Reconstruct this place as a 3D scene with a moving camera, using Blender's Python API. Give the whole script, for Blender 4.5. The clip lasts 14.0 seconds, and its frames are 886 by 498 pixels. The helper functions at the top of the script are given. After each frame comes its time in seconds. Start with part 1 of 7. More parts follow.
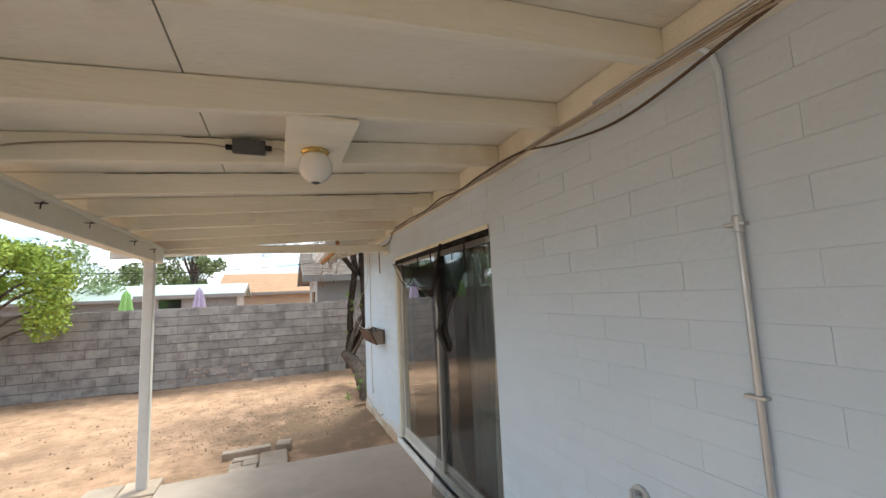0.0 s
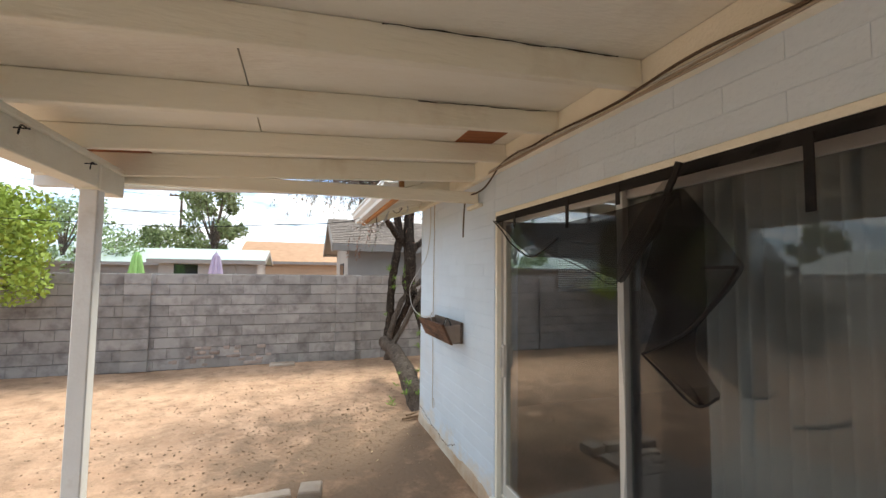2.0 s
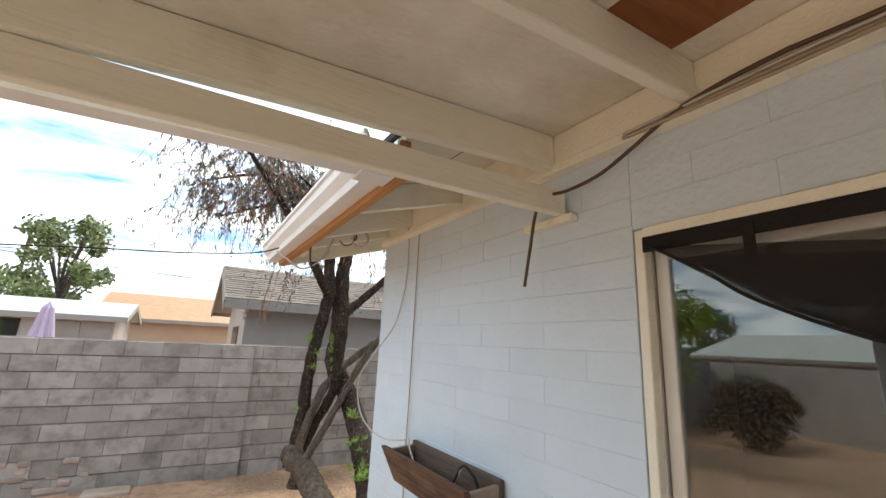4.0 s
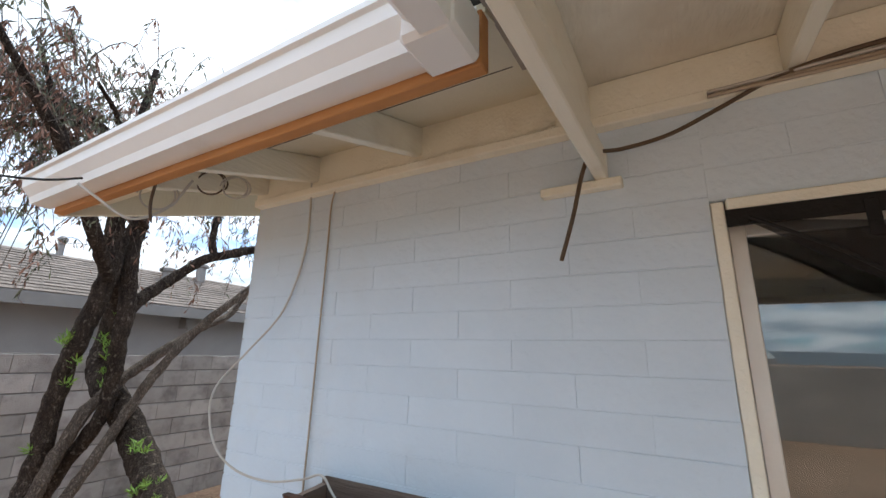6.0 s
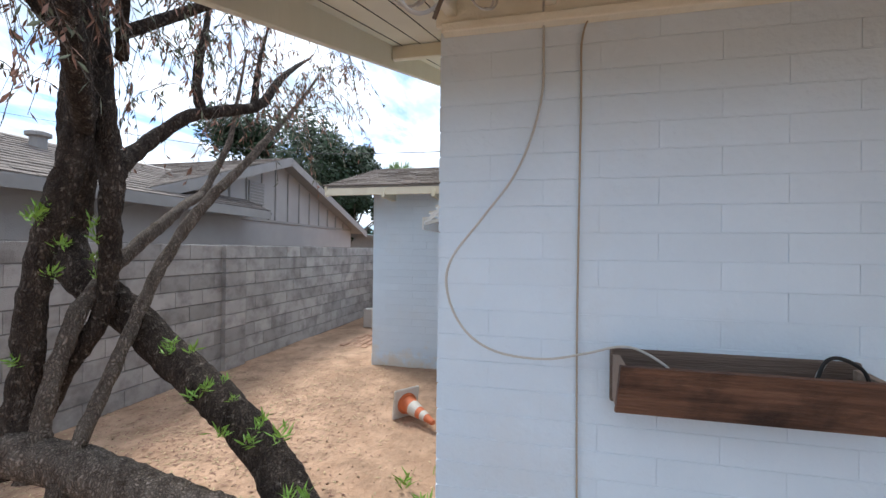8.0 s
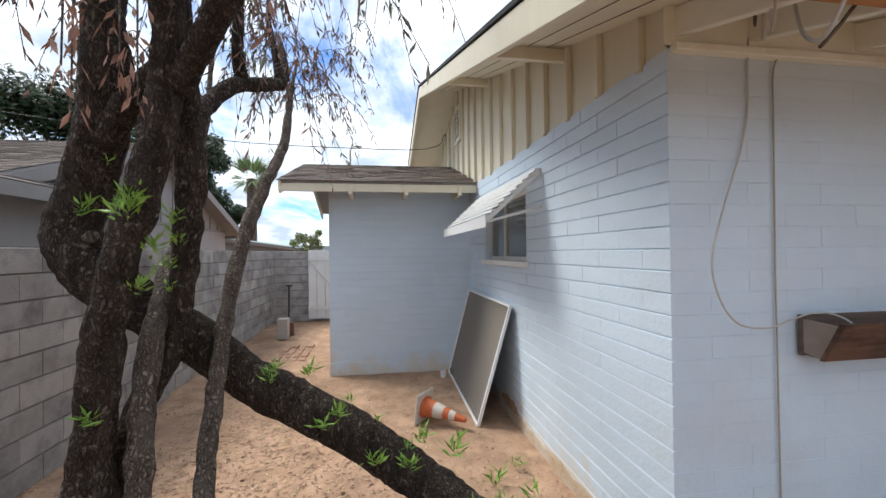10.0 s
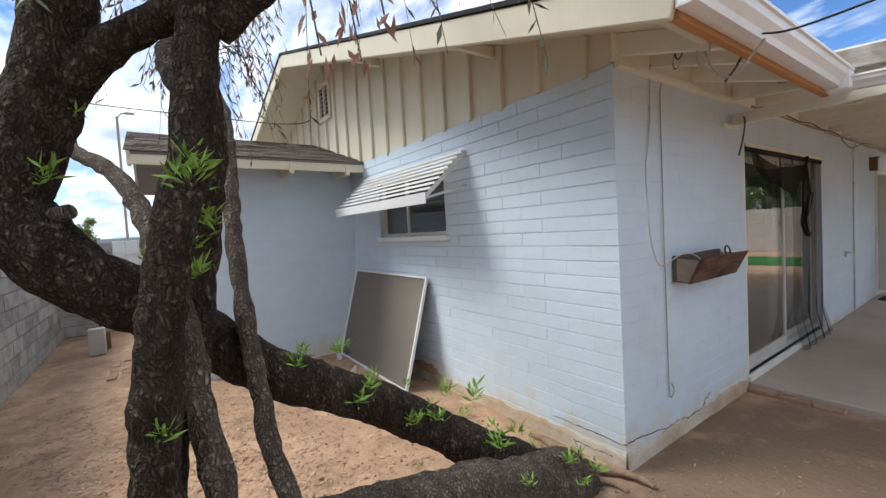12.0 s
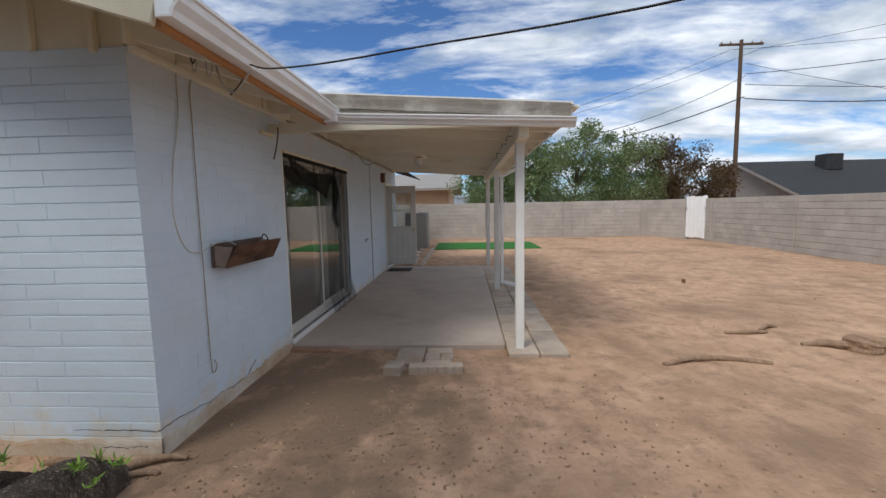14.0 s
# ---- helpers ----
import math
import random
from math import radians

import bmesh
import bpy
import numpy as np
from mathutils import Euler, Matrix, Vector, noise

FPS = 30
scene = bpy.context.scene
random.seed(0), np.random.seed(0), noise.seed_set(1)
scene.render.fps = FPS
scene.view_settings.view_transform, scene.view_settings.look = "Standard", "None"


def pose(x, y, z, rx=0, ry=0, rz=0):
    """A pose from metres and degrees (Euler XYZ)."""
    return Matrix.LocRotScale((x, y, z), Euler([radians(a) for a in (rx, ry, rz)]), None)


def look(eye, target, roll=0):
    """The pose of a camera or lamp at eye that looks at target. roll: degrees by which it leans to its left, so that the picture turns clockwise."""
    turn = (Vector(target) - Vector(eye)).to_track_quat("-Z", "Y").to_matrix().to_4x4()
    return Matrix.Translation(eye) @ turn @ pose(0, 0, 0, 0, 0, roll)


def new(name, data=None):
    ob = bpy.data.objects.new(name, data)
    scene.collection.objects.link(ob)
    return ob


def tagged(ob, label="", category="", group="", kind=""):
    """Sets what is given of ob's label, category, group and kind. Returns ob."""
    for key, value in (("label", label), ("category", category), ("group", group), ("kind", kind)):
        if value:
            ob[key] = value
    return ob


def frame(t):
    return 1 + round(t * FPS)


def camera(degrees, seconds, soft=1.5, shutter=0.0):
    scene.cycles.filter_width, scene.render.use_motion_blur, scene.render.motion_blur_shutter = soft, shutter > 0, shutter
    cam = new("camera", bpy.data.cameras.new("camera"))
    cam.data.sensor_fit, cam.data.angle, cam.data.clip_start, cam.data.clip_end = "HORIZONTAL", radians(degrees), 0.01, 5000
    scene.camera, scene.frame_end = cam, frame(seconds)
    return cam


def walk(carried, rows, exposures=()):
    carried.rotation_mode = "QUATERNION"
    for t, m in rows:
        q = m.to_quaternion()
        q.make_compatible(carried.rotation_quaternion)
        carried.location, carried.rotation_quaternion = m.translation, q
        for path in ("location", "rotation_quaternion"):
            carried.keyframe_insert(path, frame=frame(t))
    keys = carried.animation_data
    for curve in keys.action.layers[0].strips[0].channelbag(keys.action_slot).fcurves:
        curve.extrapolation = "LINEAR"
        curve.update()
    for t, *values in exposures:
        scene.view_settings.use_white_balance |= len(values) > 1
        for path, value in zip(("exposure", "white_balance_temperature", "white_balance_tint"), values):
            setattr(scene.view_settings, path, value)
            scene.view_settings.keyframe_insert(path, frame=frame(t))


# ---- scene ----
EXPOSURES = [(0.0, 1.5, 6350, 2.5), (1.5, 1.45, 6400, 3.5), (3.0, 1.54, 6450, 4), (4.2, 1.55, 6450, 3), (6.5, 1.28, 5850, 5.5), (7.7, 1.24, 5800, 6), (10.0, 0.93, 6100, 7.5), (12.5, 0.85, 6100, 7), (14.0, 0.26, 6100, 8)]
cam = camera(94.3, 14.0)
PATH = [
    (0, (0.038, -0.179, 1.75), (0.776, 1.667, 1.969), -2.5),
    (0.5, (-0.035, 0.25, 1.72), (0.559, 2.153, 1.884), -1.2),
    (1, (-0.057, 0.793, 1.74), (0.512, 2.706, 1.872), -0.9),
    (1.5, (-0.055, 1.361, 1.742), (0.54, 3.267, 1.861), -0.1),
    (2, (-0.036, 1.918, 1.743), (0.614, 3.806, 1.864), 0.6),
    (2.5, (0.049, 2.446, 1.734), (0.767, 4.303, 1.921), 1.5),
    (3, (0.123, 2.992, 1.782), (0.922, 4.807, 2.04), 1.6),
    (3.5, (0.154, 3.495, 1.813), (1.022, 5.263, 2.161), 1.5),
    (4, (0.173, 3.986, 1.824), (1.174, 5.657, 2.278), 2.7),
    (4.2, (0.141, 4.094, 1.798), (1.276, 5.659, 2.311), 2.4),
    (6.3, (0.011, 5.056, 1.76), (1.725, 5.98, 2.217), 1.3),
    (6.5, (-0.001, 5.18, 1.721), (1.722, 6.128, 2.085), 1.3),
    (7, (-0.036, 5.572, 1.714), (1.749, 6.46, 1.867), 0.8),
    (7.5, (-0.166, 5.988, 1.676), (1.714, 6.669, 1.731), 0.7),
    (7.7, (-0.209, 6.16, 1.665), (1.703, 6.745, 1.696), 0.7),
    (9.8, (-0.321, 7.981, 1.622), (1.662, 7.719, 1.643), -0.4),
    (10, (-0.307, 8.123, 1.62), (1.668, 7.808, 1.637), -0.7),
    (10.5, (-0.238, 8.513, 1.611), (1.703, 8.032, 1.61), -1.4),
    (11, (-0.189, 8.814, 1.62), (1.695, 8.144, 1.594), -2.1),
    (11.5, (-0.159, 9.065, 1.585), (1.635, 8.183, 1.528), -2.6),
    (12, (-0.084, 9.185, 1.582), (1.546, 8.03, 1.49), -3.2),
    (12.5, (-0.114, 9.275, 1.597), (1.18, 7.752, 1.497), -3.4),
    (13, (-0.195, 9.357, 1.612), (0.655, 7.552, 1.482), -2.0),
    (13.5, (-0.392, 9.357, 1.577), (0.058, 7.413, 1.433), -1.4),
    (14, (-0.625, 9.246, 1.558), (-0.514, 7.259, 1.354), -1.1),
]
walk(cam, [(t, look(eye, target, roll)) for t, eye, target, roll in PATH], EXPOSURES)

# ---- world, sun ----
world = bpy.data.worlds.new("sky")
scene.world = world
world.use_nodes = True
SUN_ELEV, SUN_AZ = 52.0, 52.0  # degrees; azimuth from +x towards +y


def build_sky():
    nt = world.node_tree
    nt.nodes.clear()
    nd = nt.nodes.new
    out, bg, sky = nd("ShaderNodeOutputWorld"), nd("ShaderNodeBackground"), nd("ShaderNodeTexSky")
    sky.sky_type, sky.sun_disc = "NISHITA", False
    sky.sun_elevation, sky.sun_rotation = radians(SUN_ELEV), radians(90 - SUN_AZ)
    sky.air_density, sky.dust_density = 1.0, 0.3
    co, sep = nd("ShaderNodeTexCoord"), nd("ShaderNodeSeparateXYZ")
    nt.links.new(co.outputs["Generated"], sep.inputs[0])
    zz = nd("ShaderNodeMath")
    zz.operation, zz.inputs[1].default_value = "ADD", 0.18
    nt.links.new(sep.outputs["Z"], zz.inputs[0])
    zm = nd("ShaderNodeMath")
    zm.operation, zm.inputs[1].default_value = "MAXIMUM", 0.05
    nt.links.new(zz.outputs[0], zm.inputs[0])
    comb = nd("ShaderNodeCombineXYZ")
    for k, axis in enumerate("XY"):
        d = nd("ShaderNodeMath")
        d.operation = "DIVIDE"
        nt.links.new(sep.outputs[axis], d.inputs[0])
        nt.links.new(zm.outputs[0], d.inputs[1])
        nt.links.new(d.outputs[0], comb.inputs[k])
    noise_a, ramp = nd("ShaderNodeTexNoise"), nd("ShaderNodeValToRGB")
    noise_a.inputs["Scale"].default_value, noise_a.inputs["Detail"].default_value = 1.9, 12
    noise_a.inputs["Roughness"].default_value, noise_a.inputs["Distortion"].default_value = 0.62, 0.35
    drift = nd("ShaderNodeMapping")  # the wind draws the cloud out into bands
    drift.inputs["Rotation"].default_value, drift.inputs["Scale"].default_value = (0, 0, radians(35)), (0.6, 1.35, 1)
    nt.links.new(comb.outputs[0], drift.inputs["Vector"])
    nt.links.new(drift.outputs[0], noise_a.inputs["Vector"])
    # a clear stretch of sky to the south-south-east
    side = nd("ShaderNodeVectorMath")
    side.operation = "DOT_PRODUCT"
    side.inputs[1].default_value = (math.cos(radians(CLEAR_AZ)), math.sin(radians(CLEAR_AZ)), 0.0)
    nt.links.new(co.outputs["Generated"], side.inputs[0])
    over, hole, lift = nd("ShaderNodeMath"), nd("ShaderNodeMath"), nd("ShaderNodeMath")
    over.operation, over.inputs[1].default_value = "SUBTRACT", 0.55
    nt.links.new(side.outputs["Value"], over.inputs[0])
    hole.operation, hole.inputs[1].default_value = "MAXIMUM", 0.0
    nt.links.new(over.outputs[0], hole.inputs[0])
    lift.operation, lift.inputs[1].default_value = "MULTIPLY_ADD", -0.36
    nt.links.new(hole.outputs[0], lift.inputs[0])
    nt.links.new(noise_a.outputs["Fac"], lift.inputs[2])
    nt.links.new(lift.outputs[0], ramp.inputs[0])
    ramp.color_ramp.elements[0].position, ramp.color_ramp.elements[1].position = 0.33, 0.51
    shade = nd("ShaderNodeTexNoise")
    shade.inputs["Scale"].default_value, shade.inputs["Detail"].default_value = 2.6, 5
    nt.links.new(comb.outputs[0], shade.inputs["Vector"])
    cloud = nd("ShaderNodeValToRGB")
    cloud.color_ramp.elements[0].position, cloud.color_ramp.elements[1].position = 0.35, 0.62
    cloud.color_ramp.elements[0].color, cloud.color_ramp.elements[1].color = (CLOUD * 0.44, CLOUD * 0.50, CLOUD * 0.58, 1), (CLOUD, CLOUD, CLOUD * 1.02, 1)
    nt.links.new(shade.outputs["Fac"], cloud.inputs[0])
    mix = nd("ShaderNodeMix")
    mix.data_type = "RGBA"
    nt.links.new(ramp.outputs[0], mix.inputs["Factor"])
    clear = nd("ShaderNodeMix")
    clear.data_type, clear.blend_type = "RGBA", "MULTIPLY"
    clear.inputs["Factor"].default_value = 1.0
    clear.inputs["B"].default_value = (0.50, 0.68, 0.93, 1)
    nt.links.new(sky.outputs[0], clear.inputs["A"])
    nt.links.new(clear.outputs["Result"], mix.inputs["A"])
    nt.links.new(cloud.outputs[0], mix.inputs["B"])
    nt.links.new(mix.outputs["Result"], bg.inputs["Color"])
    bg.inputs["Strength"].default_value = SKY
    nt.links.new(bg.outputs[0], out.inputs[0])


CLOUD, SKY, CLEAR_AZ = 8.6, 0.1, -66.0
build_sky()
sun = new("sun", bpy.data.lights.new("sun", "SUN"))
sun.data.energy, sun.data.angle, sun.data.color = 1.9, radians(22), (1.0, 0.93, 0.82)
_d = (math.cos(radians(SUN_ELEV)) * math.cos(radians(SUN_AZ)), math.cos(radians(SUN_ELEV)) * math.sin(radians(SUN_AZ)), math.sin(radians(SUN_ELEV)))
sun.matrix_basis = look((_d[0] * 30, _d[1] * 30, _d[2] * 30), (0, 0, 0))

# ---- materials ----


def material(name, colour, colour2=None, scale=3.0, rough=0.8, metal=0.0, bump=0.2, bump_scale=60.0, stain=None, stain_scale=0.7,
             stain_range=(0.52, 0.72), vary=0.0, island=False, stretch=(1, 1, 1), spec=0.3, speck=None, fissure=0.0, blotch=None, splash=None):
    """A grained surface: two colours mixed by a fine noise, stains by a coarse one, bump by a third, a shift of value for each piece."""
    m = bpy.data.materials.new(name)
    m.use_nodes = True
    nt = m.node_tree
    nd = nt.nodes.new
    bsdf = nt.nodes["Principled BSDF"]
    co, mp = nd("ShaderNodeTexCoord"), nd("ShaderNodeMapping")
    mp.inputs["Scale"].default_value = stretch
    geo = nd("ShaderNodeNewGeometry")
    nt.links.new(geo.outputs["Position"], mp.inputs["Vector"])
    n1 = nd("ShaderNodeTexNoise")
    n1.inputs["Scale"].default_value, n1.inputs["Detail"].default_value, n1.inputs["Roughness"].default_value = scale, 8, 0.62
    nt.links.new(mp.outputs[0], n1.inputs["Vector"])
    r1 = nd("ShaderNodeValToRGB")
    r1.color_ramp.elements[0].position, r1.color_ramp.elements[1].position = 0.32, 0.68
    c2 = colour2 or tuple(v * 0.86 for v in colour)
    r1.color_ramp.elements[0].color, r1.color_ramp.elements[1].color = (*c2, 1), (*colour, 1)
    nt.links.new(n1.outputs["Fac"], r1.inputs[0])
    last = r1.outputs[0]
    if stain:
        n2 = nd("ShaderNodeTexNoise")
        n2.inputs["Scale"].default_value, n2.inputs["Detail"].default_value, n2.inputs["Roughness"].default_value = stain_scale, 6, 0.6
        nt.links.new(geo.outputs["Position"], n2.inputs["Vector"])
        r2 = nd("ShaderNodeValToRGB")
        r2.color_ramp.elements[0].position, r2.color_ramp.elements[1].position = stain_range
        nt.links.new(n2.outputs["Fac"], r2.inputs[0])
        mx = nd("ShaderNodeMix")
        mx.data_type = "RGBA"
        nt.links.new(r2.outputs[0], mx.inputs["Factor"])
        nt.links.new(last, mx.inputs["A"])
        mx.inputs["B"].default_value = (*stain, 1)
        last = mx.outputs["Result"]
    if speck:
        n4, r4, m4 = nd("ShaderNodeTexNoise"), nd("ShaderNodeValToRGB"), nd("ShaderNodeMix")
        n4.inputs["Scale"].default_value, n4.inputs["Detail"].default_value, n4.inputs["Roughness"].default_value = 4.5, 14, 0.72
        nt.links.new(geo.outputs["Position"], n4.inputs["Vector"])
        r4.color_ramp.elements[0].position, r4.color_ramp.elements[1].position = 0.47, 0.68
        nt.links.new(n4.outputs["Fac"], r4.inputs[0])
        m4.data_type = "RGBA"
        nt.links.new(r4.outputs[0], m4.inputs["Factor"])
        nt.links.new(last, m4.inputs["A"])
        m4.inputs["B"].default_value = (*speck, 1)
        last = m4.outputs["Result"]
    if blotch:
        # a darker stretch of soil around one point, with a ragged edge
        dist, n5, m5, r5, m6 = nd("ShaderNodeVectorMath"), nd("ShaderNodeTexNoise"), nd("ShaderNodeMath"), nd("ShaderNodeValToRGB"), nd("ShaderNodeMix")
        dist.operation, dist.inputs[1].default_value = "DISTANCE", blotch[0]
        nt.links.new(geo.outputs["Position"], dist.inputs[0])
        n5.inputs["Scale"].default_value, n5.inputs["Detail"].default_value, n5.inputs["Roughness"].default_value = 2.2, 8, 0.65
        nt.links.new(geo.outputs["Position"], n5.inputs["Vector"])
        m5.operation, m5.inputs[1].default_value = "MULTIPLY_ADD", -0.36 / blotch[1]
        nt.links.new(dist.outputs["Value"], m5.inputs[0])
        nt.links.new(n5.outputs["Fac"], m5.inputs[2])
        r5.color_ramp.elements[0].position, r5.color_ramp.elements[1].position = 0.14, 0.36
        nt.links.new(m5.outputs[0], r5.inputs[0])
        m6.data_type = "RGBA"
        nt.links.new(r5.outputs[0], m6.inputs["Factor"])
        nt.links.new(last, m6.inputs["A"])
        m6.inputs["B"].default_value = (*blotch[2], 1)
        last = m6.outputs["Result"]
    if splash:
        # rain-splashed soil on the lowest courses, in ragged tongues
        sp, n7, m7, r7, m8 = nd("ShaderNodeSeparateXYZ"), nd("ShaderNodeTexNoise"), nd("ShaderNodeMath"), nd("ShaderNodeValToRGB"), nd("ShaderNodeMix")
        nt.links.new(geo.outputs["Position"], sp.inputs[0])
        n7.inputs["Scale"].default_value, n7.inputs["Detail"].default_value, n7.inputs["Roughness"].default_value = 3.5, 9, 0.7
        nt.links.new(geo.outputs["Position"], n7.inputs["Vector"])
        m7.operation, m7.inputs[1].default_value = "MULTIPLY_ADD", -0.9
        nt.links.new(sp.outputs["Z"], m7.inputs[0])
        nt.links.new(n7.outputs["Fac"], m7.inputs[2])
        r7.color_ramp.elements[0].position, r7.color_ramp.elements[1].position = 0.30, 0.52
        r7.color_ramp.elements[1].color = (0.75, 0.75, 0.75, 1)
        nt.links.new(m7.outputs[0], r7.inputs[0])
        m8.data_type = "RGBA"
        nt.links.new(r7.outputs[0], m8.inputs["Factor"])
        nt.links.new(last, m8.inputs["A"])
        m8.inputs["B"].default_value = (*splash, 1)
        last = m8.outputs["Result"]
    cracks = None
    if fissure:
        warp, add, vo, rv, mv = nd("ShaderNodeTexNoise"), nd("ShaderNodeVectorMath"), nd("ShaderNodeTexVoronoi"), nd("ShaderNodeValToRGB"), nd("ShaderNodeMix")
        warp.inputs["Scale"].default_value, warp.inputs["Detail"].default_value = 18, 4
        nt.links.new(geo.outputs["Position"], warp.inputs["Vector"])
        add.operation = "MULTIPLY_ADD"
        add.inputs[1].default_value = (0.06, 0.06, 0.06)
        nt.links.new(warp.outputs["Color"], add.inputs[0])
        nt.links.new(mp.outputs[0], add.inputs[2])
        vo.feature = "DISTANCE_TO_EDGE"
        vo.inputs["Scale"].default_value = fissure
        nt.links.new(add.outputs[0], vo.inputs["Vector"])
        rv.color_ramp.elements[0].position, rv.color_ramp.elements[1].position = 0.0, 0.32
        nt.links.new(vo.outputs["Distance"], rv.inputs[0])
        mv.data_type, mv.blend_type = "RGBA", "MULTIPLY"
        mv.inputs["Factor"].default_value = 0.55
        nt.links.new(last, mv.inputs["A"])
        nt.links.new(rv.outputs[0], mv.inputs["B"])
        last, cracks = mv.outputs["Result"], rv.outputs[0]
    if vary:
        src = geo.outputs["Random Per Island"]
        if not island:
            src = nd("ShaderNodeObjectInfo").outputs["Random"]
        ma = nd("ShaderNodeMath")
        ma.operation, ma.inputs[1].default_value, ma.inputs[2].default_value = "MULTIPLY_ADD", vary * 2, 1 - vary
        nt.links.new(src, ma.inputs[0])
        hs = nd("ShaderNodeHueSaturation")
        nt.links.new(ma.outputs[0], hs.inputs["Value"])
        nt.links.new(last, hs.inputs["Color"])
        last = hs.outputs[0]
    nt.links.new(last, bsdf.inputs["Base Color"])
    bsdf.inputs["Roughness"].default_value, bsdf.inputs["Metallic"].default_value = rough, metal
    bsdf.inputs["Specular IOR Level"].default_value = spec
    if bump:
        n3, bp = nd("ShaderNodeTexNoise"), nd("ShaderNodeBump")
        n3.inputs["Scale"].default_value, n3.inputs["Detail"].default_value = bump_scale, 6
        nt.links.new(mp.outputs[0], n3.inputs["Vector"])
        height = n3.outputs["Fac"]
        if cracks:
            ad = nd("ShaderNodeMath")
            ad.operation, ad.inputs[1].default_value = "MULTIPLY_ADD", 0.9
            nt.links.new(cracks, ad.inputs[0])
            nt.links.new(n3.outputs["Fac"], ad.inputs[2])
            height = ad.outputs[0]
        nt.links.new(height, bp.inputs["Height"])
        bp.inputs["Strength"].default_value, bp.inputs["Distance"].default_value = bump, 0.02
        nt.links.new(bp.outputs[0], bsdf.inputs["Normal"])
    return m


def see_through(name, tint, clear, colour, rough, gloss):
    """Glass or fine mesh: light passes straight on, tinted, with a reflecting or matt share."""
    m = bpy.data.materials.new(name)
    m.use_nodes = True
    nt = m.node_tree
    nt.nodes.clear()
    nd = nt.nodes.new
    out, tr, mix = nd("ShaderNodeOutputMaterial"), nd("ShaderNodeBsdfTransparent"), nd("ShaderNodeMixShader")
    tr.inputs[0].default_value = (*tint, 1)
    if gloss:
        top, fr, curve, span = nd("ShaderNodeBsdfGlossy"), nd("ShaderNodeLayerWeight"), nd("ShaderNodeMath"), nd("ShaderNodeMapRange")
        top.inputs["Roughness"].default_value = rough
        fr.inputs["Blend"].default_value = 0.5
        curve.operation = "POWER"
        curve.inputs[1].default_value = 3.0
        span.inputs["To Min"].default_value = clear
        span.inputs["To Max"].default_value = 0.9
        nt.links.new(fr.outputs["Facing"], curve.inputs[0])
        nt.links.new(curve.outputs[0], span.inputs["Value"])
        nt.links.new(span.outputs[0], mix.inputs[0])
    else:
        top = nd("ShaderNodeBsdfDiffuse")
        mix.inputs[0].default_value = 1 - clear
    top.inputs["Color"].default_value = (*colour, 1)
    nt.links.new(tr.outputs[0], mix.inputs[1])
    nt.links.new(top.outputs[0], mix.inputs[2])
    nt.links.new(mix.outputs[0], out.inputs[0])
    return m


M_PAINT = material("painted_block", (0.645, 0.74, 0.84), (0.605, 0.70, 0.80), 2.5, 0.62, bump=0.22, bump_scale=45, stain=(0.60, 0.63, 0.66), stain_scale=1.1, stain_range=(0.55, 0.85), vary=0.02, splash=(0.66, 0.57, 0.45))
M_GREYWOOD = material("weathered_grey_board", (0.34, 0.30, 0.26), (0.20, 0.17, 0.145), 6, 0.9, bump=0.4, bump_scale=40, stain=(0.50, 0.47, 0.43), stain_scale=3, stain_range=(0.5, 0.7), stretch=(0.3, 2, 4))
M_PAINT_LOW = material("painted_footing", (0.66, 0.65, 0.62), (0.60, 0.52, 0.41), 4, 0.8, bump=0.6, bump_scale=25, stain=(0.47, 0.345, 0.235), stain_scale=1.6, stain_range=(0.40, 0.60))
M_CREAM = material("cream_painted_wood", (0.88, 0.855, 0.745), (0.83, 0.80, 0.685), 3.0, 0.6, bump=0.25, bump_scale=30, stain=(0.62, 0.54, 0.41), stain_scale=1.3, stain_range=(0.58, 0.8), vary=0.03, stretch=(0.35, 2.5, 2.5))
M_DECK = material("cream_painted_plywood", (0.88, 0.86, 0.775), (0.84, 0.81, 0.715), 4.0, 0.65, bump=0.3, bump_scale=40, stain=(0.60, 0.53, 0.42), stain_scale=0.9, stain_range=(0.55, 0.8), stretch=(0.5, 2, 1))
M_CRACK = material("dark_gap", (0.05, 0.04, 0.03), rough=0.95, bump=0)
M_BATTEN = material("cream_siding", (0.75, 0.70, 0.56), (0.69, 0.635, 0.50), 2.0, 0.6, bump=0.15, bump_scale=40, stain=(0.62, 0.55, 0.42), stain_scale=1.1, stain_range=(0.6, 0.8), stretch=(2, 2, 0.4))
M_AWN = material("awning_paint", (0.84, 0.84, 0.83), (0.76, 0.76, 0.74), 6.0, 0.45, bump=0.05, bump_scale=20, stain=(0.55, 0.53, 0.50), stain_scale=5, stain_range=(0.5, 0.85))
M_WHITE = material("white_painted_metal", (0.86, 0.86, 0.86), (0.80, 0.80, 0.80), 2.0, 0.38, bump=0.04, bump_scale=10, stain=(0.66, 0.64, 0.60), stain_scale=2.5, stain_range=(0.6, 0.85), spec=0.5)
M_POST = material("white_painted_post", (0.80, 0.80, 0.79), (0.72, 0.71, 0.69), 3.0, 0.5, bump=0.12, bump_scale=50, stain=(0.55, 0.50, 0.44), stain_scale=3.0, stain_range=(0.6, 0.82))
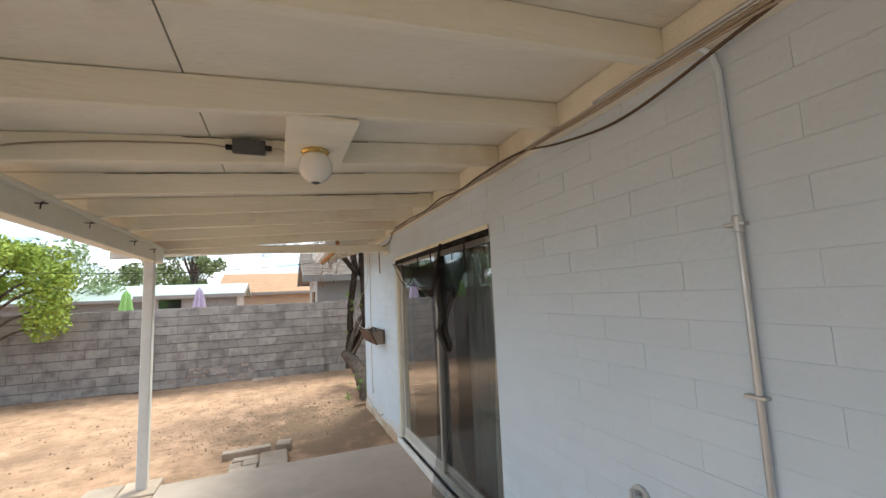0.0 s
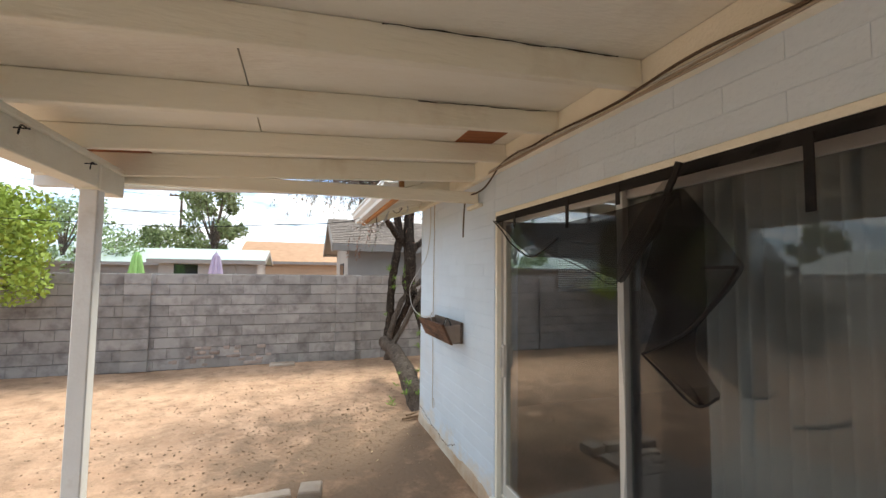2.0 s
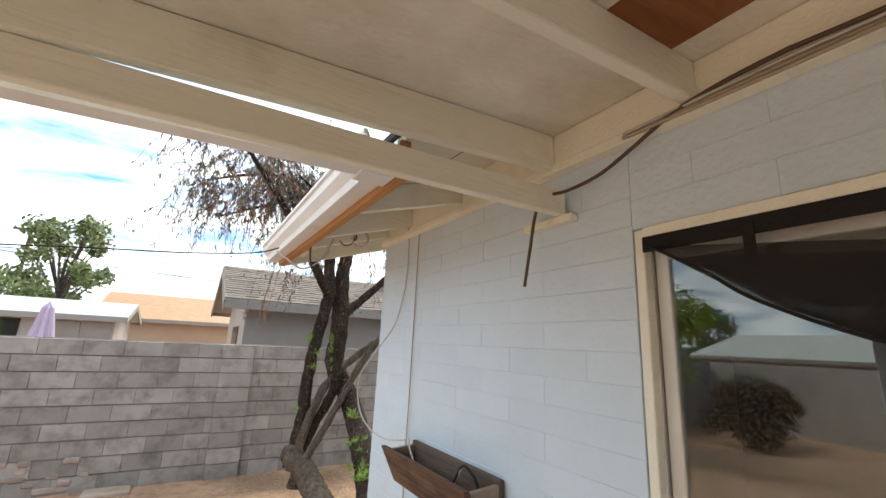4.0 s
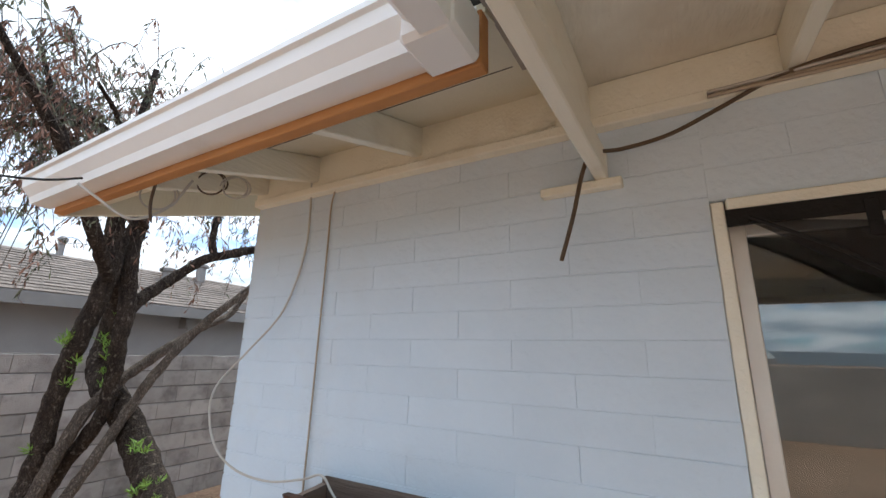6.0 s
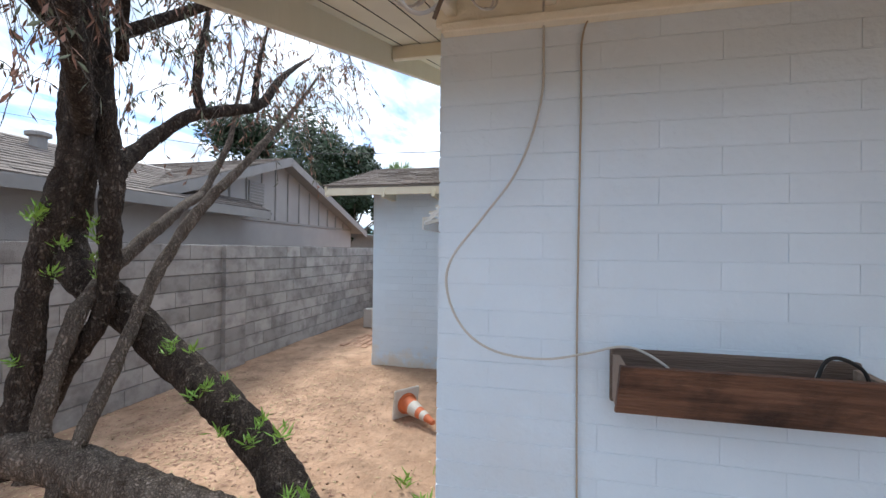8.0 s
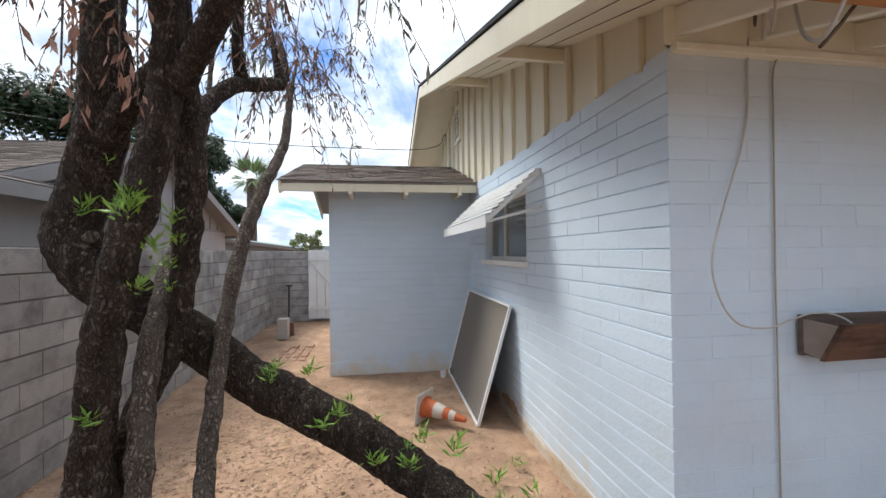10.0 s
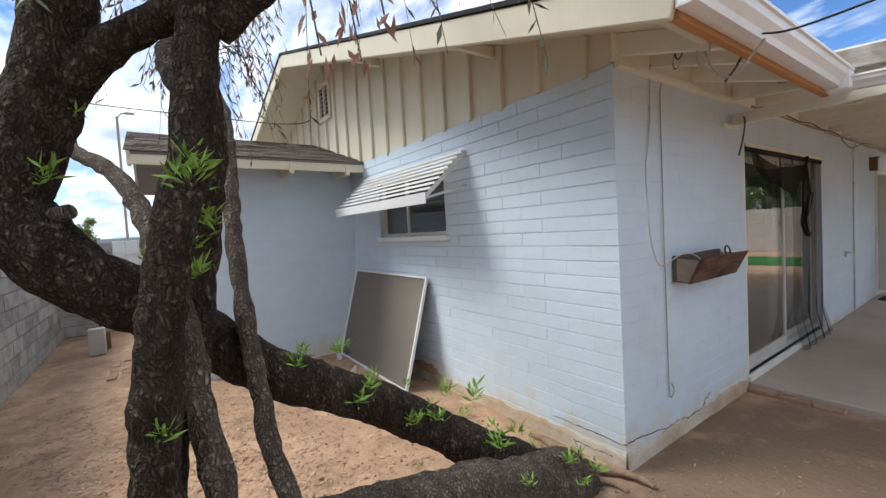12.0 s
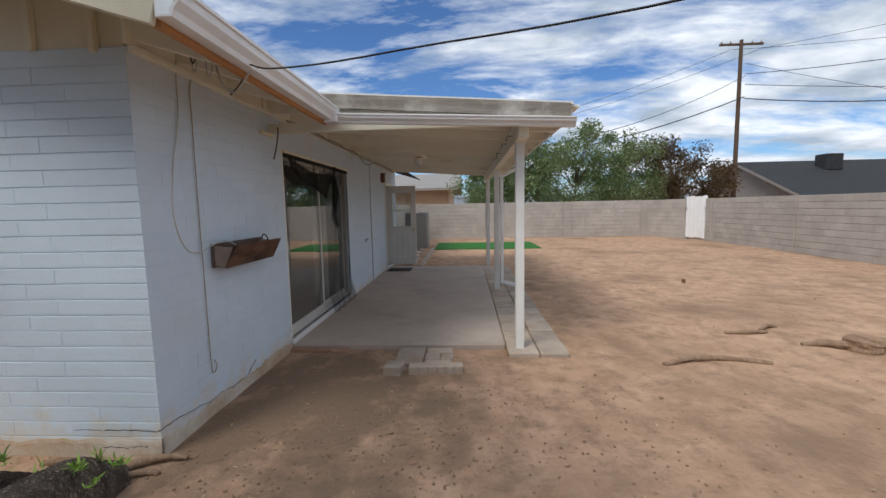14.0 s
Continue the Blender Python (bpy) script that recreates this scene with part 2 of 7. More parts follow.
M_RAW = material("bare_orange_wood", (0.52, 0.26, 0.10), (0.36, 0.16, 0.06), 6, 0.7, bump=0.2, bump_scale=50, stretch=(1, 0.15, 1))
M_PLY = material("bare_plywood", (0.34, 0.13, 0.05), (0.22, 0.08, 0.03), 9, 0.7, bump=0.15, bump_scale=60, stretch=(0.3, 2, 1))
M_DIRT = material("packed_dirt", (0.55, 0.365, 0.247), (0.41, 0.258, 0.168), 2.6, 0.95, bump=1.0, bump_scale=22, stain=(0.25, 0.165, 0.11), stain_scale=0.55, stain_range=(0.50, 0.70), spec=0.1, speck=(0.27, 0.178, 0.118), blotch=((0.75, 6.05, 0.0), 1.7, (0.23, 0.158, 0.108)))
M_SLAB = material("concrete_slab", (0.51, 0.43, 0.365), (0.43, 0.355, 0.30), 2.2, 0.75, bump=0.15, bump_scale=70, stain=(0.30, 0.255, 0.22), stain_scale=0.8, stain_range=(0.5, 0.8))
M_PAVER = material("concrete_paver", (0.49, 0.405, 0.335), (0.39, 0.32, 0.26), 5, 0.85, bump=0.4, bump_scale=60, stain=(0.34, 0.25, 0.18), stain_scale=3, stain_range=(0.5, 0.75), vary=0.12)
M_BLOCK = material("grey_block", (0.40, 0.375, 0.36), (0.32, 0.30, 0.285), 4, 0.9, bump=0.5, bump_scale=90, stain=(0.21, 0.19, 0.185), stain_scale=4.5, stain_range=(0.46, 0.70), vary=0.2)
M_BLOCK_FAR = material("tan_block", (0.47, 0.425, 0.385), (0.38, 0.34, 0.31), 2, 0.9, bump=0.4, bump_scale=60, stain=(0.31, 0.28, 0.255), stain_scale=0.35, stain_range=(0.5, 0.7), vary=0.055, island=True)
M_MORTAR = material("grey_mortar", (0.20, 0.185, 0.175), (0.16, 0.147, 0.14), 8, 0.95, bump=0.4, bump_scale=80)
M_MORTAR_FAR = material("tan_mortar", (0.42, 0.38, 0.345), (0.36, 0.325, 0.295), 8, 0.95, bump=0.4, bump_scale=80)
M_BARK = material("dark_bark", (0.15, 0.112, 0.09), (0.05, 0.037, 0.03), 16, 0.95, bump=1.0, bump_scale=34, stain=(0.33, 0.265, 0.215), stain_scale=26, stain_range=(0.57, 0.70), stretch=(1, 1, 0.35), spec=0.15, fissure=58)
M_BARK2 = material("grey_brown_bark", (0.37, 0.30, 0.25), (0.16, 0.12, 0.095), 16, 0.95, bump=1.0, bump_scale=34, stain=(0.33, 0.27, 0.22), stain_scale=5, stain_range=(0.55, 0.72), stretch=(1, 1, 0.4), spec=0.15, fissure=62)
M_LEAF = material("narrow_green_leaf", (0.17, 0.17, 0.11), (0.11, 0.115, 0.07), 5, 0.55, bump=0, vary=0.3, island=True)
M_SPROUT = material("fresh_green_leaf", (0.26, 0.40, 0.07), (0.15, 0.27, 0.045), 8, 0.5, bump=0, vary=0.25, island=True)
M_DEADLEAF = material("dry_brown_leaf", (0.34, 0.19, 0.135), (0.23, 0.13, 0.095), 5, 0.75, bump=0, vary=0.35, island=True)
M_FARLEAF = material("far_leaf", (0.20, 0.235, 0.095), (0.125, 0.155, 0.06), 1.5, 0.7, bump=0, vary=0.35, island=True)
M_LIMELEAF = material("lime_leaf", (0.34, 0.42, 0.07), (0.23, 0.31, 0.045), 2, 0.7, bump=0, vary=0.3, island=True)
M_SAGELEAF = material("sage_leaf", (0.29, 0.37, 0.18), (0.19, 0.27, 0.12), 1.5, 0.7, bump=0, vary=0.3, island=True)
M_BROWNLEAF = material("dull_brown_leaf", (0.20, 0.145, 0.085), (0.115, 0.09, 0.05), 1.5, 0.7, bump=0, vary=0.35, island=True)
M_DARKLEAF = material("dark_leaf", (0.045, 0.075, 0.035), (0.025, 0.045, 0.02), 1.5, 0.7, bump=0, vary=0.35, island=True)
M_SHINGLE = material("brown_grey_shingle", (0.225, 0.185, 0.16), (0.145, 0.12, 0.105), 20, 0.95, bump=0.4, bump_scale=150, vary=0.22, island=True)
M_GREYWALL = material("grey_siding", (0.40, 0.37, 0.345), (0.35, 0.32, 0.30), 1.5, 0.8, bump=0.2, bump_scale=60, stain=(0.33, 0.31, 0.295), stain_scale=0.6)
M_GREYTRIM = material("grey_trim", (0.31, 0.285, 0.265), (0.26, 0.24, 0.225), 3, 0.7, bump=0.1)
M_GREEN_ROOF = material("pale_green_roof", (0.44, 0.52, 0.48), (0.38, 0.46, 0.43), 1, 0.7, bump=0.1)
M_PALE_ROOF = material("pale_grey_roof", (0.50, 0.51, 0.49), (0.43, 0.44, 0.42), 2, 0.8, bump=0.2)
M_TAN_ROOF = material("tan_roof", (0.46, 0.28, 0.17), (0.38, 0.22, 0.13), 3, 0.9, bump=0.3, bump_scale=30)
M_TANWALL = material("tan_wall", (0.50, 0.36, 0.25), (0.44, 0.31, 0.21), 1, 0.9, bump=0.2)
M_DARK_ROOF = material("charcoal_roof", (0.042, 0.044, 0.048), (0.03, 0.031, 0.034), 4, 0.9, bump=0.4, bump_scale=60)
M_POLE = material("pole_wood", (0.13, 0.085, 0.06), (0.08, 0.055, 0.04), 3, 0.9, bump=0.4, bump_scale=30, stretch=(1, 1, 0.1))
M_BLACK = material("black_rubber", (0.02, 0.02, 0.02), rough=0.6, bump=0.05)
M_CABLE = material("tan_cable", (0.42, 0.35, 0.27), rough=0.6, bump=0.05)
M_CABLE_W = material("off_white_cable", (0.55, 0.53, 0.50), rough=0.5, bump=0.05)
M_CABLE_D = material("brown_cable", (0.11, 0.075, 0.05), rough=0.6, bump=0.05)
M_CONDUIT = material("galvanised_metal", (0.62, 0.64, 0.66), (0.5, 0.52, 0.54), 6, 0.38, metal=0.8, bump=0.05)
M_BRASS = material("polished_brass", (0.75, 0.52, 0.18), rough=0.2, metal=1.0, bump=0)
M_GLOBE = material("white_opal_glass", (0.86, 0.85, 0.82), (0.84, 0.83, 0.80), 3, 0.15, bump=0, spec=0.6)
M_PLANTER = material("weathered_redwood", (0.20, 0.105, 0.065), (0.075, 0.038, 0.025), 9, 0.7, bump=0.6, bump_scale=40, stain=(0.04, 0.022, 0.016), stain_scale=4, stain_range=(0.46, 0.62), stretch=(3, 0.3, 4))
M_PLANTER_IN = material("grey_weathered_wood", (0.19, 0.145, 0.12), (0.10, 0.07, 0.055), 5, 0.9, bump=0.6, bump_scale=40, stretch=(3, 0.25, 5))
M_PLANTER_EDGE = material("pale_cut_wood", (0.34, 0.27, 0.22), (0.25, 0.19, 0.15), 6, 0.9, bump=0.3)
M_GLASS = see_through("door_glass", (0.80, 0.83, 0.83), 0.09, (1, 1, 1), 0.0, True)
M_FLY = see_through("black_fly_mesh", (1, 1, 1), 0.60, (0.024, 0.024, 0.028), 0.5, False)
M_WINGLASS = see_through("window_glass", (0.42, 0.44, 0.44), 0.06, (1, 1, 1), 0.0, True)
M_FLY_FOLDED = see_through("folded_fly_mesh", (1, 1, 1), 0.40, (0.020, 0.018, 0.017), 0.5, False)
M_FLY_DOUBLE = see_through("double_fly_mesh", (1, 1, 1), 0.17, (0.030, 0.028, 0.027), 0.5, False)
M_FLY_BAND = material("black_mesh_binding", (0.018, 0.016, 0.015), rough=0.85, bump=0.2)
M_SCREEN = see_through("sun_screen_mesh", (1, 1, 1), 0.12, (0.235, 0.213, 0.187), 0.5, False)
M_ALU = material("aluminium_frame", (0.72, 0.70, 0.66), (0.64, 0.62, 0.58), 4, 0.4, metal=0.3, bump=0.05)
M_CURTAIN = material("white_curtain", (0.90, 0.90, 0.88), rough=0.9, bump=0.1)
M_ROOM = material("dim_room_wall", (0.45, 0.43, 0.40), rough=0.9, bump=0)
M_BLIND = material("white_blind", (0.85, 0.85, 0.83), rough=0.6, bump=0)
M_DARKWIN = material("dark_window", (0.015, 0.017, 0.02), rough=0.08, bump=0, spec=0.6)
M_ORANGE = material("faded_orange_plastic", (0.62, 0.17, 0.06), (0.50, 0.13, 0.05), 6, 0.6, bump=0.1, stain=(0.42, 0.25, 0.16), stain_scale=6, stain_range=(0.55, 0.8))
M_CONEWHITE = material("dirty_white_band", (0.66, 0.62, 0.56), (0.5, 0.44, 0.38), 8, 0.6, bump=0.1)
M_TURF = material("artificial_turf", (0.045, 0.19, 0.035), (0.03, 0.13, 0.025), 30, 0.9, bump=0.8, bump_scale=150)
M_DOOR = material("white_door_paint", (0.76, 0.74, 0.70), rough=0.45, bump=0.05)
M_GREYBOX = material("dark_grey_plastic", (0.11, 0.115, 0.12), rough=0.5, bump=0.05)
M_LILAC = material("lilac_canvas", (0.52, 0.44, 0.58), (0.45, 0.37, 0.51), 3, 0.9, bump=0.1)
M_LIME = material("lime_canvas", (0.36, 0.60, 0.22), (0.28, 0.50, 0.16), 3, 0.9, bump=0.1)
M_STUMP = material("weathered_stump", (0.36, 0.25, 0.17), (0.24, 0.16, 0.105), 7, 0.95, bump=0.7, bump_scale=30, stretch=(3, 1, 1))
# air haze is put into the hills' blue-grey colour
M_HILL = material("haze_tinted_hill", (0.30, 0.36, 0.42), (0.27, 0.32, 0.38), 0.01, 1.0, bump=0)
M_STRAW = material("dry_straw", (0.52, 0.41, 0.24), (0.40, 0.30, 0.17), 5, 0.8, bump=0, vary=0.25, island=True)
M_WORN = material("crumbled_block", (0.44, 0.36, 0.315), (0.33, 0.265, 0.235), 9, 0.95, bump=0.6, bump_scale=60, vary=0.25)
M_RUST = material("rusty_metal", (0.20, 0.10, 0.06), rough=0.9, bump=0.3)
M_BRICKPAVE = material("buried_brick", (0.42, 0.26, 0.18), (0.34, 0.2, 0.13), 7, 0.95, bump=0.4, vary=0.12)

# ---- mesh helpers ----


class Shape:
    """Collects corners and faces of one mesh, in world metres."""

    def __init__(self):
        self.v, self.f, self.smooth = [], [], False

    def face(self, *pts):
        n = len(self.v)
        self.v.extend(tuple(p) for p in pts)
        self.f.append(tuple(range(n, n + len(pts))))
        return self

    def box(self, lo, hi, c=0.0, m=None):
        """A box from corner to corner with edges chamfered by c, put through the matrix m."""
        x = [(min(a, b), max(a, b)) for a, b in zip(lo, hi)]
        c = min(c, 0.45 * min(b - a for a, b in x))
        n = len(self.v)
        idx, pts = {}, []
        if c <= 0:
            for i in (0, 1):
                for j in (0, 1):
                    for k in (0, 1):
                        pts.append((x[0][i], x[1][j], x[2][k]))
            faces = [(0, 1, 3, 2), (4, 6, 7, 5), (0, 4, 5, 1), (2, 3, 7, 6), (0, 2, 6, 4), (1, 5, 7, 3)]
        else:
            for i in (0, 1):
                for j in (0, 1):
                    for k in (0, 1):
                        s = (i, j, k)
                        for axis in range(3):
                            p = [x[a][s[a]] + (0 if a == axis else (c if s[a] == 0 else -c)) for a in range(3)]
                            idx[(i, j, k, axis)] = len(pts)
                            pts.append(tuple(p))
            faces = []
            for axis in range(3):
                b, d = (axis + 1) % 3, (axis + 2) % 3
                for side in (0, 1):
                    quad = []
                    for u, w in ((0, 0), (1, 0), (1, 1), (0, 1)):
                        s = [0, 0, 0]
                        s[axis], s[b], s[d] = side, u, w
                        quad.append(idx[(*s, axis)])
                    faces.append(tuple(quad if side else quad[::-1]))
            for axis in range(3):
                b, d = (axis + 1) % 3, (axis + 2) % 3
                for u in (0, 1):
                    for w in (0, 1):
                        s0, s1 = [0, 0, 0], [0, 0, 0]
                        s0[b], s0[d], s1[b], s1[d], s1[axis] = u, w, u, w, 1
                        q = (idx[(*s0, b)], idx[(*s1, b)], idx[(*s1, d)], idx[(*s0, d)])
                        faces.append(q if u == w else q[::-1])
            for i in (0, 1):
                for j in (0, 1):
                    for k in (0, 1):
                        t = (idx[(i, j, k, 0)], idx[(i, j, k, 1)], idx[(i, j, k, 2)])
                        faces.append(t if (i + j + k) % 2 else t[::-1])
        self.v.extend(tuple(m @ Vector(p)) if m else p for p in pts)
        self.f.extend(tuple(n + q for q in f) for f in faces)
        return self

    def beam(self, a, b, w, h, c=0.0, up=(0, 0, 1)):
        """A bar of width w and height h from a to b."""
        a, b = Vector(a), Vector(b)
        y = (b - a).normalized()
        xx = y.cross(Vector(up)).normalized()
        z = xx.cross(y)
        m = Matrix((xx, y, z)).transposed().to_4x4()
        m.translation = a
        return self.box((-w / 2, 0, -h / 2), (w / 2, (b - a).length, h / 2), c, m)

    def tube(self, pts, radii, n=8, lump=0.0, caps=True, seed=0):
        """A round limb along points; lump: how uneven its skin is."""
        pts = [Vector(p) for p in pts]
        if not hasattr(radii, "__len__"):
            radii = [radii] * len(pts)
        base = len(self.v)
        ref = Vector((0.31, 0.17, 0.93))
        for i, p in enumerate(pts):
            d = (pts[min(i + 1, len(pts) - 1)] - pts[max(i - 1, 0)]).normalized()
            if i == 0 and abs(d.dot(ref)) > 0.95:
                ref = Vector((1, 0, 0))
            u = (ref - d * ref.dot(d)).normalized()
            w = d.cross(u)
            ref = u
            for k in range(n):
                a = 2 * math.pi * k / n
                r = radii[i]
                q = p + (u * math.cos(a) + w * math.sin(a)) * r
                if lump:
                    r2 = 1 + lump * (noise.noise(q * (3.2 / max(0.03, radii[0] * 4)) + Vector((seed, 0, 0))) + 0.7 * noise.noise(q * 22))
                    q = p + (q - p) * r2
                self.v.append(tuple(q))
        for i in range(len(pts) - 1):
            for k in range(n):
                a, b = base + i * n + k, base + i * n + (k + 1) % n
                self.f.append((a, b, b + n, a + n))
        if caps:
            self.f.append(tuple(base + k for k in range(n))[::-1])
            e = base + (len(pts) - 1) * n
            self.f.append(tuple(e + k for k in range(n)))
        return self

    def lathe(self, centre, profile, n=20, m=None):
        """A turned body: profile of (radius, height)."""
        base = len(self.v)
        for r, h in profile:
            for k in range(n):
                a = 2 * math.pi * k / n
                p = Vector((r * math.cos(a), r * math.sin(a), h))
                p = (m @ p) if m else p + Vector(centre)
                self.v.append(tuple(p))
        for i in range(len(profile) - 1):
            for k in range(n):
                a, b = base + i * n + k, base + i * n + (k + 1) % n
                self.f.append((a, b, b + n, a + n))
        return self

    def sweep(self, section, a, b, side, up=(0, 0, 1)):
        """An extruded section of (sideways, up) pairs from a to b."""
        n, k = len(self.v), len(section)
        for e in (Vector(a), Vector(b)):
            for s, h in section:
                self.v.append(tuple(e + Vector(side) * s + Vector(up) * h))
        for i in range(k):
            j = (i + 1) % k
            self.f.append((n + i, n + j, n + k + j, n + k + i))
        self.f.append(tuple(range(n, n + k))[::-1])
        self.f.append(tuple(range(n + k, n + 2 * k)))
        return self

    def mesh(self, name, mat):
        me = bpy.data.meshes.new(name)
        me.from_pydata(self.v, [], self.f)
        me.materials.append(mat)
        if self.smooth:
            me.polygons.foreach_set("use_smooth", [True] * len(me.polygons))
        me.update()
        return me


def smooth_path(pts, steps=6):
    """Catmull-Rom points through the given ones; works on tuples of any length."""
    pts = [np.array(p, float) for p in pts]
    out = []
    for i in range(len(pts) - 1):
        p0, p1, p2, p3 = pts[max(i - 1, 0)], pts[i], pts[i + 1], pts[min(i + 2, len(pts) - 1)]
        for s in range(steps):
            t = s / steps
            out.append(0.5 * (2 * p1 + (p2 - p0) * t + (2 * p0 - 5 * p1 + 4 * p2 - p3) * t * t + (3 * p1 - p0 - 3 * p2 + p3) * t ** 3))
    out.append(pts[-1])
    return out


def thing(name, base, label="", category="", group="", kind=""):
    ob = new(name)
    ob.empty_display_size = 0.1
    ob.location = base
    return tagged(ob, label, category, group, kind)


def attach(ob, parent):
    ob.parent = parent
    if parent.type == "EMPTY":
        ob.matrix_parent_inverse = parent.matrix_basis.inverted()
    return ob


def part(name, shape, mat, parent, label=""):
    return tagged(attach(new(name, shape.mesh(name, mat)), parent), label)


def whole(name, shape, mat, label="", category="", group="", kind=""):
    """A thing or piece of the setting that is one mesh."""
    return tagged(new(name, shape.mesh(name, mat)), label, category, group, kind)


PIECES = {}


def piece_mesh(kind, lx, lz, depth, c, mat):
    """One brick: a slab along x and z whose front (towards -y) is chamfered."""
    key = (kind, round(lx, 2), round(lz, 3), depth)
    if key not in PIECES:
        a, h = lx / 2, lz / 2
        s = Shape()
        s.v = [(-a, 0, -h), (a, 0, -h), (a, 0, h), (-a, 0, h), (-a + c * 0.2, -depth, -h + c * 0.15), (a - c * 0.2, -depth, -h + c * 0.15), (a - c * 0.2, -depth, h - c), (-a + c * 0.2, -depth, h - c)]
        s.f = [(4, 5, 6, 7), (0, 1, 5, 4), (1, 2, 6, 5), (2, 3, 7, 6), (3, 0, 4, 7)]
        PIECES[key] = s.mesh(kind, mat)
    return PIECES[key]


def lay(start, along, length, z0, courses, height, unit, joint, holes=()):
    """Running-bond places in a wall: (middle along the wall, middle height, length, height); holes are (a0, a1, z0, z1)."""
    out = []
    for k in range(courses):
        zb, zt = z0 + k * height, z0 + (k + 1) * height
        a = -unit / 2 if k % 2 else 0.0
        while a < length - 0.02:
            spans = [(max(a, 0), min(a + unit, length))]
            for h0, h1, hz0, hz1 in holes:
                if (zb + zt) / 2 > hz0 and (zb + zt) / 2 < hz1:
                    spans = [q for p, r in spans for q in ((p, min(r, h0)), (max(p, h1), r)) if q[1] - q[0] > 0.03]
            for p, r in spans:
                if r - p > 0.04:
                    out.append(((p + r) / 2, (zb + zt) / 2, r - p - joint * 0.3, height - joint))
            a += unit
    return out


def bricks(name, parent, origin, yaw, places, depth, c, mat, jitter=0.001, keep=None, rest="stuff"):
    """Each brick an object on shared meshes under its wall; those that keep() refuses are joined into one part."""
    base = pose(*origin, 0, 0, yaw)
    rnd = random.Random(name + str(origin))
    joined = Shape()
    for a, z, lx, lz in places:
        m = base @ Matrix.Translation((a, rnd.uniform(-jitter, jitter), z))
        me = piece_mesh(mat.name, lx, lz, depth, c, mat)
        if keep is None or keep(m.translation):
            ob = new(name, me)
            attach(ob, parent)
            ob.matrix_basis = m
        else:
            n = len(joined.v)
            joined.v.extend(tuple(m @ v.co) for v in me.vertices)
            joined.f.extend(tuple(n + i for i in f.vertices) for f in me.polygons)
    if joined.v:
        ob = part("far_" + name + "s", joined, mat, parent)
        tagged(ob, kind="stuff")


def shingles(shape, corner, along, up, length, rise, course=0.14, tab=0.3, thick=0.012, seed=1):
    """Overlapping tabs on a slope: along and up are unit vectors."""
    rnd = random.Random(seed)
    corner, along, up = Vector(corner), Vector(along), Vector(up)
    nrm = along.cross(up).normalized()
    if nrm.z < 0:
        nrm = -nrm
    for r in range(int(rise / course)):
        a = -rnd.random() * tab
        while a < length:
            w = tab * rnd.uniform(0.6, 1.25)
            a0, a1 = max(a, 0), min(a + w - 0.006, length)
            if a1 - a0 > 0.02:
                p = corner + along * a0 + up * (r * course)
                q = corner + along * a1 + up * (r * course)
                t = thick * rnd.uniform(0.7, 1.4)
                d = up * (course * 1.15)
                n = len(shape.v)
                shape.v.extend(tuple(z) for z in (p, q, p + nrm * t, q + nrm * t, p + d + nrm * 0.001, q + d + nrm * 0.001))
                shape.f.extend([(n, n + 1, n + 3, n + 2), (n + 2, n + 3, n + 5, n + 4)])
            a += w
    return shape

# ---- ground ----
WX, NY, CH = 1.37, 6.81, 0.1016  # house wall faces, course height
GROUND = -0.03


def ground_z(x, y):
    p = Vector((x, y, 0))
    return GROUND + 0.018 * noise.noise(p * 0.7) + 0.009 * noise.noise(p * 2.3) + 0.004 * noise.noise(p * 7)


def build_ground():
    near = [i * 0.14 for i in range(-86, 87)]
    xs = [-900, -300, -100, -40, -20] + near + [20, 40, 100, 300, 900]
    ys = [-900, -300, -100, -40, -20] + near + [20, 40, 100, 300, 900]
    s = Shape()
    s.smooth = True
    for x in xs:
        for y in ys:
            z = ground_z(x, y) if abs(x) < 12.1 and abs(y) < 12.1 else GROUND
            if -1.9 < x < 1.6 and -1.4 < y < 5.6:
                z = min(z, -0.035)
            s.v.append((x, y, z))
    k = len(ys)
    for i in range(len(xs) - 1):
        for j in range(k - 1):
            a = i * k + j
            s.f.append((a, a + k, a + k + 1, a + 1))
    whole("ground", s, M_DIRT, "bare tan scuffed dirt yard with darker patches", "ground", kind="structure")


build_ground()

# ---- house walls ----
DOOR = (2.29, 4.78, 0.09, 2.22)      # sliding door opening: y0, y1, z0, z1
BACK = (-1.92, -1.05, 0.08, 2.12)     # back door opening
A0 = -2.6                             # south end of the patio wall
TOP = 2.54
s = Shape()
x0, x1 = WX + 0.003, WX + 0.2
for lo, hi, za, zb in ((A0, BACK[0], 0, TOP), (BACK[1], DOOR[0], 0, TOP), (DOOR[1], NY - 0.2, 0, TOP), (BACK[0], BACK[1], BACK[3], TOP),
                       (DOOR[0], DOOR[1], DOOR[3], TOP), (DOOR[0], DOOR[1], -0.1, DOOR[2]), (BACK[0], BACK[1], -0.1, BACK[2])):
    s.box((x0, lo, za - (0.2 if za == 0 else 0)), (x1, hi, zb))
wall_west = whole("wall_west", s, M_PAINT, "pale blue-white painted block wall along the patio", "wall", kind="structure")
WIN = (3.19, 4.60, 1.53, 2.20)        # side window: x0, x1, z0, z1
s = Shape()
for lo, hi, za, zb in ((WX + 0.2, WIN[0], -0.2, TOP), (WIN[1], 9.0, -0.2, TOP), (WIN[0], WIN[1], -0.2, WIN[2]), (WIN[0], WIN[1], WIN[3], TOP)):
    s.box((lo, NY - 0.2, za), (hi, NY - 0.003, zb))
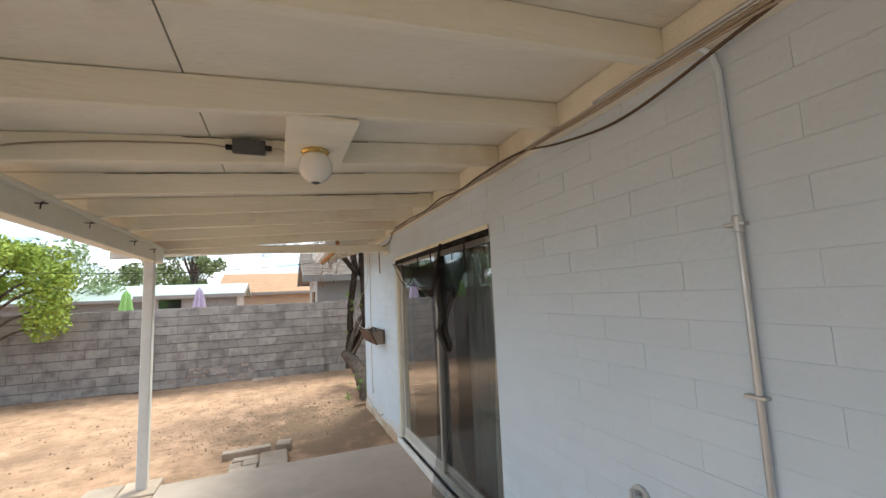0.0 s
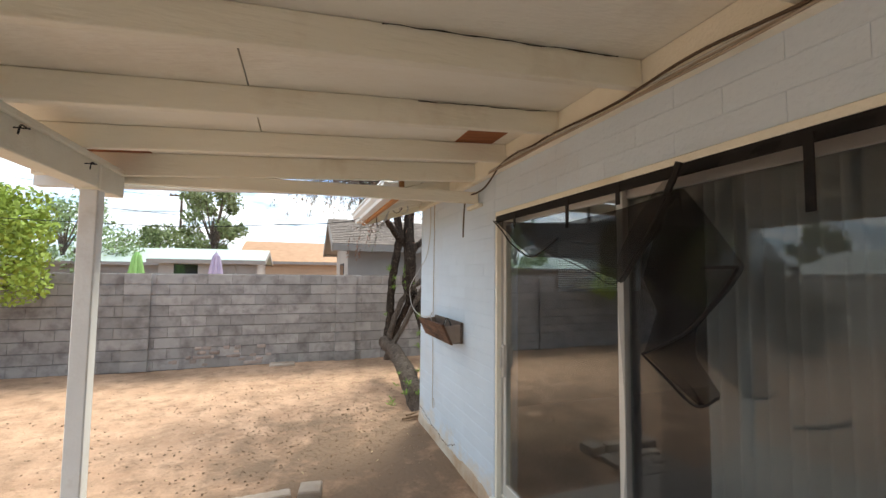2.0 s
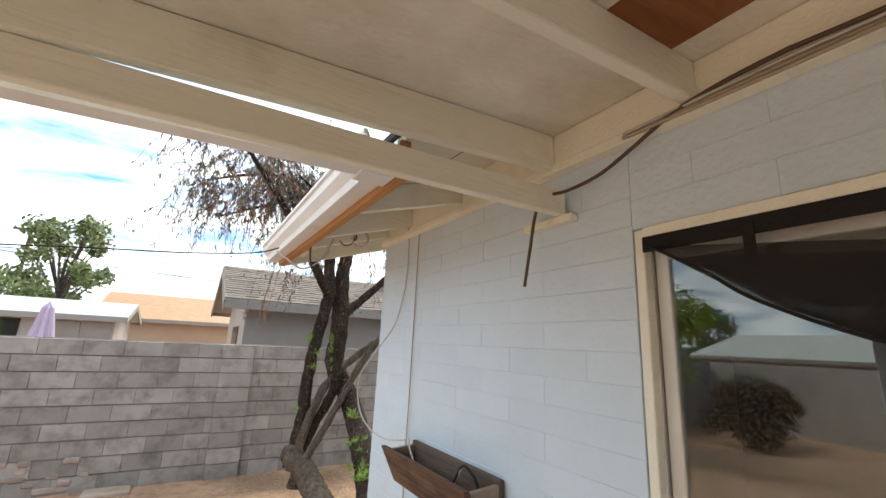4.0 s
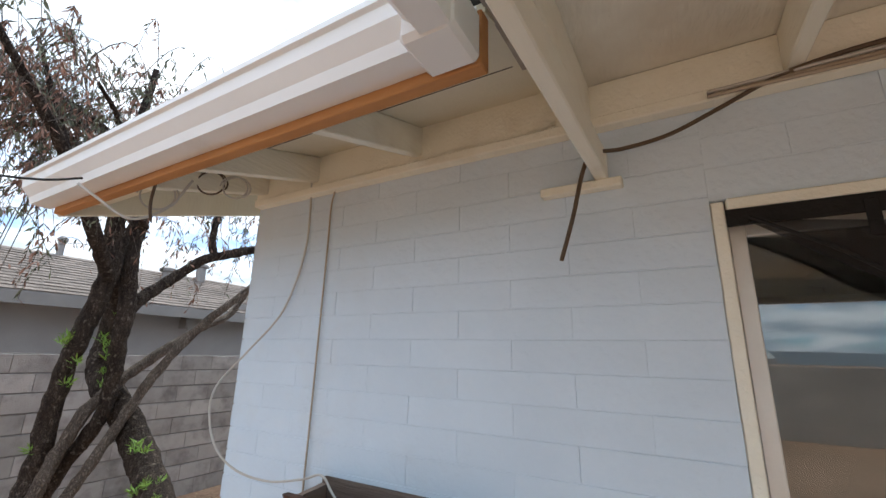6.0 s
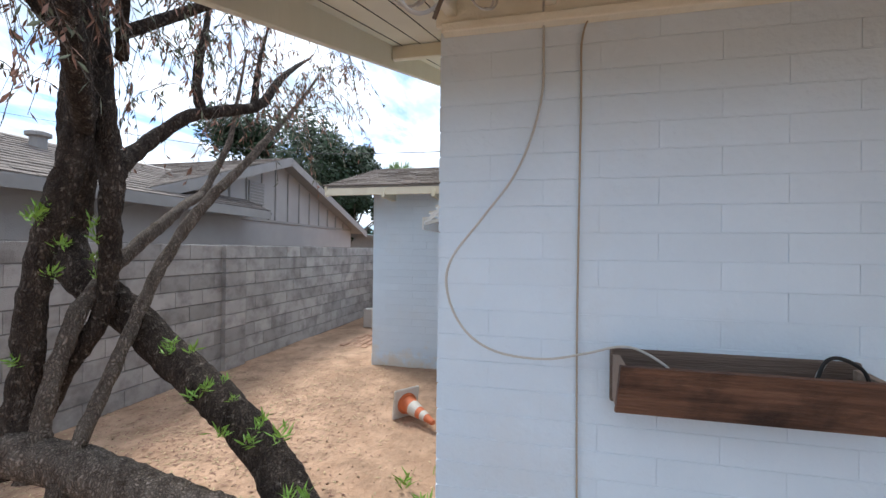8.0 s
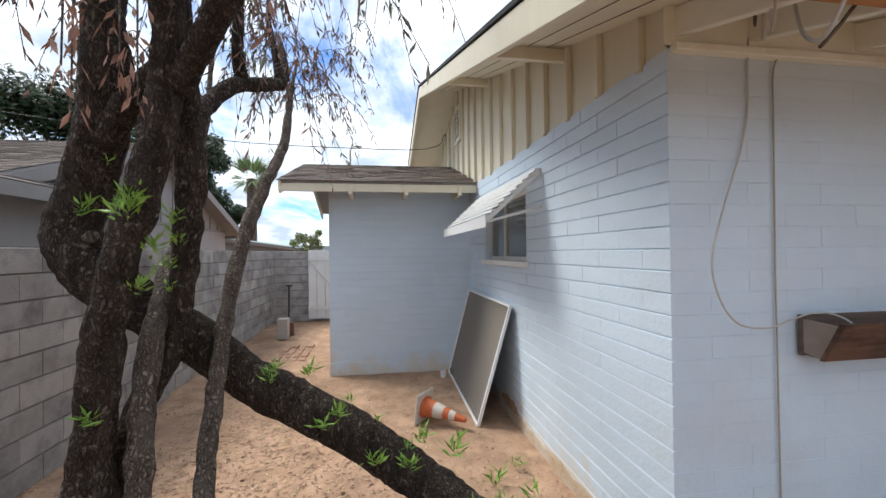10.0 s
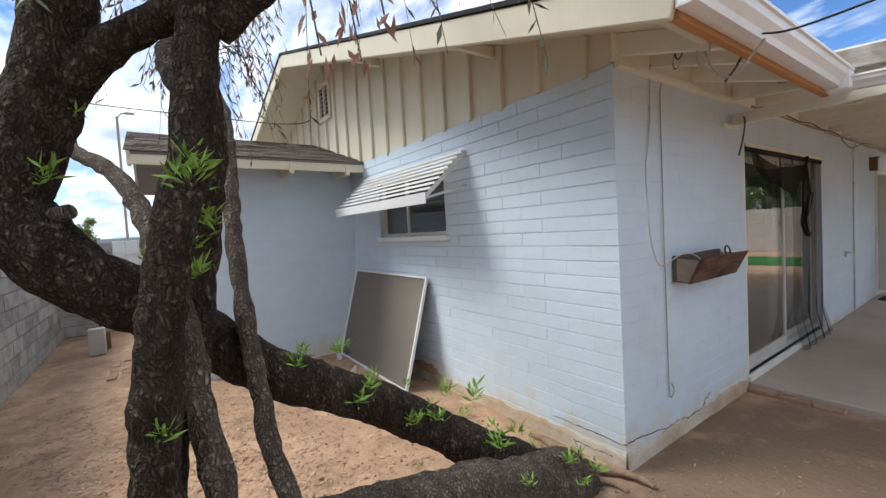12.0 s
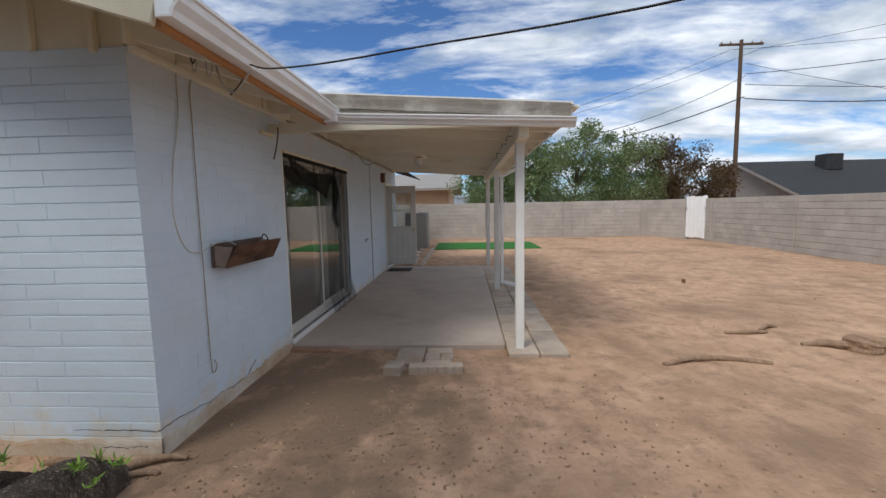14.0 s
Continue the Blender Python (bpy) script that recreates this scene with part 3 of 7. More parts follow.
s.box((WX + 0.003, NY - 0.2, -0.2), (WX + 0.2, NY - 0.003, TOP))
wall_north = whole("wall_north", s, M_PAINT, "pale blue-white painted block gable wall", "wall", kind="structure")
WGX, WGY = 5.43, 8.77
s = Shape()
s.box((WGX + 0.003, NY, -0.2), (WGX + 0.2, WGY - 0.003, 2.52)).box((WGX + 0.2, WGY - 0.2, -0.2), (8.8, WGY - 0.003, 2.52)).box((8.6, NY, -0.2), (8.8, WGY - 0.2, 2.52))
wall_wing = whole("wall_wing", s, M_PAINT, "pale blue painted block wall of the side wing", "wall", kind="structure")
s = Shape()
s.box((9.0, -9, -0.2), (9.2, NY - 0.2, TOP)).box((WX + 0.2, A0, -0.2), (9.0, A0 + 0.15, TOP))
whole("wall_rear", s, M_PAINT, "plain painted outer wall", "wall", kind="structure")
# rough cement footing and soil splash along the wall foot
for nm, a, b, out_dir, top in (("footing_north", (WX - 0.004, NY), (WGX, NY), (0, 1), 0.075), ("footing_west", (WX, 4.82), (WX, NY + 0.004), (-1, 0), 0.07),
                               ("footing_wing", (WGX, NY), (WGX, WGY), (-1, 0), 0.13)):
    s, rnd = Shape(), random.Random(nm)
    steps = int(math.dist(a, b) / 0.045)
    level = top
    for i in range(steps + 1):
        f = i / steps
        level += (top - level) * 0.2 + rnd.uniform(-0.014, 0.014)
        x, y = a[0] + (b[0] - a[0]) * f, a[1] + (b[1] - a[1]) * f
        for off, z in ((0.018 + rnd.uniform(0, 0.004), -0.2), (0.011 + rnd.uniform(0, 0.003), level - 0.02), (0.0075, level), (-0.02, level + 0.002)):
            s.v.append((x + out_dir[0] * off, y + out_dir[1] * off, z))
    for i in range(steps):
        for k in range(3):
            q = i * 4 + k
            s.f.append((q, q + 4, q + 5, q + 1))
    whole(nm, s, M_PAINT if nm == "footing_wing" else M_PAINT_LOW, "dirt-stained cement footing of the house wall", "footing", kind="structure")

# settlement cracks at the house corner and a patch of bare adobe
for parent, pts in ((wall_west, [(WX, 6.815, 0.15), (WX, 6.70, 0.155), (WX, 6.56, 0.13), (WX, 6.42, 0.12), (WX, 6.31, 0.09), (WX, 6.15, 0.095), (WX, 6.0, 0.075), (WX, 5.86, 0.08), (WX, 5.76, 0.075), (WX, 5.70, 0.12), (WX, 5.65, 0.125), (WX, 5.58, 0.17)]),
                    (wall_north, [(1.366, NY, 0.145), (1.42, NY, 0.14), (1.50, NY, 0.145), (1.62, NY, 0.148), (1.80, NY, 0.142), (2.0, NY, 0.15)]), (wall_north, [(1.46, NY, 0.035), (1.5, NY, 0.042), (1.6, NY, 0.028), (1.72, NY, 0.036), (1.8, NY, 0.022), (1.97, NY, 0.02)])):
    rnd = random.Random(len(pts))
    path = []
    for (xa, ya, za), (xb, yb, zb) in zip(pts, pts[1:]):
        for k in range(5):
            f = k / 5
            off = 0.0045 if za > 0.08 else 0.012
            path.append((xa + (xb - xa) * f - (off if xa == WX and xb == WX else 0), ya + (yb - ya) * f + (off if ya == NY and yb == NY else 0), za + (zb - za) * f + rnd.uniform(-0.006, 0.006)))
    part("crack", Shape().tube(path, [rnd.uniform(0.0012, 0.0038) for _ in path], 5), M_CRACK, parent, "dark settlement crack")
s, rnd = Shape(), random.Random(8)
s.v.append((3.7, NY + 0.014, 0.06))
for k in range(28):
    a = 2 * math.pi * k / 28
    s.v.append((3.7 + 0.33 * math.cos(a) * rnd.uniform(0.75, 1.1), NY + 0.009, 0.05 + 0.11 * math.sin(a) * rnd.uniform(0.7, 1.15)))
    s.f.append((0, 1 + k, 1 + (k + 1) % 28))
part("bare_patch", s, M_DIRT, wall_north, "bare brown adobe where the paint fell off")

# ---- patio roof ----


def deck_z(x):
    return 2.684 - 0.068 * (WX - x)


RAFTERS = [-2.21, -1.60, -0.99, -0.38, 0.23, 0.84, 1.45, 2.06, 2.67, 3.295, 3.905, 4.545, 5.10]
patio_cover = thing("patio_cover", (-1.28, 4.85, 0), "cream-painted wooden lean-to patio roof with exposed rafters", "patio cover")
for i, y in enumerate(RAFTERS):
    s = Shape()
    deep = 0.128 if i < len(RAFTERS) - 1 else 0.152
    s.beam((WX - 0.036, y, deck_z(WX - 0.036) - 0.002 - deep / 2), (-1.62, y, deck_z(-1.62) - 0.002 - deep / 2), 0.042, deep, 0.004)
    part("rafter", s, M_CREAM, patio_cover)
part("ledger", Shape().box((WX - 0.036, RAFTERS[0] - 0.1, 2.535), (WX, 5.2, 2.68), 0.004), M_CREAM, patio_cover)
part("ledger_trim", Shape().box((WX - 0.05, RAFTERS[0] - 0.1, 2.512), (WX, NY - 0.01, 2.55), 0.004), M_CREAM, patio_cover)
part("beam", Shape().box((-1.25, RAFTERS[0] - 0.2, 2.215), (-1.15, 5.13, 2.382), 0.005), M_CREAM, patio_cover, "cream painted header beam with small hooks")
part("beam_cleat", Shape().box((-1.15, 0.4, 2.352), (-1.125, 5.06, 2.382), 0.004), M_CREAM, patio_cover)
ceil = Shape()
sheets = [(-2.4, -1.0), (-1.0, 1.43), (1.43, 3.90), (3.90, 5.17)]
cuts = [(-1.72, -0.285), (-0.278, WX - 0.002)]
for ya, yb in sheets:
    for xa, xb in cuts:
        n = len(ceil.v)
        for x in (xa, xb):
            for y in (ya + 0.002, yb - 0.002):
                for d in (0.0, 0.02):
                    ceil.v.append((x, y, deck_z(x) + d))
        ceil.f.extend(tuple(n + q for q in f) for f in [(0, 1, 3, 2), (4, 6, 7, 5), (0, 4, 5, 1), (2, 3, 7, 6), (0, 2, 6, 4), (1, 5, 7, 3)])
whole("ceiling_patio", ceil, M_DECK, "cream-painted plywood underside of the patio roof", "ceiling", kind="structure")
s = Shape()
n = len(s.v)
s.v.extend((x, y, deck_z(x) + d) for x in (-1.66, WX + 0.3) for y in (-2.45, 5.2) for d in (0.022, 0.045))
s.f.extend([(0, 1, 3, 2), (4, 6, 7, 5), (0, 4, 5, 1), (2, 3, 7, 6), (0, 2, 6, 4), (1, 5, 7, 3)])
part("roofing", s, M_POST, patio_cover, "weathered white roofing edge")
for lo, hi in (((1.22, 3.945, 0), (0.94, 4.535, 0)), ((-0.99, 4.585, 0), (-1.36, 5.09, 0))):
    s = Shape()
    s.face(*[(x, y, deck_z(x) - 0.004) for x, y in ((lo[0], lo[1]), (lo[0], hi[1]), (hi[0], hi[1]), (hi[0], lo[1]))])
    n = len(s.v)
    s.face(*[(x, y, deck_z(x) + 0.004) for x, y in ((lo[0], lo[1]), (lo[0], hi[1]), (hi[0], hi[1]), (hi[0], lo[1]))])
    for a in range(4):
        s.f.append((a, (a + 1) % 4, 4 + (a + 1) % 4, 4 + a))
    part("plywood_patch", s, M_PLY, patio_cover, "bare reddish plywood patch")
for x, y, px, py in ((-1.20, 4.83, 0.09, 0.09), (-1.20, 1.62, 0.09, 0.09), (-1.20, -1.3, 0.09, 0.09)):
    post = Shape().box((x - px / 2, y - py / 2, -0.05), (x + px / 2, y + py / 2, 2.215), 0.006)
    part("post", post, M_POST, patio_cover, "white painted square post")
part("post_cap", Shape().box((-1.265, 4.77, 2.205), (-1.14, 4.90, 2.378), 0.005), M_CREAM, patio_cover)
# brace board under the last rafter and its little wall block
part("brace", Shape().beam((WX - 0.02, 5.06, 2.380), (-1.20, 5.16, 2.368), 0.04, 0.095, 0.004), M_CREAM, patio_cover, "cream board with nail holes")
part("wall_block", Shape().box((WX - 0.04, 5.0, 2.302), (WX, 5.26, 2.332), 0.004), M_CREAM, patio_cover)
# shade of open joints where sheets have pulled off the rafters, drawn as dark tubes
for k, (y, xa, xb) in enumerate(((2.06, -0.4, 0.5), (2.67, -0.9, 0.6), (3.29, 0.2, 1.2), (3.905, 0.5, 1.25))):
    rnd = random.Random(60 + k)
    pts = [(xa + (xb - xa) * i / 16, y - 0.0235, deck_z(xa + (xb - xa) * i / 16) - 0.006 - rnd.uniform(0, 0.006)) for i in range(17)]
    part("open_joint", Shape().tube(smooth_path(pts, 2), [rnd.uniform(0.0008, 0.0034) for _ in range(33)], 5), M_CRACK, patio_cover, "dark strip drawn as the shade in a gap above a rafter")
# outer fascias
part("fascia", Shape().beam((-1.64, -2.45, deck_z(-1.64) - 0.05), (-1.64, 5.16, deck_z(-1.64) - 0.05), 0.03, 0.12, 0.004), M_POST, patio_cover)
s = Shape()
s.v = [(x, y, deck_z(x) + d) for x in (-1.63, 1.0) for y in (5.165, 5.203) for d in (-0.10, 0.030)]
s.f = [(0, 1, 3, 2), (4, 6, 7, 5), (0, 4, 5, 1), (2, 3, 7, 6), (0, 2, 6, 4), (1, 5, 7, 3)]
part("fascia", s, M_GREYWOOD, patio_cover, "weathered grey-brown board edge")

# ---- house roof, eaves, gutter ----
SL = 0.313
EX, EY, PKX = 0.73, 7.42, 6.24


def roof_z(x):
    return 2.525 + SL * (min(x, 2 * PKX - x) - EX)


house_roof = thing("house_roof", (EX, 5.2, 2.4), "low gable house roof with cream eaves and white gutter", "roof")
s = Shape()
for xa, xb in ((EX, PKX), (PKX, 2 * PKX - EX)):
    n = len(s.v)
    s.v.extend((x, y, roof_z(x) + d) for x in (xa, xb) for y in (5.2 if xa == EX else -9, EY) for d in (0.0, 0.03))
    s.f.extend(tuple(n + q for q in f) for f in [(0, 1, 3, 2), (4, 6, 7, 5), (0, 4, 5, 1), (2, 3, 7, 6), (0, 2, 6, 4), (1, 5, 7, 3)])
part("eave_boards", s, M_BATTEN, house_roof, "cream tongue-and-groove eave boards")
s = Shape()
for xa, xb in ((EX - 0.03, PKX), (PKX, 2 * PKX - EX)):
    n = len(s.v)
    s.v.extend((x, y, roof_z(x) + d) for x in (xa, xb) for y in (5.2 if xa < EX else -9, EY + 0.03) for d in (0.031, 0.06))
    s.f.extend(tuple(n + q for q in f) for f in [(0, 1, 3, 2), (4, 6, 7, 5), (0, 4, 5, 1), (2, 3, 7, 6), (0, 2, 6, 4), (1, 5, 7, 3)])
n = len(s.v)
s.v.extend((x, y, roof_z(x) + d) for x in (1.35, PKX) for y in (-9, 5.2) for d in (0.031, 0.06))
s.f.extend(tuple(n + q for q in f) for f in [(0, 1, 3, 2), (4, 6, 7, 5), (0, 4, 5, 1), (2, 3, 7, 6), (0, 2, 6, 4), (1, 5, 7, 3)])
part("roofing", s, M_DARK_ROOF, house_roof, "dark roofing felt edge")
for a, b in (((EX - 0.02, PKX)), ((2 * PKX - EX, PKX))):
    s = Shape()
    s.beam((a, EY + 0.0, roof_z(a) - 0.065), (b, EY + 0.0, roof_z(b) - 0.065), 0.035, 0.17, 0.005)
    part("barge_board", s, M_BATTEN, house_roof, "cream barge board")
for x in (0.75, 2.3, 4.25):
    part("lookout", Shape().beam((x + 0.12, NY - 0.05, roof_z(x + 0.1) - 0.05), (x + 0.12, EY - 0.02, roof_z(x + 0.1) - 0.05), 0.04, 0.09, 0.004), M_BATTEN, house_roof)
for y in (5.785, 6.385, 6.765):
    part("rafter_tail", Shape().beam((WX, y, roof_z(WX) - 0.068), (EX + 0.01, y, roof_z(EX) - 0.062), 0.042, 0.125, 0.004), M_CREAM, house_roof, "cream rafter tail")
for y in (6.93, 7.07, 7.21, 7.34):
    part("board_seam", Shape().beam((EX + 0.1, y, roof_z(EX + 0.1) - 0.0005), (PKX, y, roof_z(PKX) - 0.0005), 0.005, 0.004), M_CRACK, house_roof, "dark seam between eave boards")
for x in (1.05,):
    part("board_seam", Shape().beam((x, 5.25, roof_z(x) - 0.0005), (x, 6.9, roof_z(x) - 0.0005), 0.003, 0.003), M_CRACK, house_roof, "dark seam between eave boards")
part("frieze", Shape().box((WX - 0.02, 5.2, 2.55), (WX, NY + 0.02, 2.73), 0.003), M_CREAM, house_roof)
part("sub_fascia", Shape().box((EX - 0.02, 5.2, 2.375), (EX + 0.02, EY - 0.02, 2.52), 0.003), M_RAW, house_roof, "bare orange-brown fascia board")
GUT = [(0, 0), (-0.075, 0), (-0.085, 0.03), (-0.115, 0.065), (-0.12, 0.10), (-0.132, 0.105), (-0.132, 0.122), (-0.12, 0.122), (-0.11, 0.10), (-0.10, 0.07), (-0.07, 0.04), (-0.065, 0.01), (-0.008, 0.01), (-0.006, 0.12), (0, 0.12)]
s = Shape().sweep(GUT, (EX - 0.022, EY + 0.02, 2.402), (EX - 0.022, 5.21, 2.402), (1, 0, 0))
gutter = part("gutter", s, M_WHITE, house_roof, "white aluminium gutter")
s = Shape().sweep([(a * 0.9, h * 0.68) for a, h in GUT], (EX - 0.15, 5.205, 2.376), (-1.66, 5.205, 2.279), (0, -1, 0))
part("gutter", s, M_WHITE, house_roof, "white aluminium gutter")
part("gutter_corner", Shape().box((EX - 0.156, 5.2, 2.374), (EX - 0.02, 5.325, 2.50), 0.012), M_WHITE, house_roof)
# gable siding above the block
gable = whole("gable_siding", Shape().face((WX, NY - 0.012, TOP), (PKX, NY - 0.012, TOP), (PKX, NY - 0.012, roof_z(PKX)), (WX, NY - 0.012, roof_z(WX)))
              .face((PKX, NY - 0.012, TOP), (10.9, NY - 0.012, TOP), (10.9, NY - 0.012, roof_z(10.9)), (PKX, NY - 0.012, roof_z(PKX)))
              .box((WX, NY - 0.2, TOP), (WX + 0.02, NY - 0.012, roof_z(WX))), M_BATTEN, "cream board-and-batten gable siding", "siding", kind="structure")
x = WX + 0.19
while x < 8.6:
    zb = TOP - 0.02 + 0.012 * math.sin(x * 7)
    b = Shape().box((x - 0.02, NY - 0.012, zb), (x + 0.02, NY + 0.026, roof_z(x) - 0.01), 0.003)
    attach(new("batten", b.mesh("batten", M_BATTEN)), gable)
    x += 0.3895
vent = thing("gable_vent", (6.7, NY, 3.55), "cream louvred attic vent in the gable", "vent")
VX0, VX1, VZ0, VZ1 = 6.04, 6.44, 3.43, 3.93
part("backing", Shape().box((VX0, NY - 0.01, VZ0), (VX1, NY - 0.006, VZ1)), M_CRACK, vent)
for lo, hi in (((VX0 - 0.04, VZ0 - 0.04), (VX0 + 0.02, VZ1 + 0.04)), ((VX1 - 0.02, VZ0 - 0.04), (VX1 + 0.04, VZ1 + 0.04)), ((VX0, VZ0 - 0.04), (VX1, VZ0 + 0.02)), ((VX0, VZ1 - 0.02), (VX1, VZ1 + 0.04))):
    part("frame", Shape().box((lo[0], NY - 0.012, lo[1]), (hi[0], NY + 0.025, hi[1]), 0.004), M_BATTEN, vent)
for k in range(7):
    z = VZ0 + 0.04 + k * 0.065
    part("slat", Shape().beam((VX0 + 0.02, NY + 0.004, z), (VX1 - 0.02, NY + 0.004, z), 0.05, 0.008, 0.001, up=(0, 0.6, 1)), M_BATTEN, vent)
# wing roof
wing_roof = thing("wing_roof", (5.0, 7.0, 2.5), "weathered brown shingle roof over the side wing", "roof")
EWX, RWX = 4.98, 7.1
up = Vector((RWX - EWX, 0, 0.66)).normalized()
rl = math.hypot(RWX - EWX, 0.66)
s = Shape()
s.v = [(x, y, z + d) for x, z in ((EWX, 2.52), (RWX, 3.18)) for y in (NY - 0.1, 9.32) for d in (-0.02, 0.006)]
s.f = [(0, 1, 3, 2), (4, 6, 7, 5), (0, 4, 5, 1), (2, 3, 7, 6), (0, 2, 6, 4), (1, 5, 7, 3)]
n = 8
s.v.extend((x, y, z + d) for x, z in ((9.0, 2.52), (RWX, 3.18)) for y in (NY - 0.1, 9.32) for d in (-0.02, 0.006))
s.f.extend(tuple(n + q for q in f) for f in s.f[:6])
part("roof_deck", s, M_GREYTRIM, wing_roof)
ob = part("shingles", shingles(Shape(), (EWX - 0.02, 9.34, 2.53), (0, -1, 0), up, 9.34 - NY + 0.6, rl), M_SHINGLE, wing_roof)
tagged(ob, kind="stuff")
part("fascia", Shape().box((EWX, NY, 2.40), (EWX + 0.03, 9.32, 2.51), 0.004), M_BATTEN, wing_roof)
for y in (7.05, 7.75, 8.45):
    part("rafter_tail", Shape().box((EWX - 0.025, y - 0.025, 2.36), (WGX, y + 0.025, 2.47), 0.004), M_BATTEN, wing_roof)
for a in (EWX, 9.0):
    part("barge_board", Shape().beam((a, 9.3, 2.45), (RWX, 9.3, 3.11), 0.03, 0.15, 0.004), M_BATTEN, wing_roof)
s = Shape()
s.face((WGX, WGY, 2.5), (8.8, WGY, 2.5), (8.8, WGY, 2.56), (RWX, WGY, 3.15), (WGX, WGY, 2.62))
part("gable_end", s, M_BATTEN, wing_roof)

# ---- slab, pavers ----
whole("patio_slab", Shape().box((-1.05, -1.36, -0.25), (WX, 4.79, 0.03), 0.012), M_SLAB, "smooth grey-tan concrete patio slab", "patio", kind="structure")
s = Shape().box((-1.70, -1.38, -0.2), (-1.055, 4.99, -0.018))
paver_strip = whole("paver_strip", s, M_DIRT, "row of square concrete pavers beside the slab", "paving", kind="structure")
rnd = random.Random(5)
y = -1.36
while y < 4.8:
    l = 0.40
    for xa, xb in ((-1.38, -1.065), (-1.695, -1.395)):
        b = Shape().box((xa, y + 0.006, -0.06), (xb, y + l - 0.006, 0.006 + rnd.uniform(-0.006, 0.008)), 0.008)
        attach(new("paver", b.mesh("paver", M_PAVER)), paver_strip)
    y += l
s = Shape().box((-0.5, 4.82, -0.2), (0.14, 5.38, -0.03))
step_paving = whole("step_paving", s, M_DIRT, "broken concrete pavers set in dirt at the slab's end", "paving", kind="structure")
for xa, xb, ya, yb, t in ((-0.17, 0.12, 4.82, 5.30, 0.012), (-0.47, -0.19, 4.82, 4.98, 0.004), (-0.34, -0.18, 5.0, 5.16, 0.006), (-0.48, -0.35, 4.99, 5.14, -0.002), (-0.46, -0.19, 5.18, 5.29, 0.003)):
    b = Shape().box((xa, ya, -0.06), (xb, yb, t), 0.010)
    attach(new("paver", b.mesh("paver", M_PAVER)), step_paving)
for cx, cy, half, deep, t, rz, waves in ((-0.32, 5.41, 0.26, 0.05, 0.045, 3, 6), (0.085, 5.43, 0.085, 0.09, 0.055, -8, 0)):
    b, m = Shape(), pose(cx, cy, 0, 0, 0, rz)
    steps = 30 if waves else 2
    rim = [(-half + 2 * half * i / steps, deep + (0.016 * abs(math.sin(math.pi * waves * i / steps)) if waves else 0.0)) for i in range(steps + 1)] + [(half, -deep), (-half, -deep)]
    for inset, z in ((0.0, -0.08), (0.0, t - 0.01), (0.01, t)):
        b.v.extend(tuple(m @ Vector((x * (1 - inset / half), y * (1 - inset / deep), z))) for x, y in rim)
    n = len(rim)
    b.f = [(q + k, q + (k + 1) % n, q + n + (k + 1) % n, q + n + k) for q in (0, n) for k in range(n)] + [tuple(range(2 * n, 3 * n))]
    whole("edging_block", b, M_PAVER, "weathered scalloped concrete edging block on dirt" if waves else "loose weathered concrete block on dirt", "concrete block")
for k, (x, w) in enumerate(((1.245, 0.21), (1.02, 0.21), (0.80, 0.20))):
    whole("slab_brick", Shape().box((x - w / 2, 4.795, -0.08), (x + w / 2, 4.885, 0.004 - 0.008 * k), 0.008), M_BRICKPAVE, "reddish brick set in dirt against the slab edge", "brick", "bricks at the slab edge")

# ---- yard walls ----


CO = 0.192


def yard_wall(name, a, b, height, mats, label, single, thick=0.15, keep=None, unit=0.406, courses=9, base=-0.03):
    """A block wall whose face on the left of the way from a to b carries the blocks; single: as objects."""
    a, b = Vector((*a, 0)), Vector((*b, 0))
    d = b - a
    yaw = math.degrees(math.atan2(d.y, d.x))
    m = pose(a.x, a.y, 0, 0, 0, yaw)
    w = whole(name, Shape().box((0, 0.012, -0.3), (d.length, thick, base + courses * CO), 0.0, m), mats[1], label, "wall", kind="structure")
    places = lay(0, 0, d.length, base, courses, CO, unit, 0.012)
    bricks("block", w, (a.x + 0.012 * -math.sin(radians(yaw)), a.y + 0.012 * math.cos(radians(yaw)), 0), yaw, places, 0.012, 0.006, mats[0], 0.003, keep if single else (lambda p: False))
    return w


def pilaster(parent, x, y, w, d, h, mat, yaw=0, courses=9):
    m = pose(x, y, 0, 0, 0, yaw)
    for k in range(courses):
        b = Shape().box((-w / 2, -d, -0.03 + k * CO + 0.004), (w / 2, 0.05, -0.03 + (k + 1) * CO - 0.004), 0.005, m)
        attach(new("pilaster_block", b.mesh("pilaster_block", mat)), parent)


MB, MF = (M_BLOCK, M_MORTAR), (M_BLOCK_FAR, M_MORTAR_FAR)
wall_yard_north = yard_wall("wall_yard_north", (-10.6, 10.6), (10.2, 10.6), 1.77, MB, "grey concrete block yard wall with darker damp stains", True, keep=lambda p: -3.6 < p.x < 10 and (p.x < 2.2 or p.z > 0.2))
rnd = random.Random(71)  # worn block faces, crumbled to a pinkish core near the ground
for k in range(30):
    x, z = rnd.gauss(-1.35, 0.5), rnd.choice((0.03, 0.10, 0.17, 0.25, 0.33))
    w, h = rnd.uniform(0.07, 0.17), rnd.uniform(0.045, 0.075)
    b = Shape().box((x - w / 2, 10.585, z - h / 2), (x + w / 2, 10.62, z + h / 2), 0.012, Matrix.Translation((0, rnd.uniform(-0.006, 0.008), 0)))
    attach(new("worn_block_face", b.mesh("worn_block_face", M_WORN)), wall_yard_north)
for px in (-2.75, 0.85, 4.75):
    pilaster(wall_yard_north, px, 10.6, 0.4, 0.065, 1.77, M_BLOCK)
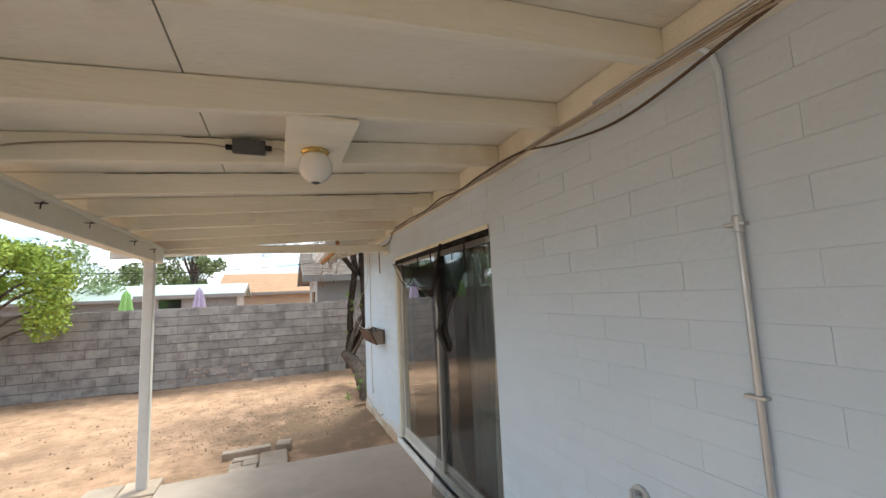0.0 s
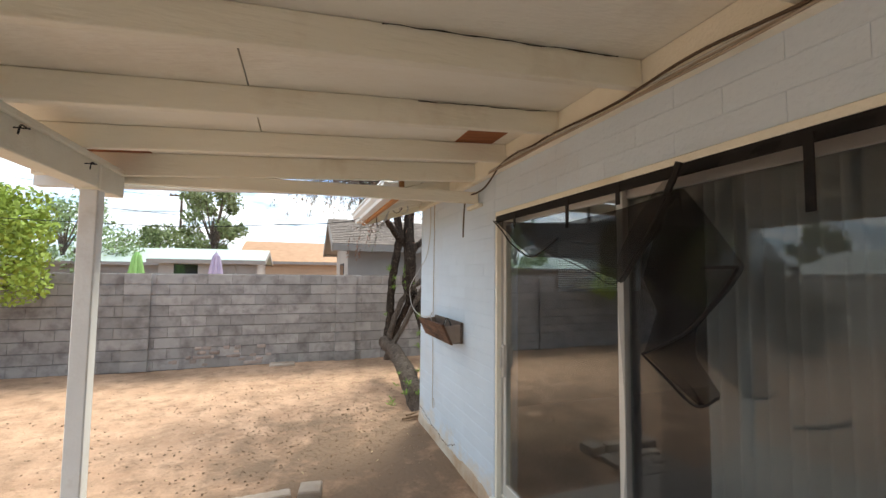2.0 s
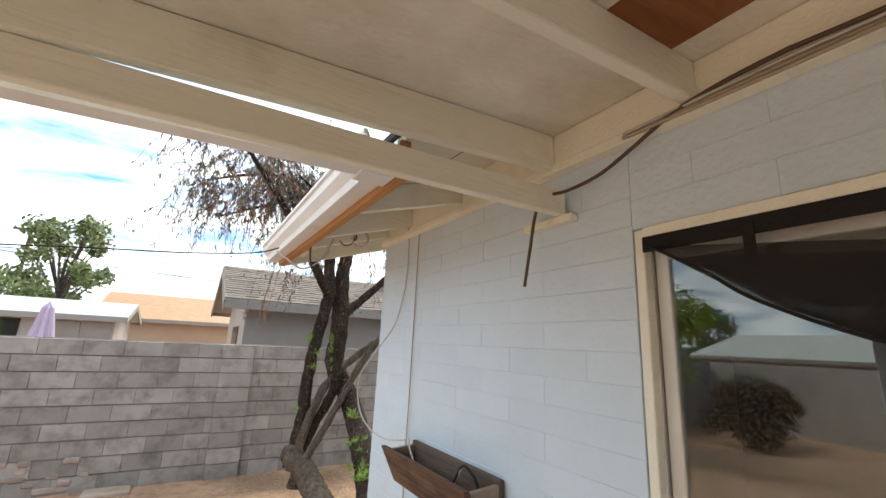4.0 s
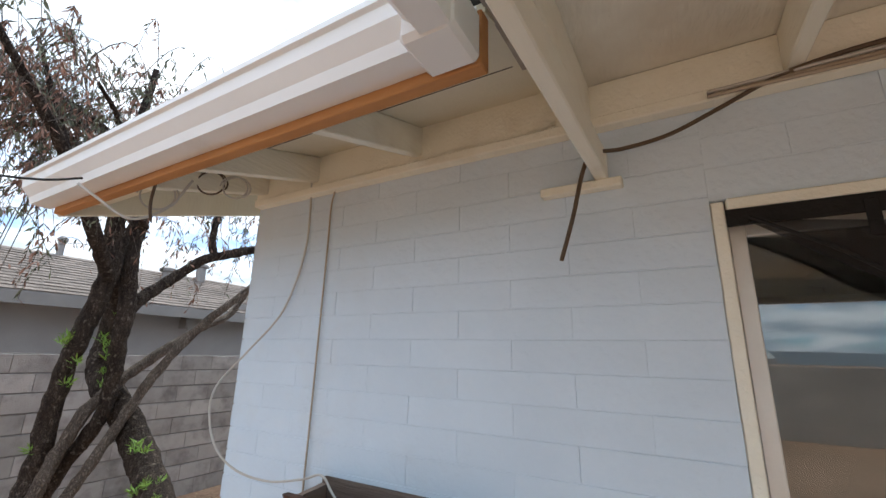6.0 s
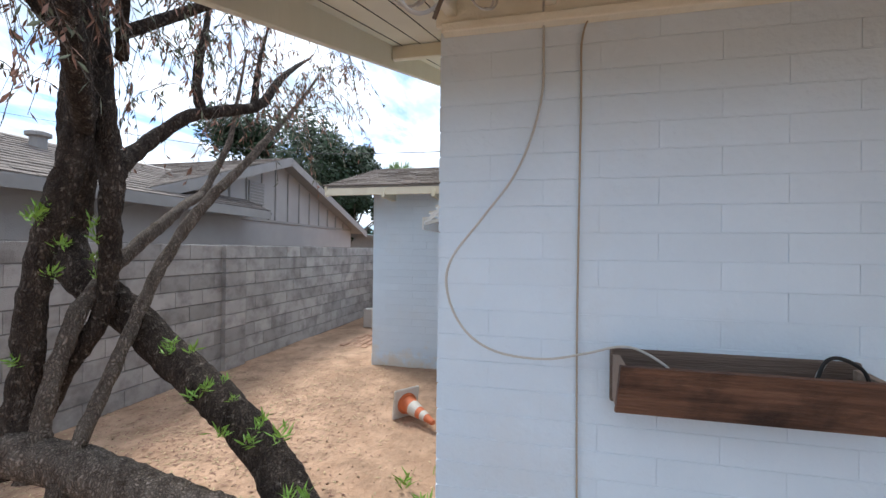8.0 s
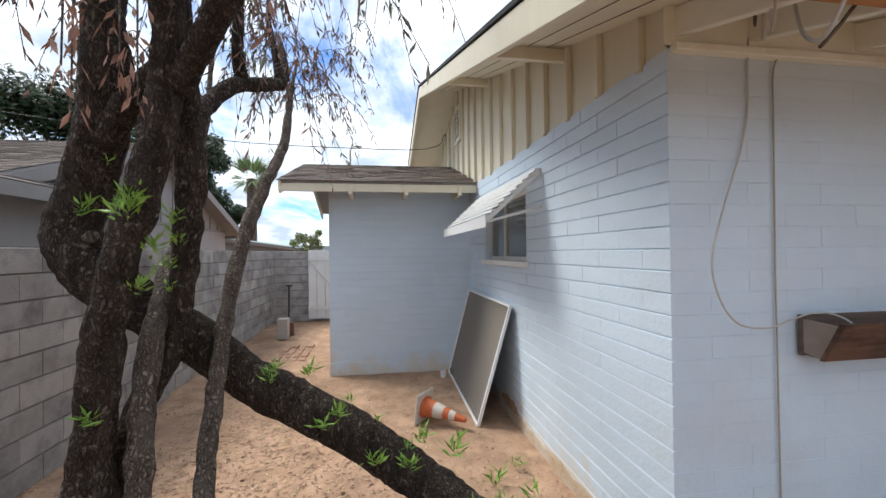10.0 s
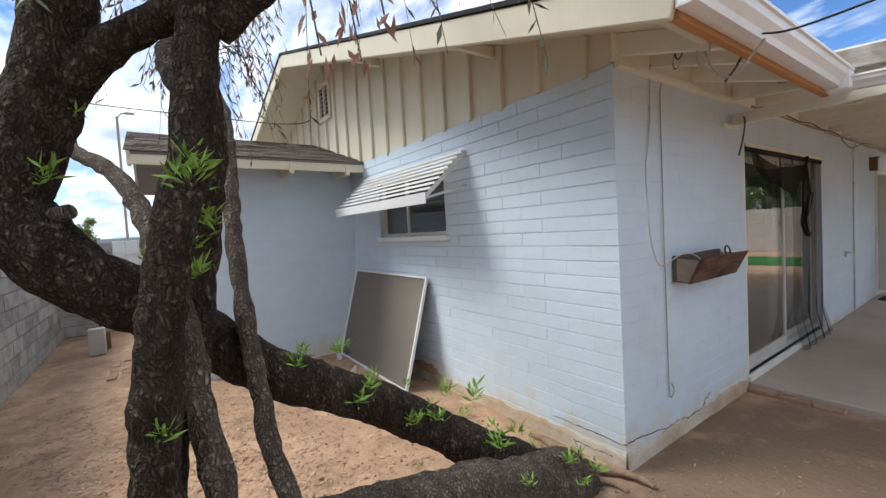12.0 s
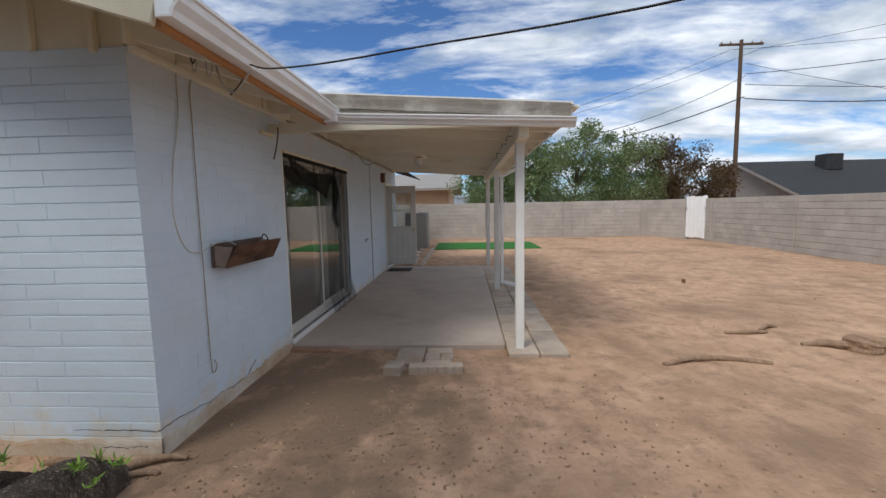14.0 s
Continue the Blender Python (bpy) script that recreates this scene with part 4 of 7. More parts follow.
wall_yard_east = yard_wall("wall_yard_east", (10.2, 10.6), (10.2, 8.9), 1.77, MB, "short grey block yard wall by the side gate", False)
wall_yard_south = yard_wall("wall_yard_south", (9, -11.2), (-9.4, -11.2), 1.77, MF, "tan concrete block wall across the yard's end", False)
wall_yard_corner = yard_wall("wall_yard_corner", (-9.4, -11.2), (-10.2, -9.25), 1.77, MF, "tan concrete block wall beside the white gate", False)
wall_yard_west = yard_wall("wall_yard_west", (-10.55, -8.2), (-10.6, 10.6), 1.77, MF, "tan concrete block wall along the yard", False)
for px in (-5.6, -1.4, -9.3):
    pilaster(wall_yard_south, px, -11.2, 0.4, 0.06, 1.77, M_BLOCK_FAR, 180)
for py in (-3.9, 0.5, 4.9):
    pilaster(wall_yard_west, -10.57, py, 0.4, 0.06, 1.77, M_BLOCK_FAR, 90)
pilaster(wall_yard_west, -10.55, -8.1, 0.4, 0.06, 1.77, M_BLOCK_FAR, 90)

# ---- sliding door, room behind ----
slider = thing("door_1", (WX + 0.09, 3.5, 0.1), "cream aluminium sliding glass door, closed", "door", kind="structure")
y0, y1, z0, z1 = DOOR
xf0, xf1 = WX + 0.04, WX + 0.13
for nm, lo, hi in (("jamb", (xf0, y0, z0), (xf1, y0 + 0.035, z1)), ("jamb", (xf0, y1 - 0.035, z0), (xf1, y1, z1)), ("head", (xf0, y0 + 0.035, z1 - 0.05), (xf1, y1 - 0.035, z1)),
                   ("sill_track", (xf0, y0 + 0.035, z0), (xf1, y1 - 0.035, z0 + 0.03))):
    part(nm, Shape().box(lo, hi, 0.003), M_ALU, slider)
for k in range(3):
    part("track_rail", Shape().box((xf0 + 0.015 + k * 0.028, y0 + 0.035, z0 + 0.03), (xf0 + 0.021 + k * 0.028, y1 - 0.035, z0 + 0.045)), M_ALU, slider)


def panel(name, xa, ya, yb, stile):
    zt, zb = z1 - 0.052, z0 + 0.047
    p = part(name, Shape().box((xa, ya, zb), (xa + 0.028, ya + stile, zt), 0.003).box((xa, yb - stile, zb), (xa + 0.028, yb, zt), 0.003)
             .box((xa, ya + stile, zb), (xa + 0.028, yb - stile, zb + 0.07), 0.003).box((xa, ya + stile, zt - 0.05), (xa + 0.028, yb - stile, zt), 0.003), M_ALU, slider, "cream aluminium sash")
    g = part("glass", Shape().box((xa + 0.010, ya + stile, zb + 0.07), (xa + 0.016, yb - stile, zt - 0.05)), M_GLASS, p)
    g.visible_shadow = False
    return p


left_panel = panel("sliding_panel", xf0 + 0.012, 3.50, 4.74, 0.042)
panel("fixed_panel", xf0 + 0.05, 2.35, 3.57, 0.055)
part("handle", Shape().box((xf0 - 0.012, 4.695, 0.98), (xf0 + 0.012, 4.72, 1.22), 0.005).box((xf0 - 0.03, 4.70, 1.05), (xf0 - 0.012, 4.715, 1.20), 0.004), M_ALU, left_panel, "small metal pull handle")
part("sill", Shape().box((WX - 0.03, y0 - 0.02, 0.03), (xf0, y1 + 0.02, z0), 0.006), M_POST, slider, "white painted step sill")
part("casing", Shape().box((WX + 0.004, y1 - 0.035, z0), (xf0, y1 - 0.002, z1 - 0.004), 0.003), M_CREAM, slider)
part("casing", Shape().box((WX - 0.012, y0 + 0.002, z1 - 0.034), (xf0, y1 - 0.04, z1 - 0.002), 0.003), M_CREAM, slider)
s = Shape()
s.box((WX + 0.2, A0 + 0.15, -0.06), (6.0, NY - 0.2, 0.09))
whole("floor", s, M_SLAB, "dim grey room floor", "floor", kind="structure")
s = Shape().box((WX + 0.2, A0 + 0.15, 2.5), (6.0, NY - 0.2, 2.55))
whole("ceiling_room", s, M_ROOM, "dim room ceiling", "ceiling", kind="structure")
s = Shape().box((5.95, A0 + 0.15, 0.09), (6.0, NY - 0.2, 2.5)).box((WX + 0.2, A0 + 0.15, 0.09), (5.95, A0 + 0.2, 2.5))
s.box((WX + 0.2, NY - 0.23, 0.09), (WIN[0], NY - 0.2, 2.5)).box((WIN[1], NY - 0.23, 0.09), (5.95, NY - 0.2, 2.5)).box((WIN[0], NY - 0.23, 0.09), (WIN[1], NY - 0.2, WIN[2])).box((WIN[0], NY - 0.23, WIN[3]), (WIN[1], NY - 0.2, 2.5))
whole("wall_room", s, M_ROOM, "dim inner walls of the room", "wall", kind="structure")
curtain = thing("curtain", (WX + 0.28, 2.8, 0.1), "white sheer curtain hanging in folds behind the glass", "curtain")
s = Shape()
s.smooth = True
N = 160
for i in range(N + 1):
    y = 2.28 + 0.95 * i / N
    x = WX + 0.28 + 0.035 * math.sin(i * 0.62) + 0.012 * math.sin(i * 0.23 + 1)
    s.v.extend([(x, y, 0.11), (x, y, 2.30)])
s.f = [(2 * i, 2 * i + 2, 2 * i + 3, 2 * i + 1) for i in range(N)]
part("cloth", s, M_CURTAIN, curtain)
part("rod", Shape().tube([(WX + 0.28, 2.2, 2.31), (WX + 0.28, 4.9, 2.31)], 0.012, 8), M_ALU, curtain)

# ---- torn magnetic fly screen ----
fly = thing("fly_screen", (WX + 0.02, 3.5, 0.03), "torn black mesh fly screen sagging across the sliding door", "fly screen")
part("top_band", Shape().box((WX - 0.007, y0 + 0.01, 2.137), (WX + 0.002, y1 - 0.035, 2.186), 0.002), M_FLY_BAND, fly)


def sheet(name, n, m, fn, mat, parent):
    s = Shape()
    s.smooth = True
    for i in range(n + 1):
        for j in range(m + 1):
            s.v.append(fn(i / n, j / m))
    s.f = [(i * (m + 1) + j, (i + 1) * (m + 1) + j, (i + 1) * (m + 1) + j + 1, i * (m + 1) + j + 1) for i in range(n) for j in range(m)]
    return part(name, s, mat, parent)


def hang(u, v):
    """The right half: from the gather and the band down to the step."""
    ytop = 3.15 - 0.82 * u
    ybot = 3.46 - 1.14 * u
    k = min(1.0, v / 0.17) ** 0.7
    y = ytop * (1 - k) + ybot * k + 0.02 * math.sin(9 * v + 14 * u)
    z = 2.17 - 2.12 * v
    x = WX - 0.008 - 0.02 * v + 0.022 * math.sin(26 * u + 2.2 * v) * (0.3 + 0.7 * v) - 0.07 * max(0, v - 0.85) / 0.15
    return (x, y, z)


sheet("hanging_half", 60, 26, hang, M_FLY, fly)


def swag(u, v):
    """The left half: pinned at the corner and gathered at the middle, sagging between, with folds that fan out of the gather."""
    y = 4.70 - 1.56 * u
    top = np.interp(-y, (-4.70, -4.2, -3.85, -3.45, -3.14), (2.145, 2.075, 2.04, 2.055, 2.085))
    low = np.interp(-y, (-4.70, -4.43, -4.2, -3.85, -3.445, -3.27, -3.14), (2.14, 1.96, 1.86, 1.835, 1.705, 1.90, 2.07))
    z = top + (low - top) * v
    fan = math.atan2(2.08 - z, y - 3.05)
    x = WX - 0.014 - 0.03 * math.sin(math.pi * v) * (0.4 + u) + 0.012 * math.sin(22 * fan) + 0.005 * math.sin(51 * fan)
    return (x, y + 0.02 * v * math.sin(6 * u), z)


sheet("swag", 64, 20, swag, M_FLY_DOUBLE, fly)


def flap(u, v):
    """The loose drape under the gather: wide at the shoulder, pinched below it, ending in a tail."""
    z = 2.08 - 0.80 * v
    left = np.interp(-z, (-2.08, -1.735, -1.60, -1.418, -1.344, -1.28), (3.16, 3.275, 3.21, 3.29, 3.17, 3.05))
    right = np.interp(-z, (-2.08, -1.90, -1.775, -1.70, -1.55, -1.45, -1.33, -1.28), (3.10, 2.97, 2.88, 2.93, 3.06, 3.06, 2.96, 3.03))
    y = left + (right - left) * u
    x = WX - 0.032 - 0.022 * math.sin(10 * u + 2 * v) * (1 - 0.4 * v) - 0.008 * math.sin(23 * u + 5 * v)
    return (x, y, z)


sheet("flap", 30, 40, flap, M_FLY_FOLDED, fly)
for pts, r in (([(4.70, 2.145), (4.55, 2.05), (4.43, 1.96), (4.2, 1.86), (4.05, 1.88), (3.88, 1.95)], 0.005), ([(3.85, 1.838), (3.62, 1.765), (3.445, 1.705), (3.30, 1.86), (3.15, 2.06)], 0.0025),
               ([(2.88, 1.775), (2.93, 1.70), (3.06, 1.55), (3.19, 1.47), (3.29, 1.418)], 0.006), ([(3.29, 1.418), (3.17, 1.344), (3.045, 1.277), (2.96, 1.33)], 0.005), ([(3.0, 1.775), (2.88, 1.775)], 0.006), ([(3.15, 2.07), (3.12, 2.12), (3.09, 2.18)], 0.014)):
    part("binding", Shape().tube(smooth_path([(WX - 0.05, y, z) for y, z in pts], 5), r, 6), M_FLY_BAND, fly)
for y, l in ((4.45, 0.10), (3.85, 0.17), (3.46, 0.10), (2.69, 0.24)):
    part("tab", Shape().box((WX - 0.012, y - 0.014, 2.175 - l), (WX - 0.0075, y + 0.014, 2.17), 0.001), M_FLY_BAND, fly)

# ---- back door, mat ----
backdoor = thing("door_2", (WX, BACK[1], 0.08), "white half-glazed back door standing open over the patio", "door", kind="structure")
leaf_y = BACK[1] - 0.04
lx0, lx1 = 0.62, WX - 0.01
lf = Shape().box((lx0, leaf_y - 0.04, 0.12), (lx1, leaf_y, 1.08), 0.004).box((lx0, leaf_y - 0.04, 1.92), (lx1, leaf_y, 2.10), 0.004)
lf.box((lx0, leaf_y - 0.04, 1.08), (lx0 + 0.13, leaf_y, 1.92), 0.003).box((lx1 - 0.13, leaf_y - 0.04, 1.08), (lx1, leaf_y, 1.92), 0.003)
leaf = part("door_leaf", lf, M_DOOR, backdoor)
part("glass", Shape().box((lx0 + 0.13, leaf_y - 0.022, 1.08), (lx1 - 0.13, leaf_y - 0.016, 1.92)), M_GLASS, leaf)
part("sash_bar", Shape().box((lx0 + 0.13, leaf_y - 0.03, 1.47), (lx1 - 0.13, leaf_y + 0.004, 1.50), 0.003), M_DOOR, leaf)
part("glazing_frame", Shape().box((lx0 + 0.10, leaf_y, 1.05), (lx0 + 0.135, leaf_y + 0.012, 1.95), 0.003).box((lx1 - 0.135, leaf_y, 1.05), (lx1 - 0.10, leaf_y + 0.012, 1.95), 0.003)
     .box((lx0 + 0.135, leaf_y, 1.05), (lx1 - 0.135, leaf_y + 0.012, 1.085), 0.003).box((lx0 + 0.135, leaf_y, 1.915), (lx1 - 0.135, leaf_y + 0.012, 1.95), 0.003), M_DOOR, leaf)
for k in range(4):
    x = lx0 + 0.13 + k * 0.145
    part("raised_panel", Shape().box((x, leaf_y, 0.24), (x + 0.10, leaf_y + 0.008, 0.92), 0.006), M_DOOR, leaf)
part("door_knob", Shape().lathe((0, 0, 0), [(0.012, 0), (0.012, 0.03), (0.028, 0.04), (0.028, 0.06), (0.0, 0.07)], 12, pose(lx0 + 0.06, leaf_y, 1.0, -90)), M_BRASS, leaf, "small brass knob")
for a, b in (((WX - 0.02, BACK[0] - 0.06, 0.05), (WX + 0.12, BACK[0], BACK[3] + 0.06)), ((WX - 0.02, BACK[1], 0.05), (WX + 0.12, BACK[1] + 0.06, BACK[3] + 0.06)), ((WX - 0.02, BACK[0], BACK[3]), (WX + 0.12, BACK[1], BACK[3] + 0.06))):
    part("door_frame", Shape().box(a, b, 0.004), M_CREAM, backdoor)
whole("door_mat", Shape().box((0.72, -1.0, 0.03), (1.28, -0.5, 0.045), 0.006), M_BLACK, "black rubber mat on the patio slab", "mat")
# door chime and wall light boxes by the back door
whole("wall_lamp", Shape().box((WX - 0.09, -0.62, 2.16), (WX, -0.50, 2.36), 0.01).box((WX - 0.11, -0.63, 2.36), (WX, -0.49, 2.38), 0.004), M_RUST, "small dark wall lamp beside the back door", "lamp")

# ---- side window, awning ----
win = thing("window_1", (4.0, NY, 1.55), "dark sliding window under an awning", "window", kind="structure")
wx0, wx1, wz0, wz1 = WIN
for lo, hi in (((wx0, wz0), (wx0 + 0.04, wz1)), ((wx1 - 0.04, wz0), (wx1, wz1)), ((wx0 + 0.04, wz0), (wx1 - 0.04, wz0 + 0.04)), ((wx0 + 0.04, wz1 - 0.04), (wx1 - 0.04, wz1)), ((4.0, wz0 + 0.04), (4.04, wz1 - 0.04))):
    part("window_frame", Shape().box((lo[0], NY - 0.11, lo[1]), (hi[0], NY - 0.06, hi[1]), 0.003), M_ALU, win)
part("pane", Shape().box((wx0 + 0.04, NY - 0.088, wz0 + 0.04), (4.0, NY - 0.083, wz1 - 0.04)), M_WINGLASS, win).visible_shadow = False
part("pane", Shape().box((4.04, NY - 0.088, wz0 + 0.04), (wx1 - 0.04, NY - 0.083, wz1 - 0.04)), M_WINGLASS, win).visible_shadow = False
part("window_sill", Shape().box((wx0 - 0.05, NY - 0.06, wz0 - 0.055), (wx1 + 0.03, NY + 0.05, wz0), 0.006), M_POST, win, "white painted sill")
for k in range(22):
    z = wz0 + 0.03 + k * 0.03
    part("blind_slat", Shape().beam((wx0 + 0.03, NY - 0.16, z), (wx1 - 0.03, NY - 0.16, z), 0.024, 0.002, up=(0, 0.4, 1)), M_BLIND, win)
awning = thing("window_awning", (3.75, NY, 2.2), "white ribbed aluminium awning over the side window", "awning")
AX0, AX1 = 2.81, 4.86
at, ab = Vector((0, NY + 0.01, 2.31)), Vector((0, 7.28, 1.89))
for k in range(9):
    p = at + (ab - at) * (k / 9)
    q = at + (ab - at) * ((k + 1.12) / 9)
    s = Shape()
    s.v = [(AX0, p.y, p.z - 0.022), (AX1, p.y, p.z - 0.022), (AX0, q.y, q.z + 0.024), (AX1, q.y, q.z + 0.024), (AX0, q.y + 0.002, q.z + 0.004), (AX1, q.y + 0.002, q.z + 0.004), (AX0, p.y - 0.002, p.z - 0.026), (AX1, p.y - 0.002, p.z - 0.026)]
    s.f = [(0, 1, 3, 2), (2, 3, 5, 4), (4, 5, 7, 6), (0, 2, 4, 6), (1, 7, 5, 3)]
    part("slat", s, M_AWN, awning)
part("valance", Shape().box((AX0, 7.28, 1.815), (AX1, 7.288, 1.905)), M_WHITE, awning, "plain white front lip")
for x in (AX0 + 0.03, AX1 - 0.03):
    part("arm", Shape().beam((x, NY, 1.98), (x, 7.27, 1.86), 0.02, 0.02), M_ALU, awning)
    part("side_rail", Shape().beam((x, NY, 2.275), (x, 7.28, 1.86), 0.012, 0.03), M_WHITE, awning)

# ---- leaning screen panel, cone, odds and ends in the side yard ----
scr = thing("sun_screen_panel", (4.3, 7.23, 0), "beige sun screen panel in a white frame leaning on the wall", "window screen")
c0, c1, c2, c3 = Vector((5.30, 7.16, -0.02)), Vector((3.49, 7.20, -0.02)), Vector((3.52, 6.86, 1.09)), Vector((5.30, 6.86, 1.09))
for a, b in ((c0, c1), (c1, c2), (c2, c3), (c3, c0)):
    part("frame", Shape().beam(a, b, 0.025, 0.03, 0.003, up=(0, 1, 0.3)), M_WHITE, scr)
s = Shape().face(c0, c1, c2, c3)
part("mesh", s, M_SCREEN, scr)
part("backing", Shape().face(*[p + Vector((0, -0.006, -0.004)) for p in (c0, c1, c2, c3)]), M_SCREEN, scr)
whole("frame_strip", Shape().beam((5.38, 7.10, -0.02), (5.40, 6.86, 0.92), 0.06, 0.012, 0.002, up=(0, 1, 0)), M_WHITE, "narrow white metal strip leaning on the wall", "metal strip")
cone = thing("traffic_cone", (3.5, 7.65, 0), "faded orange traffic cone with white bands lying on its side", "traffic cone")
mc = pose(3.70, 7.68, 0.12, 0, 0, -128) @ pose(0, 0, 0, 0, 97, 0)
prof = [(0.105, 0.0), (0.105, 0.02), (0.085, 0.03), (0.074, 0.12)]
part("base_plate", Shape().box((-0.15, -0.15, -0.025), (0.15, 0.15, 0.0), 0.02, mc), M_CONEWHITE, cone, "dirt-caked square base")
part("body", Shape().lathe((0, 0, 0), prof, 20, mc), M_ORANGE, cone)
part("band", Shape().lathe((0, 0, 0), [(0.075, 0.12), (0.058, 0.22)], 20, mc), M_CONEWHITE, cone)
part("body", Shape().lathe((0, 0, 0), [(0.057, 0.22), (0.048, 0.28)], 20, mc), M_ORANGE, cone)
part("band", Shape().lathe((0, 0, 0), [(0.049, 0.28), (0.040, 0.34)], 20, mc), M_CONEWHITE, cone)
part("tip", Shape().lathe((0, 0, 0), [(0.039, 0.34), (0.025, 0.44), (0.02, 0.445), (0.0, 0.445)], 20, mc), M_ORANGE, cone)
cup = Shape().lathe((5.08, 7.28, -0.03), [(0.0, 0.0), (0.035, 0.0), (0.042, 0.08), (0.038, 0.08), (0.032, 0.01)], 14)
whole("paint_cup", cup, M_WHITE, "small white plastic cup on the dirt", "cup")
whole("dark_rag", Shape().tube([(5.3, 7.10, 0.0), (5.15, 7.14, 0.03), (4.98, 7.10, 0.02), (4.9, 7.04, 0.01)], [0.03, 0.05, 0.045, 0.02], 8, 0.5), M_GREYBOX, "crumpled dark cloth at the foot of the wall", "rag")
whole("cinder_block", Shape().box((8.05, 9.86, -0.03), (8.25, 10.06, 0.37), 0.01), M_BLOCK_FAR, "grey cinder block standing on end", "concrete block")
shovel = thing("shovel", (8.45, 9.9, 0), "black-handled shovel standing by the yard wall", "shovel")
part("shaft", Shape().tube([(8.5, 9.93, 0.05), (8.75, 9.97, 0.95)], 0.016, 8), M_BLACK, shovel)
part("grip", Shape().beam((8.75, 9.91, 0.96), (8.75, 10.03, 0.96), 0.03, 0.03, 0.006), M_BLACK, shovel)
part("blade", Shape().box((8.42, 9.82, -0.02), (8.50, 10.02, 0.24), 0.01), M_RUST, shovel)
gate = thing("side_gate", (10.1, 9.3, 0), "white wooden side gate with a diagonal brace", "gate")
for k in range(5):
    part("board", Shape().box((10.12, 8.80 + k * 0.20, 0.04), (10.15, 8.80 + (k + 1) * 0.20 - 0.006, 1.72), 0.003), M_POST, gate)
part("brace", Shape().beam((10.105, 8.85, 0.35), (10.105, 9.75, 1.45), 0.02, 0.07, 0.003, up=(1, 0, 0)), M_POST, gate)
for z in (0.3, 1.5):
    part("rail", Shape().box((10.09, 8.80, z - 0.04), (10.12, 9.80, z + 0.04), 0.003), M_POST, gate)
brick_patch = whole("brick_patch", Shape().box((6.3, 9.2, -0.2), (7.4, 9.9, -0.035)), M_DIRT, "half-buried bricks in the side yard", "paving", kind="structure")
rnd = random.Random(8)
for i in range(5):
    for j in range(4):
        b = Shape().box((-0.1, -0.045, -0.05), (0.1, 0.045, 0.0), 0.006, pose(6.42 + i * 0.22, 9.3 + j * 0.13, -0.005 + rnd.uniform(-0.015, 0.01), 0, 0, rnd.uniform(-6, 6)))
        attach(new("brick", b.mesh("brick", M_BRICKPAVE)), brick_patch)

# ---- planter box ----
planter = thing("planter_box", (1.28, 5.82, 1.1), "weathered redwood planter box fixed to the wall, empty", "planter")
py0, py1 = 5.40, 6.16
part("back_board", Shape().box((1.336, py0, 1.115), (1.361, py1, 1.305), 0.004), M_PLANTER_IN, planter, "grey weathered back board")
s = Shape()
s.v = [(x, y, z) for y in (py0 - 0.015, py1 + 0.0) for x, z in ((1.238, 1.112), (1.261, 1.110), (1.176, 1.290), (1.150, 1.290))]
s.f = [(0, 1, 2, 3), (7, 6, 5, 4), (0, 4, 5, 1), (1, 5, 6, 2), (2, 6, 7, 3), (3, 7, 4, 0)]
part("front_board", s, M_PLANTER, planter, "reddish front board with dark streaks")
for ya, yb in ((py0 + 0.004, py0 + 0.028), (py1 - 0.03, py1 - 0.006)):
    s = Shape()
    s.v = [(x, y, z) for y in (ya, yb) for x, z in ((1.262, 1.118), (1.335, 1.13), (1.335, 1.285), (1.182, 1.272))]
    s.f = [(0, 1, 2, 3), (7, 6, 5, 4), (0, 4, 5, 1), (1, 5, 6, 2), (2, 6, 7, 3), (3, 7, 4, 0)]
    part("end_board", s, M_PLANTER_EDGE, planter)
part("bottom_board", Shape().box((1.264, py0 + 0.03, 1.112), (1.335, py1 - 0.032, 1.13), 0.003), M_PLANTER_IN, planter)
part("wire", Shape().tube(smooth_path([(1.22, 5.60, 1.22), (1.24, 5.58, 1.27), (1.25, 5.55, 1.325), (1.25, 5.51, 1.335), (1.255, 5.45, 1.30), (1.26, 5.43, 1.24)], 6), 0.006, 6), M_BLACK, planter, "short black wire loop")
part("wire", Shape().tube(smooth_path([(1.23, 5.595, 1.23), (1.245, 5.575, 1.28), (1.252, 5.55, 1.325)], 5), 0.006, 6), M_CABLE_W, planter)

# ---- cables on the wall and eaves ----


def cable(name, pts, r, mat, label, n=6, steps=8):
    s = Shape().tube(smooth_path(pts, steps), r, n)
    s.smooth = True
    return whole(name, s, mat, label, "cable")


